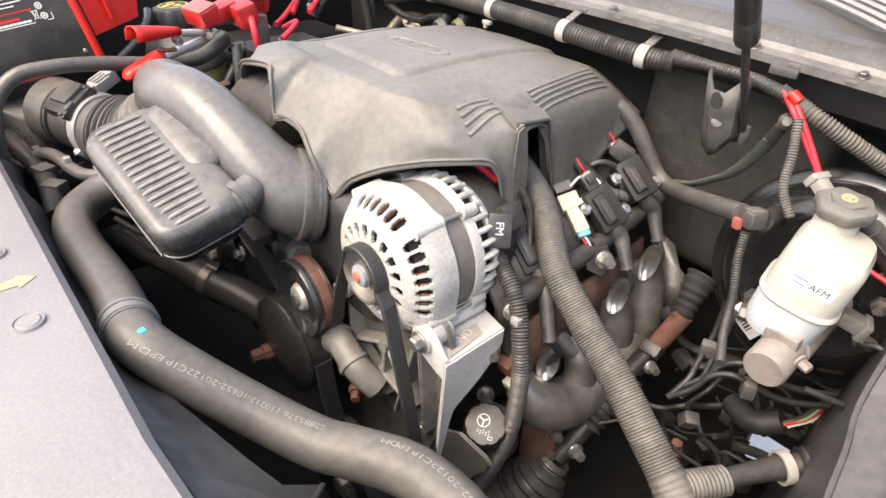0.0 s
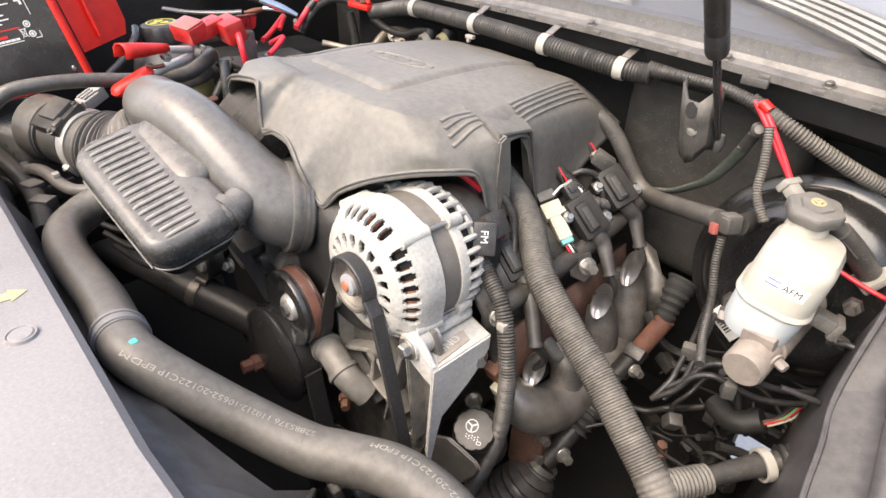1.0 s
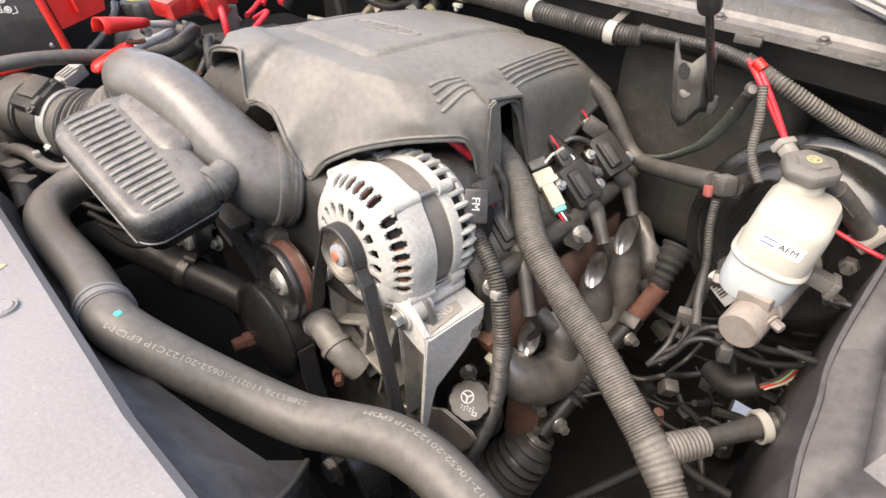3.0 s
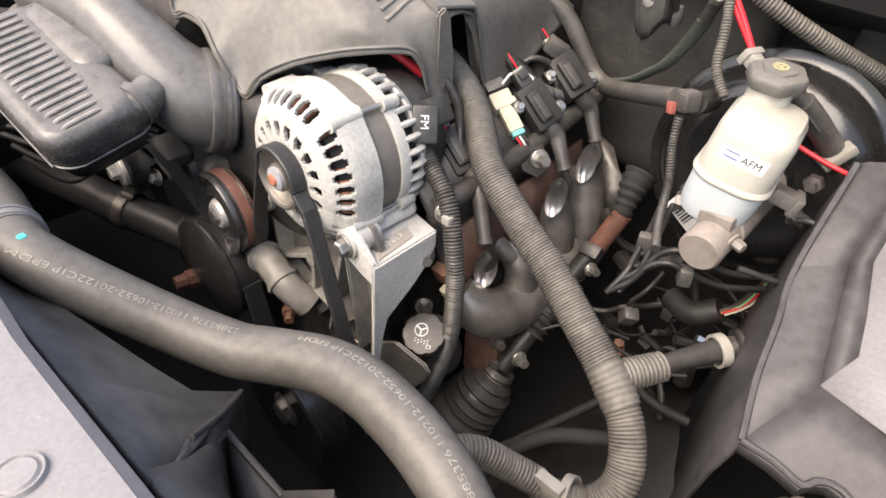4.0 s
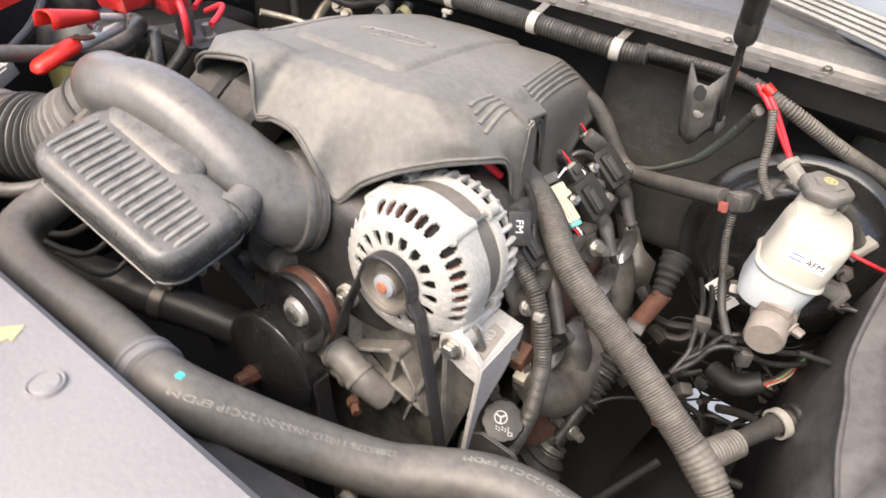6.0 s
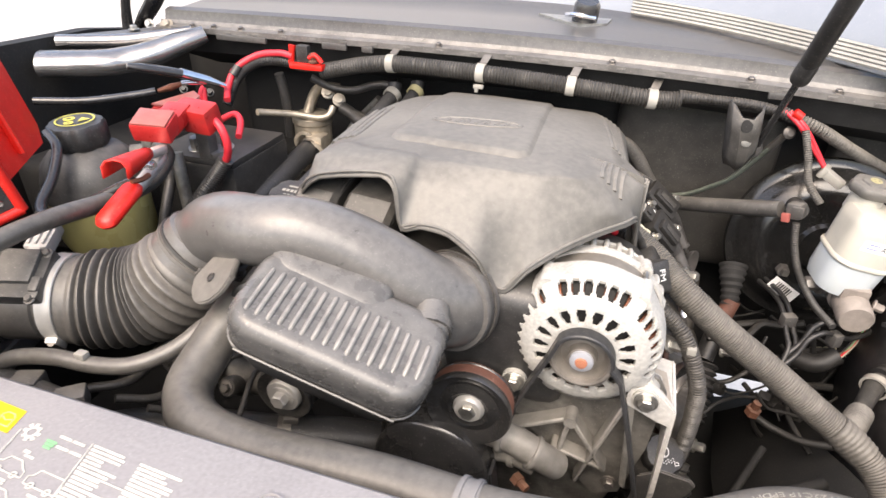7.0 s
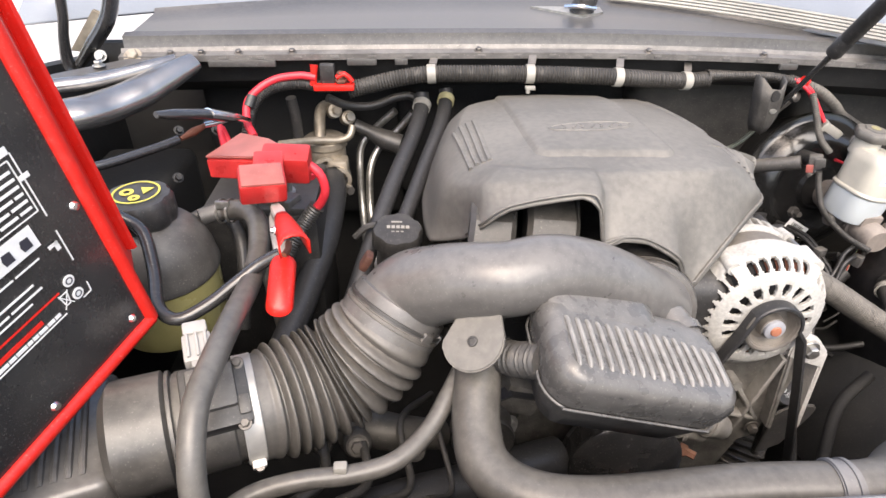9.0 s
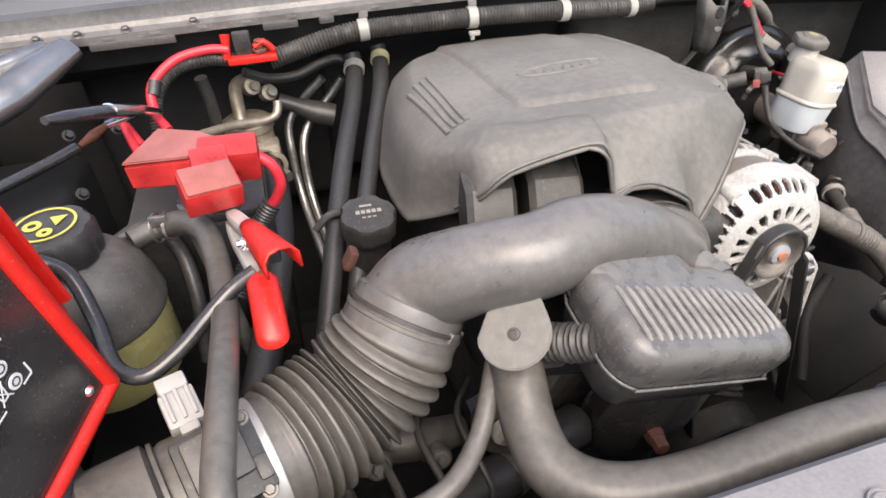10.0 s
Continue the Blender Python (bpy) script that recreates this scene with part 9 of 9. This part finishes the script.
for q, r in (([(-0.800, 0.60, 1.06), (-0.815, 0.72, 1.12), (-0.818, 0.755, 1.20), (-0.812, 0.768, 1.235), (-0.787, 0.775, 1.262), (-0.752, 0.765, 1.296)], 0.0065), ([(-0.785, 0.60, 1.06), (-0.800, 0.71, 1.12), (-0.800, 0.745, 1.19), (-0.783, 0.765, 1.228), (-0.748, 0.775, 1.258), (-0.722, 0.77, 1.29)], 0.0065)):
    bm = bmesh.new()
    tube(bm, q, r, 12)
    part("line", bm, STEEL, ah)
bm = bmesh.new()
tube(bm, [(-0.822, 0.752, 1.274), (-0.800, 0.748, 1.266), (-0.77, 0.742, 1.252), (-0.745, 0.738, 1.244)], [0.012, 0.011, 0.018, 0.018], 14)
part("damper", bm, BLACK, ah)
for name, q, r, band in (("coolant_line", [(-0.708, 0.735, 1.335), (-0.708, 0.722, 1.318), (-0.722, 0.670, 1.292), (-0.755, 0.580, 1.250), (-0.785, 0.490, 1.205), (-0.815, 0.40, 1.15), (-0.84, 0.33, 1.10)], 0.0125, WHITE),
                         ("coolant_line", [(-0.668, 0.740, 1.340), (-0.668, 0.728, 1.325), (-0.680, 0.680, 1.300), (-0.715, 0.590, 1.252), (-0.752, 0.490, 1.200), (-0.785, 0.40, 1.14), (-0.81, 0.33, 1.09)], 0.0115, FADED)):
    e = empty(name, (-0.75, 0.5, 1.2), "black rubber coolant line with a pale band at the firewall", "hose", "coolant lines beside the engine cover")
    bm = bmesh.new()
    tube(bm, q, r, 14)
    part("hose_body", bm, BELT, e)
    bm = bmesh.new()
    lathe(bm, V(*q[1]), V(*q[1]) - V(*q[2]), [(r + 0.0005, -0.006), (r + 0.0025, -0.006), (r + 0.0025, 0.006), (r + 0.0005, 0.006), (r + 0.0005, -0.006)], 22)
    part("band", bm, band if band is FADED else GREYC, e)
bs = empty("bundle_strap", (-0.80, 0.42, 1.15), "narrow black strap round two hoses", "strap")
bm = bmesh.new()
tube(bm, [(-0.765, 0.49, 1.222), (-0.79, 0.488, 1.226), (-0.81, 0.485, 1.21)], 0.005, 8)
part("band", bm, BLACK, bs)

oc = empty("oil_filler_cap", (-0.75, 0.445, 1.2), "black lobed oil filler cap with printed marks on its neck", "filler cap")
OC, OA = V(-0.751, 0.448, 1.222), V(0.05, -0.2, 0.97).normalized()
bm = bmesh.new()
lathe(bm, OC, OA, [(0.030, 0.0), (0.0335, 0.003), (0.0335, 0.022), (0.031, 0.026), (0.026, 0.0268), (0, 0.0275)], 48, wob=lambda k: 1.0 if k % 8 < 5 else 0.93)
oil_cap = part("cap", bm, BLACK, oc)
bm = bmesh.new()
lathe(bm, OC, OA, [(0.027, 0.0), (0.027, -0.06)], 28)
part("neck", bm, BLACK, oc)
u, v, w = axes_of(OA)
bm = bmesh.new()
ot = OC + OA * 0.0278
rt = V(1, 0, 0) - OA * OA.x
rt.normalize()
fw = OA.cross(rt).normalized()
for k in range(5):
    strip(bm, ot + rt * (-0.014 + k * 0.0062) + fw * 0.001, ot + rt * (-0.0095 + k * 0.0062) + fw * 0.001, OA, 0.0055, 0.0005)
for k in range(3):
    strip(bm, ot + rt * (-0.008 + k * 0.006) - fw * 0.008, ot + rt * (-0.004 + k * 0.006) - fw * 0.008, OA, 0.002, 0.0005)
strip(bm, ot + rt * -0.008 + fw * 0.011, ot + rt * 0.006 + fw * 0.011, OA, 0.003, 0.0005)
part("printed_bar", bm, GREYC, oil_cap, smooth=False)

# ---- small hose below the bellows, with its clips ----
vh = empty("vent_hose", (-0.78, 0.13, 1.18), "dusty black vent hose sweeping below the bellows", "hose")
bm = bmesh.new()
tube(bm, [(-0.672, 0.222, 1.232), (-0.686, 0.205, 1.225), (-0.702, 0.178, 1.215), (-0.722, 0.150, 1.200), (-0.752, 0.124, 1.192), (-0.79, 0.113, 1.190), (-0.83, 0.107, 1.193), (-0.862, 0.102, 1.190), (-0.884, 0.094, 1.186), (-0.905, 0.085, 1.172)], 0.0088, 16)
part("hose_body", bm, RUBBERD, vh)
bm = bmesh.new()
box(bm, (-0.800, 0.111, 1.202), (0.012, 0.009, 0.008), None, 0.002)
part("clip", bm, GREYC, vh)
bm = bmesh.new()
tube(bm, [(-0.900, 0.087, 1.177), (-0.912, 0.082, 1.164)], 0.012, 14)
part("end_fitting", bm, MATT, vh)
sp = empty("engine_sensor", (-0.77, 0.30, 1.24), "rust-brown sensor plug behind the duct", "sensor")
bm = bmesh.new()
box(bm, (-0.785, 0.345, 1.262), (0.010, 0.018, 0.022), Matrix.Rotation(radians(30), 3, "Y"), 0.004)
part("plug", bm, RUSTO, sp)
lc = empty("lower_castings", (-0.74, 0.2, 1.0), "dark lower engine brackets and lines below the hoses", "bracket")
bm = bmesh.new()
tube(bm, [(-0.84, 0.30, 1.06), (-0.80, 0.27, 1.075), (-0.755, 0.26, 1.07), (-0.70, 0.28, 1.04)], [0.020, 0.024, 0.022, 0.018], 18)
part("casting", bm, DIRTY, lc)
for p, r in (((-0.80, 0.235, 1.085), 0.016), ((-0.735, 0.235, 1.07), 0.013), ((-0.845, 0.26, 1.06), 0.014)):
    bm = bmesh.new()
    lathe(bm, p, (0.1, -0.8, 0.5), [(0, 0.012), (r * 0.8, 0.012), (r, 0.008), (r, -0.02), (r * 1.4, -0.024), (r * 1.4, -0.03)], 24)
    part("boss", bm, DIRTY, lc)
    bolt("bolt", V(*p) + V(0.001, -0.010, 0.006), (0.1, -0.8, 0.5), r * 0.45, lc, STEELD, 0.006)
for k in range(4):
    bm = bmesh.new()
    x = -0.86 + 0.045 * k
    tube(bm, [(x, 0.14, 1.11), (x + 0.03, 0.18, 1.10 - 0.01 * k), (x + 0.02, 0.26, 1.09), (x + 0.06, 0.34, 1.05)], 0.006 - 0.0008 * k, 10)
    part("line", bm, BLACK, lc)
# front harness clutter beside the air meter
fh = empty("front_harness", (-0.88, 0.08, 1.16), "dark taped harness and connectors behind the radiator cover", "harness")
bm = bmesh.new()
tube(bm, [(-1.0, 0.065, 1.18), (-0.93, 0.075, 1.175), (-0.87, 0.082, 1.165), (-0.81, 0.08, 1.16), (-0.74, 0.07, 1.15)], 0.014, 14)
part("sleeve", bm, BLACK, fh)
for k, x in enumerate((-0.92, -0.855, -0.80)):
    bm = bmesh.new()
    box(bm, (x, 0.085, 1.172 - 0.004 * k), (0.03, 0.024, 0.022), Matrix.Rotation(radians(20 * k), 3, "Z"), 0.004)
    part("connector", bm, MATT, fh)
# liner on the passenger side
pl = empty("fender_liner", (-1.2, 0.5, 1.0), "black plastic liner and trays along the passenger fender", "liner")
# tray blackened for the shade below the rail
bm = bmesh.new()
box(bm, (-1.18, 0.60, 1.15), (0.15, 0.36, 0.16), None, 0.02, 3)
part("tray", bm, DEEPSHADE, pl)
for p in ((-1.06, 0.56, 1.27), (-1.075, 0.64, 1.31), (-1.02, 0.64, 1.31)):
    bolt("bolt", p, (0.5, -0.7, 0.5), 0.005, pl, LINE, 0.008)
bm = bmesh.new()
tube(bm, [(-1.02, 0.46, 1.255), (-0.985, 0.47, 1.265), (-0.955, 0.445, 1.25), (-0.945, 0.41, 1.21), (-0.95, 0.38, 1.14)], 0.008, 12)
part("drain_hose", bm, BLACK, pl)
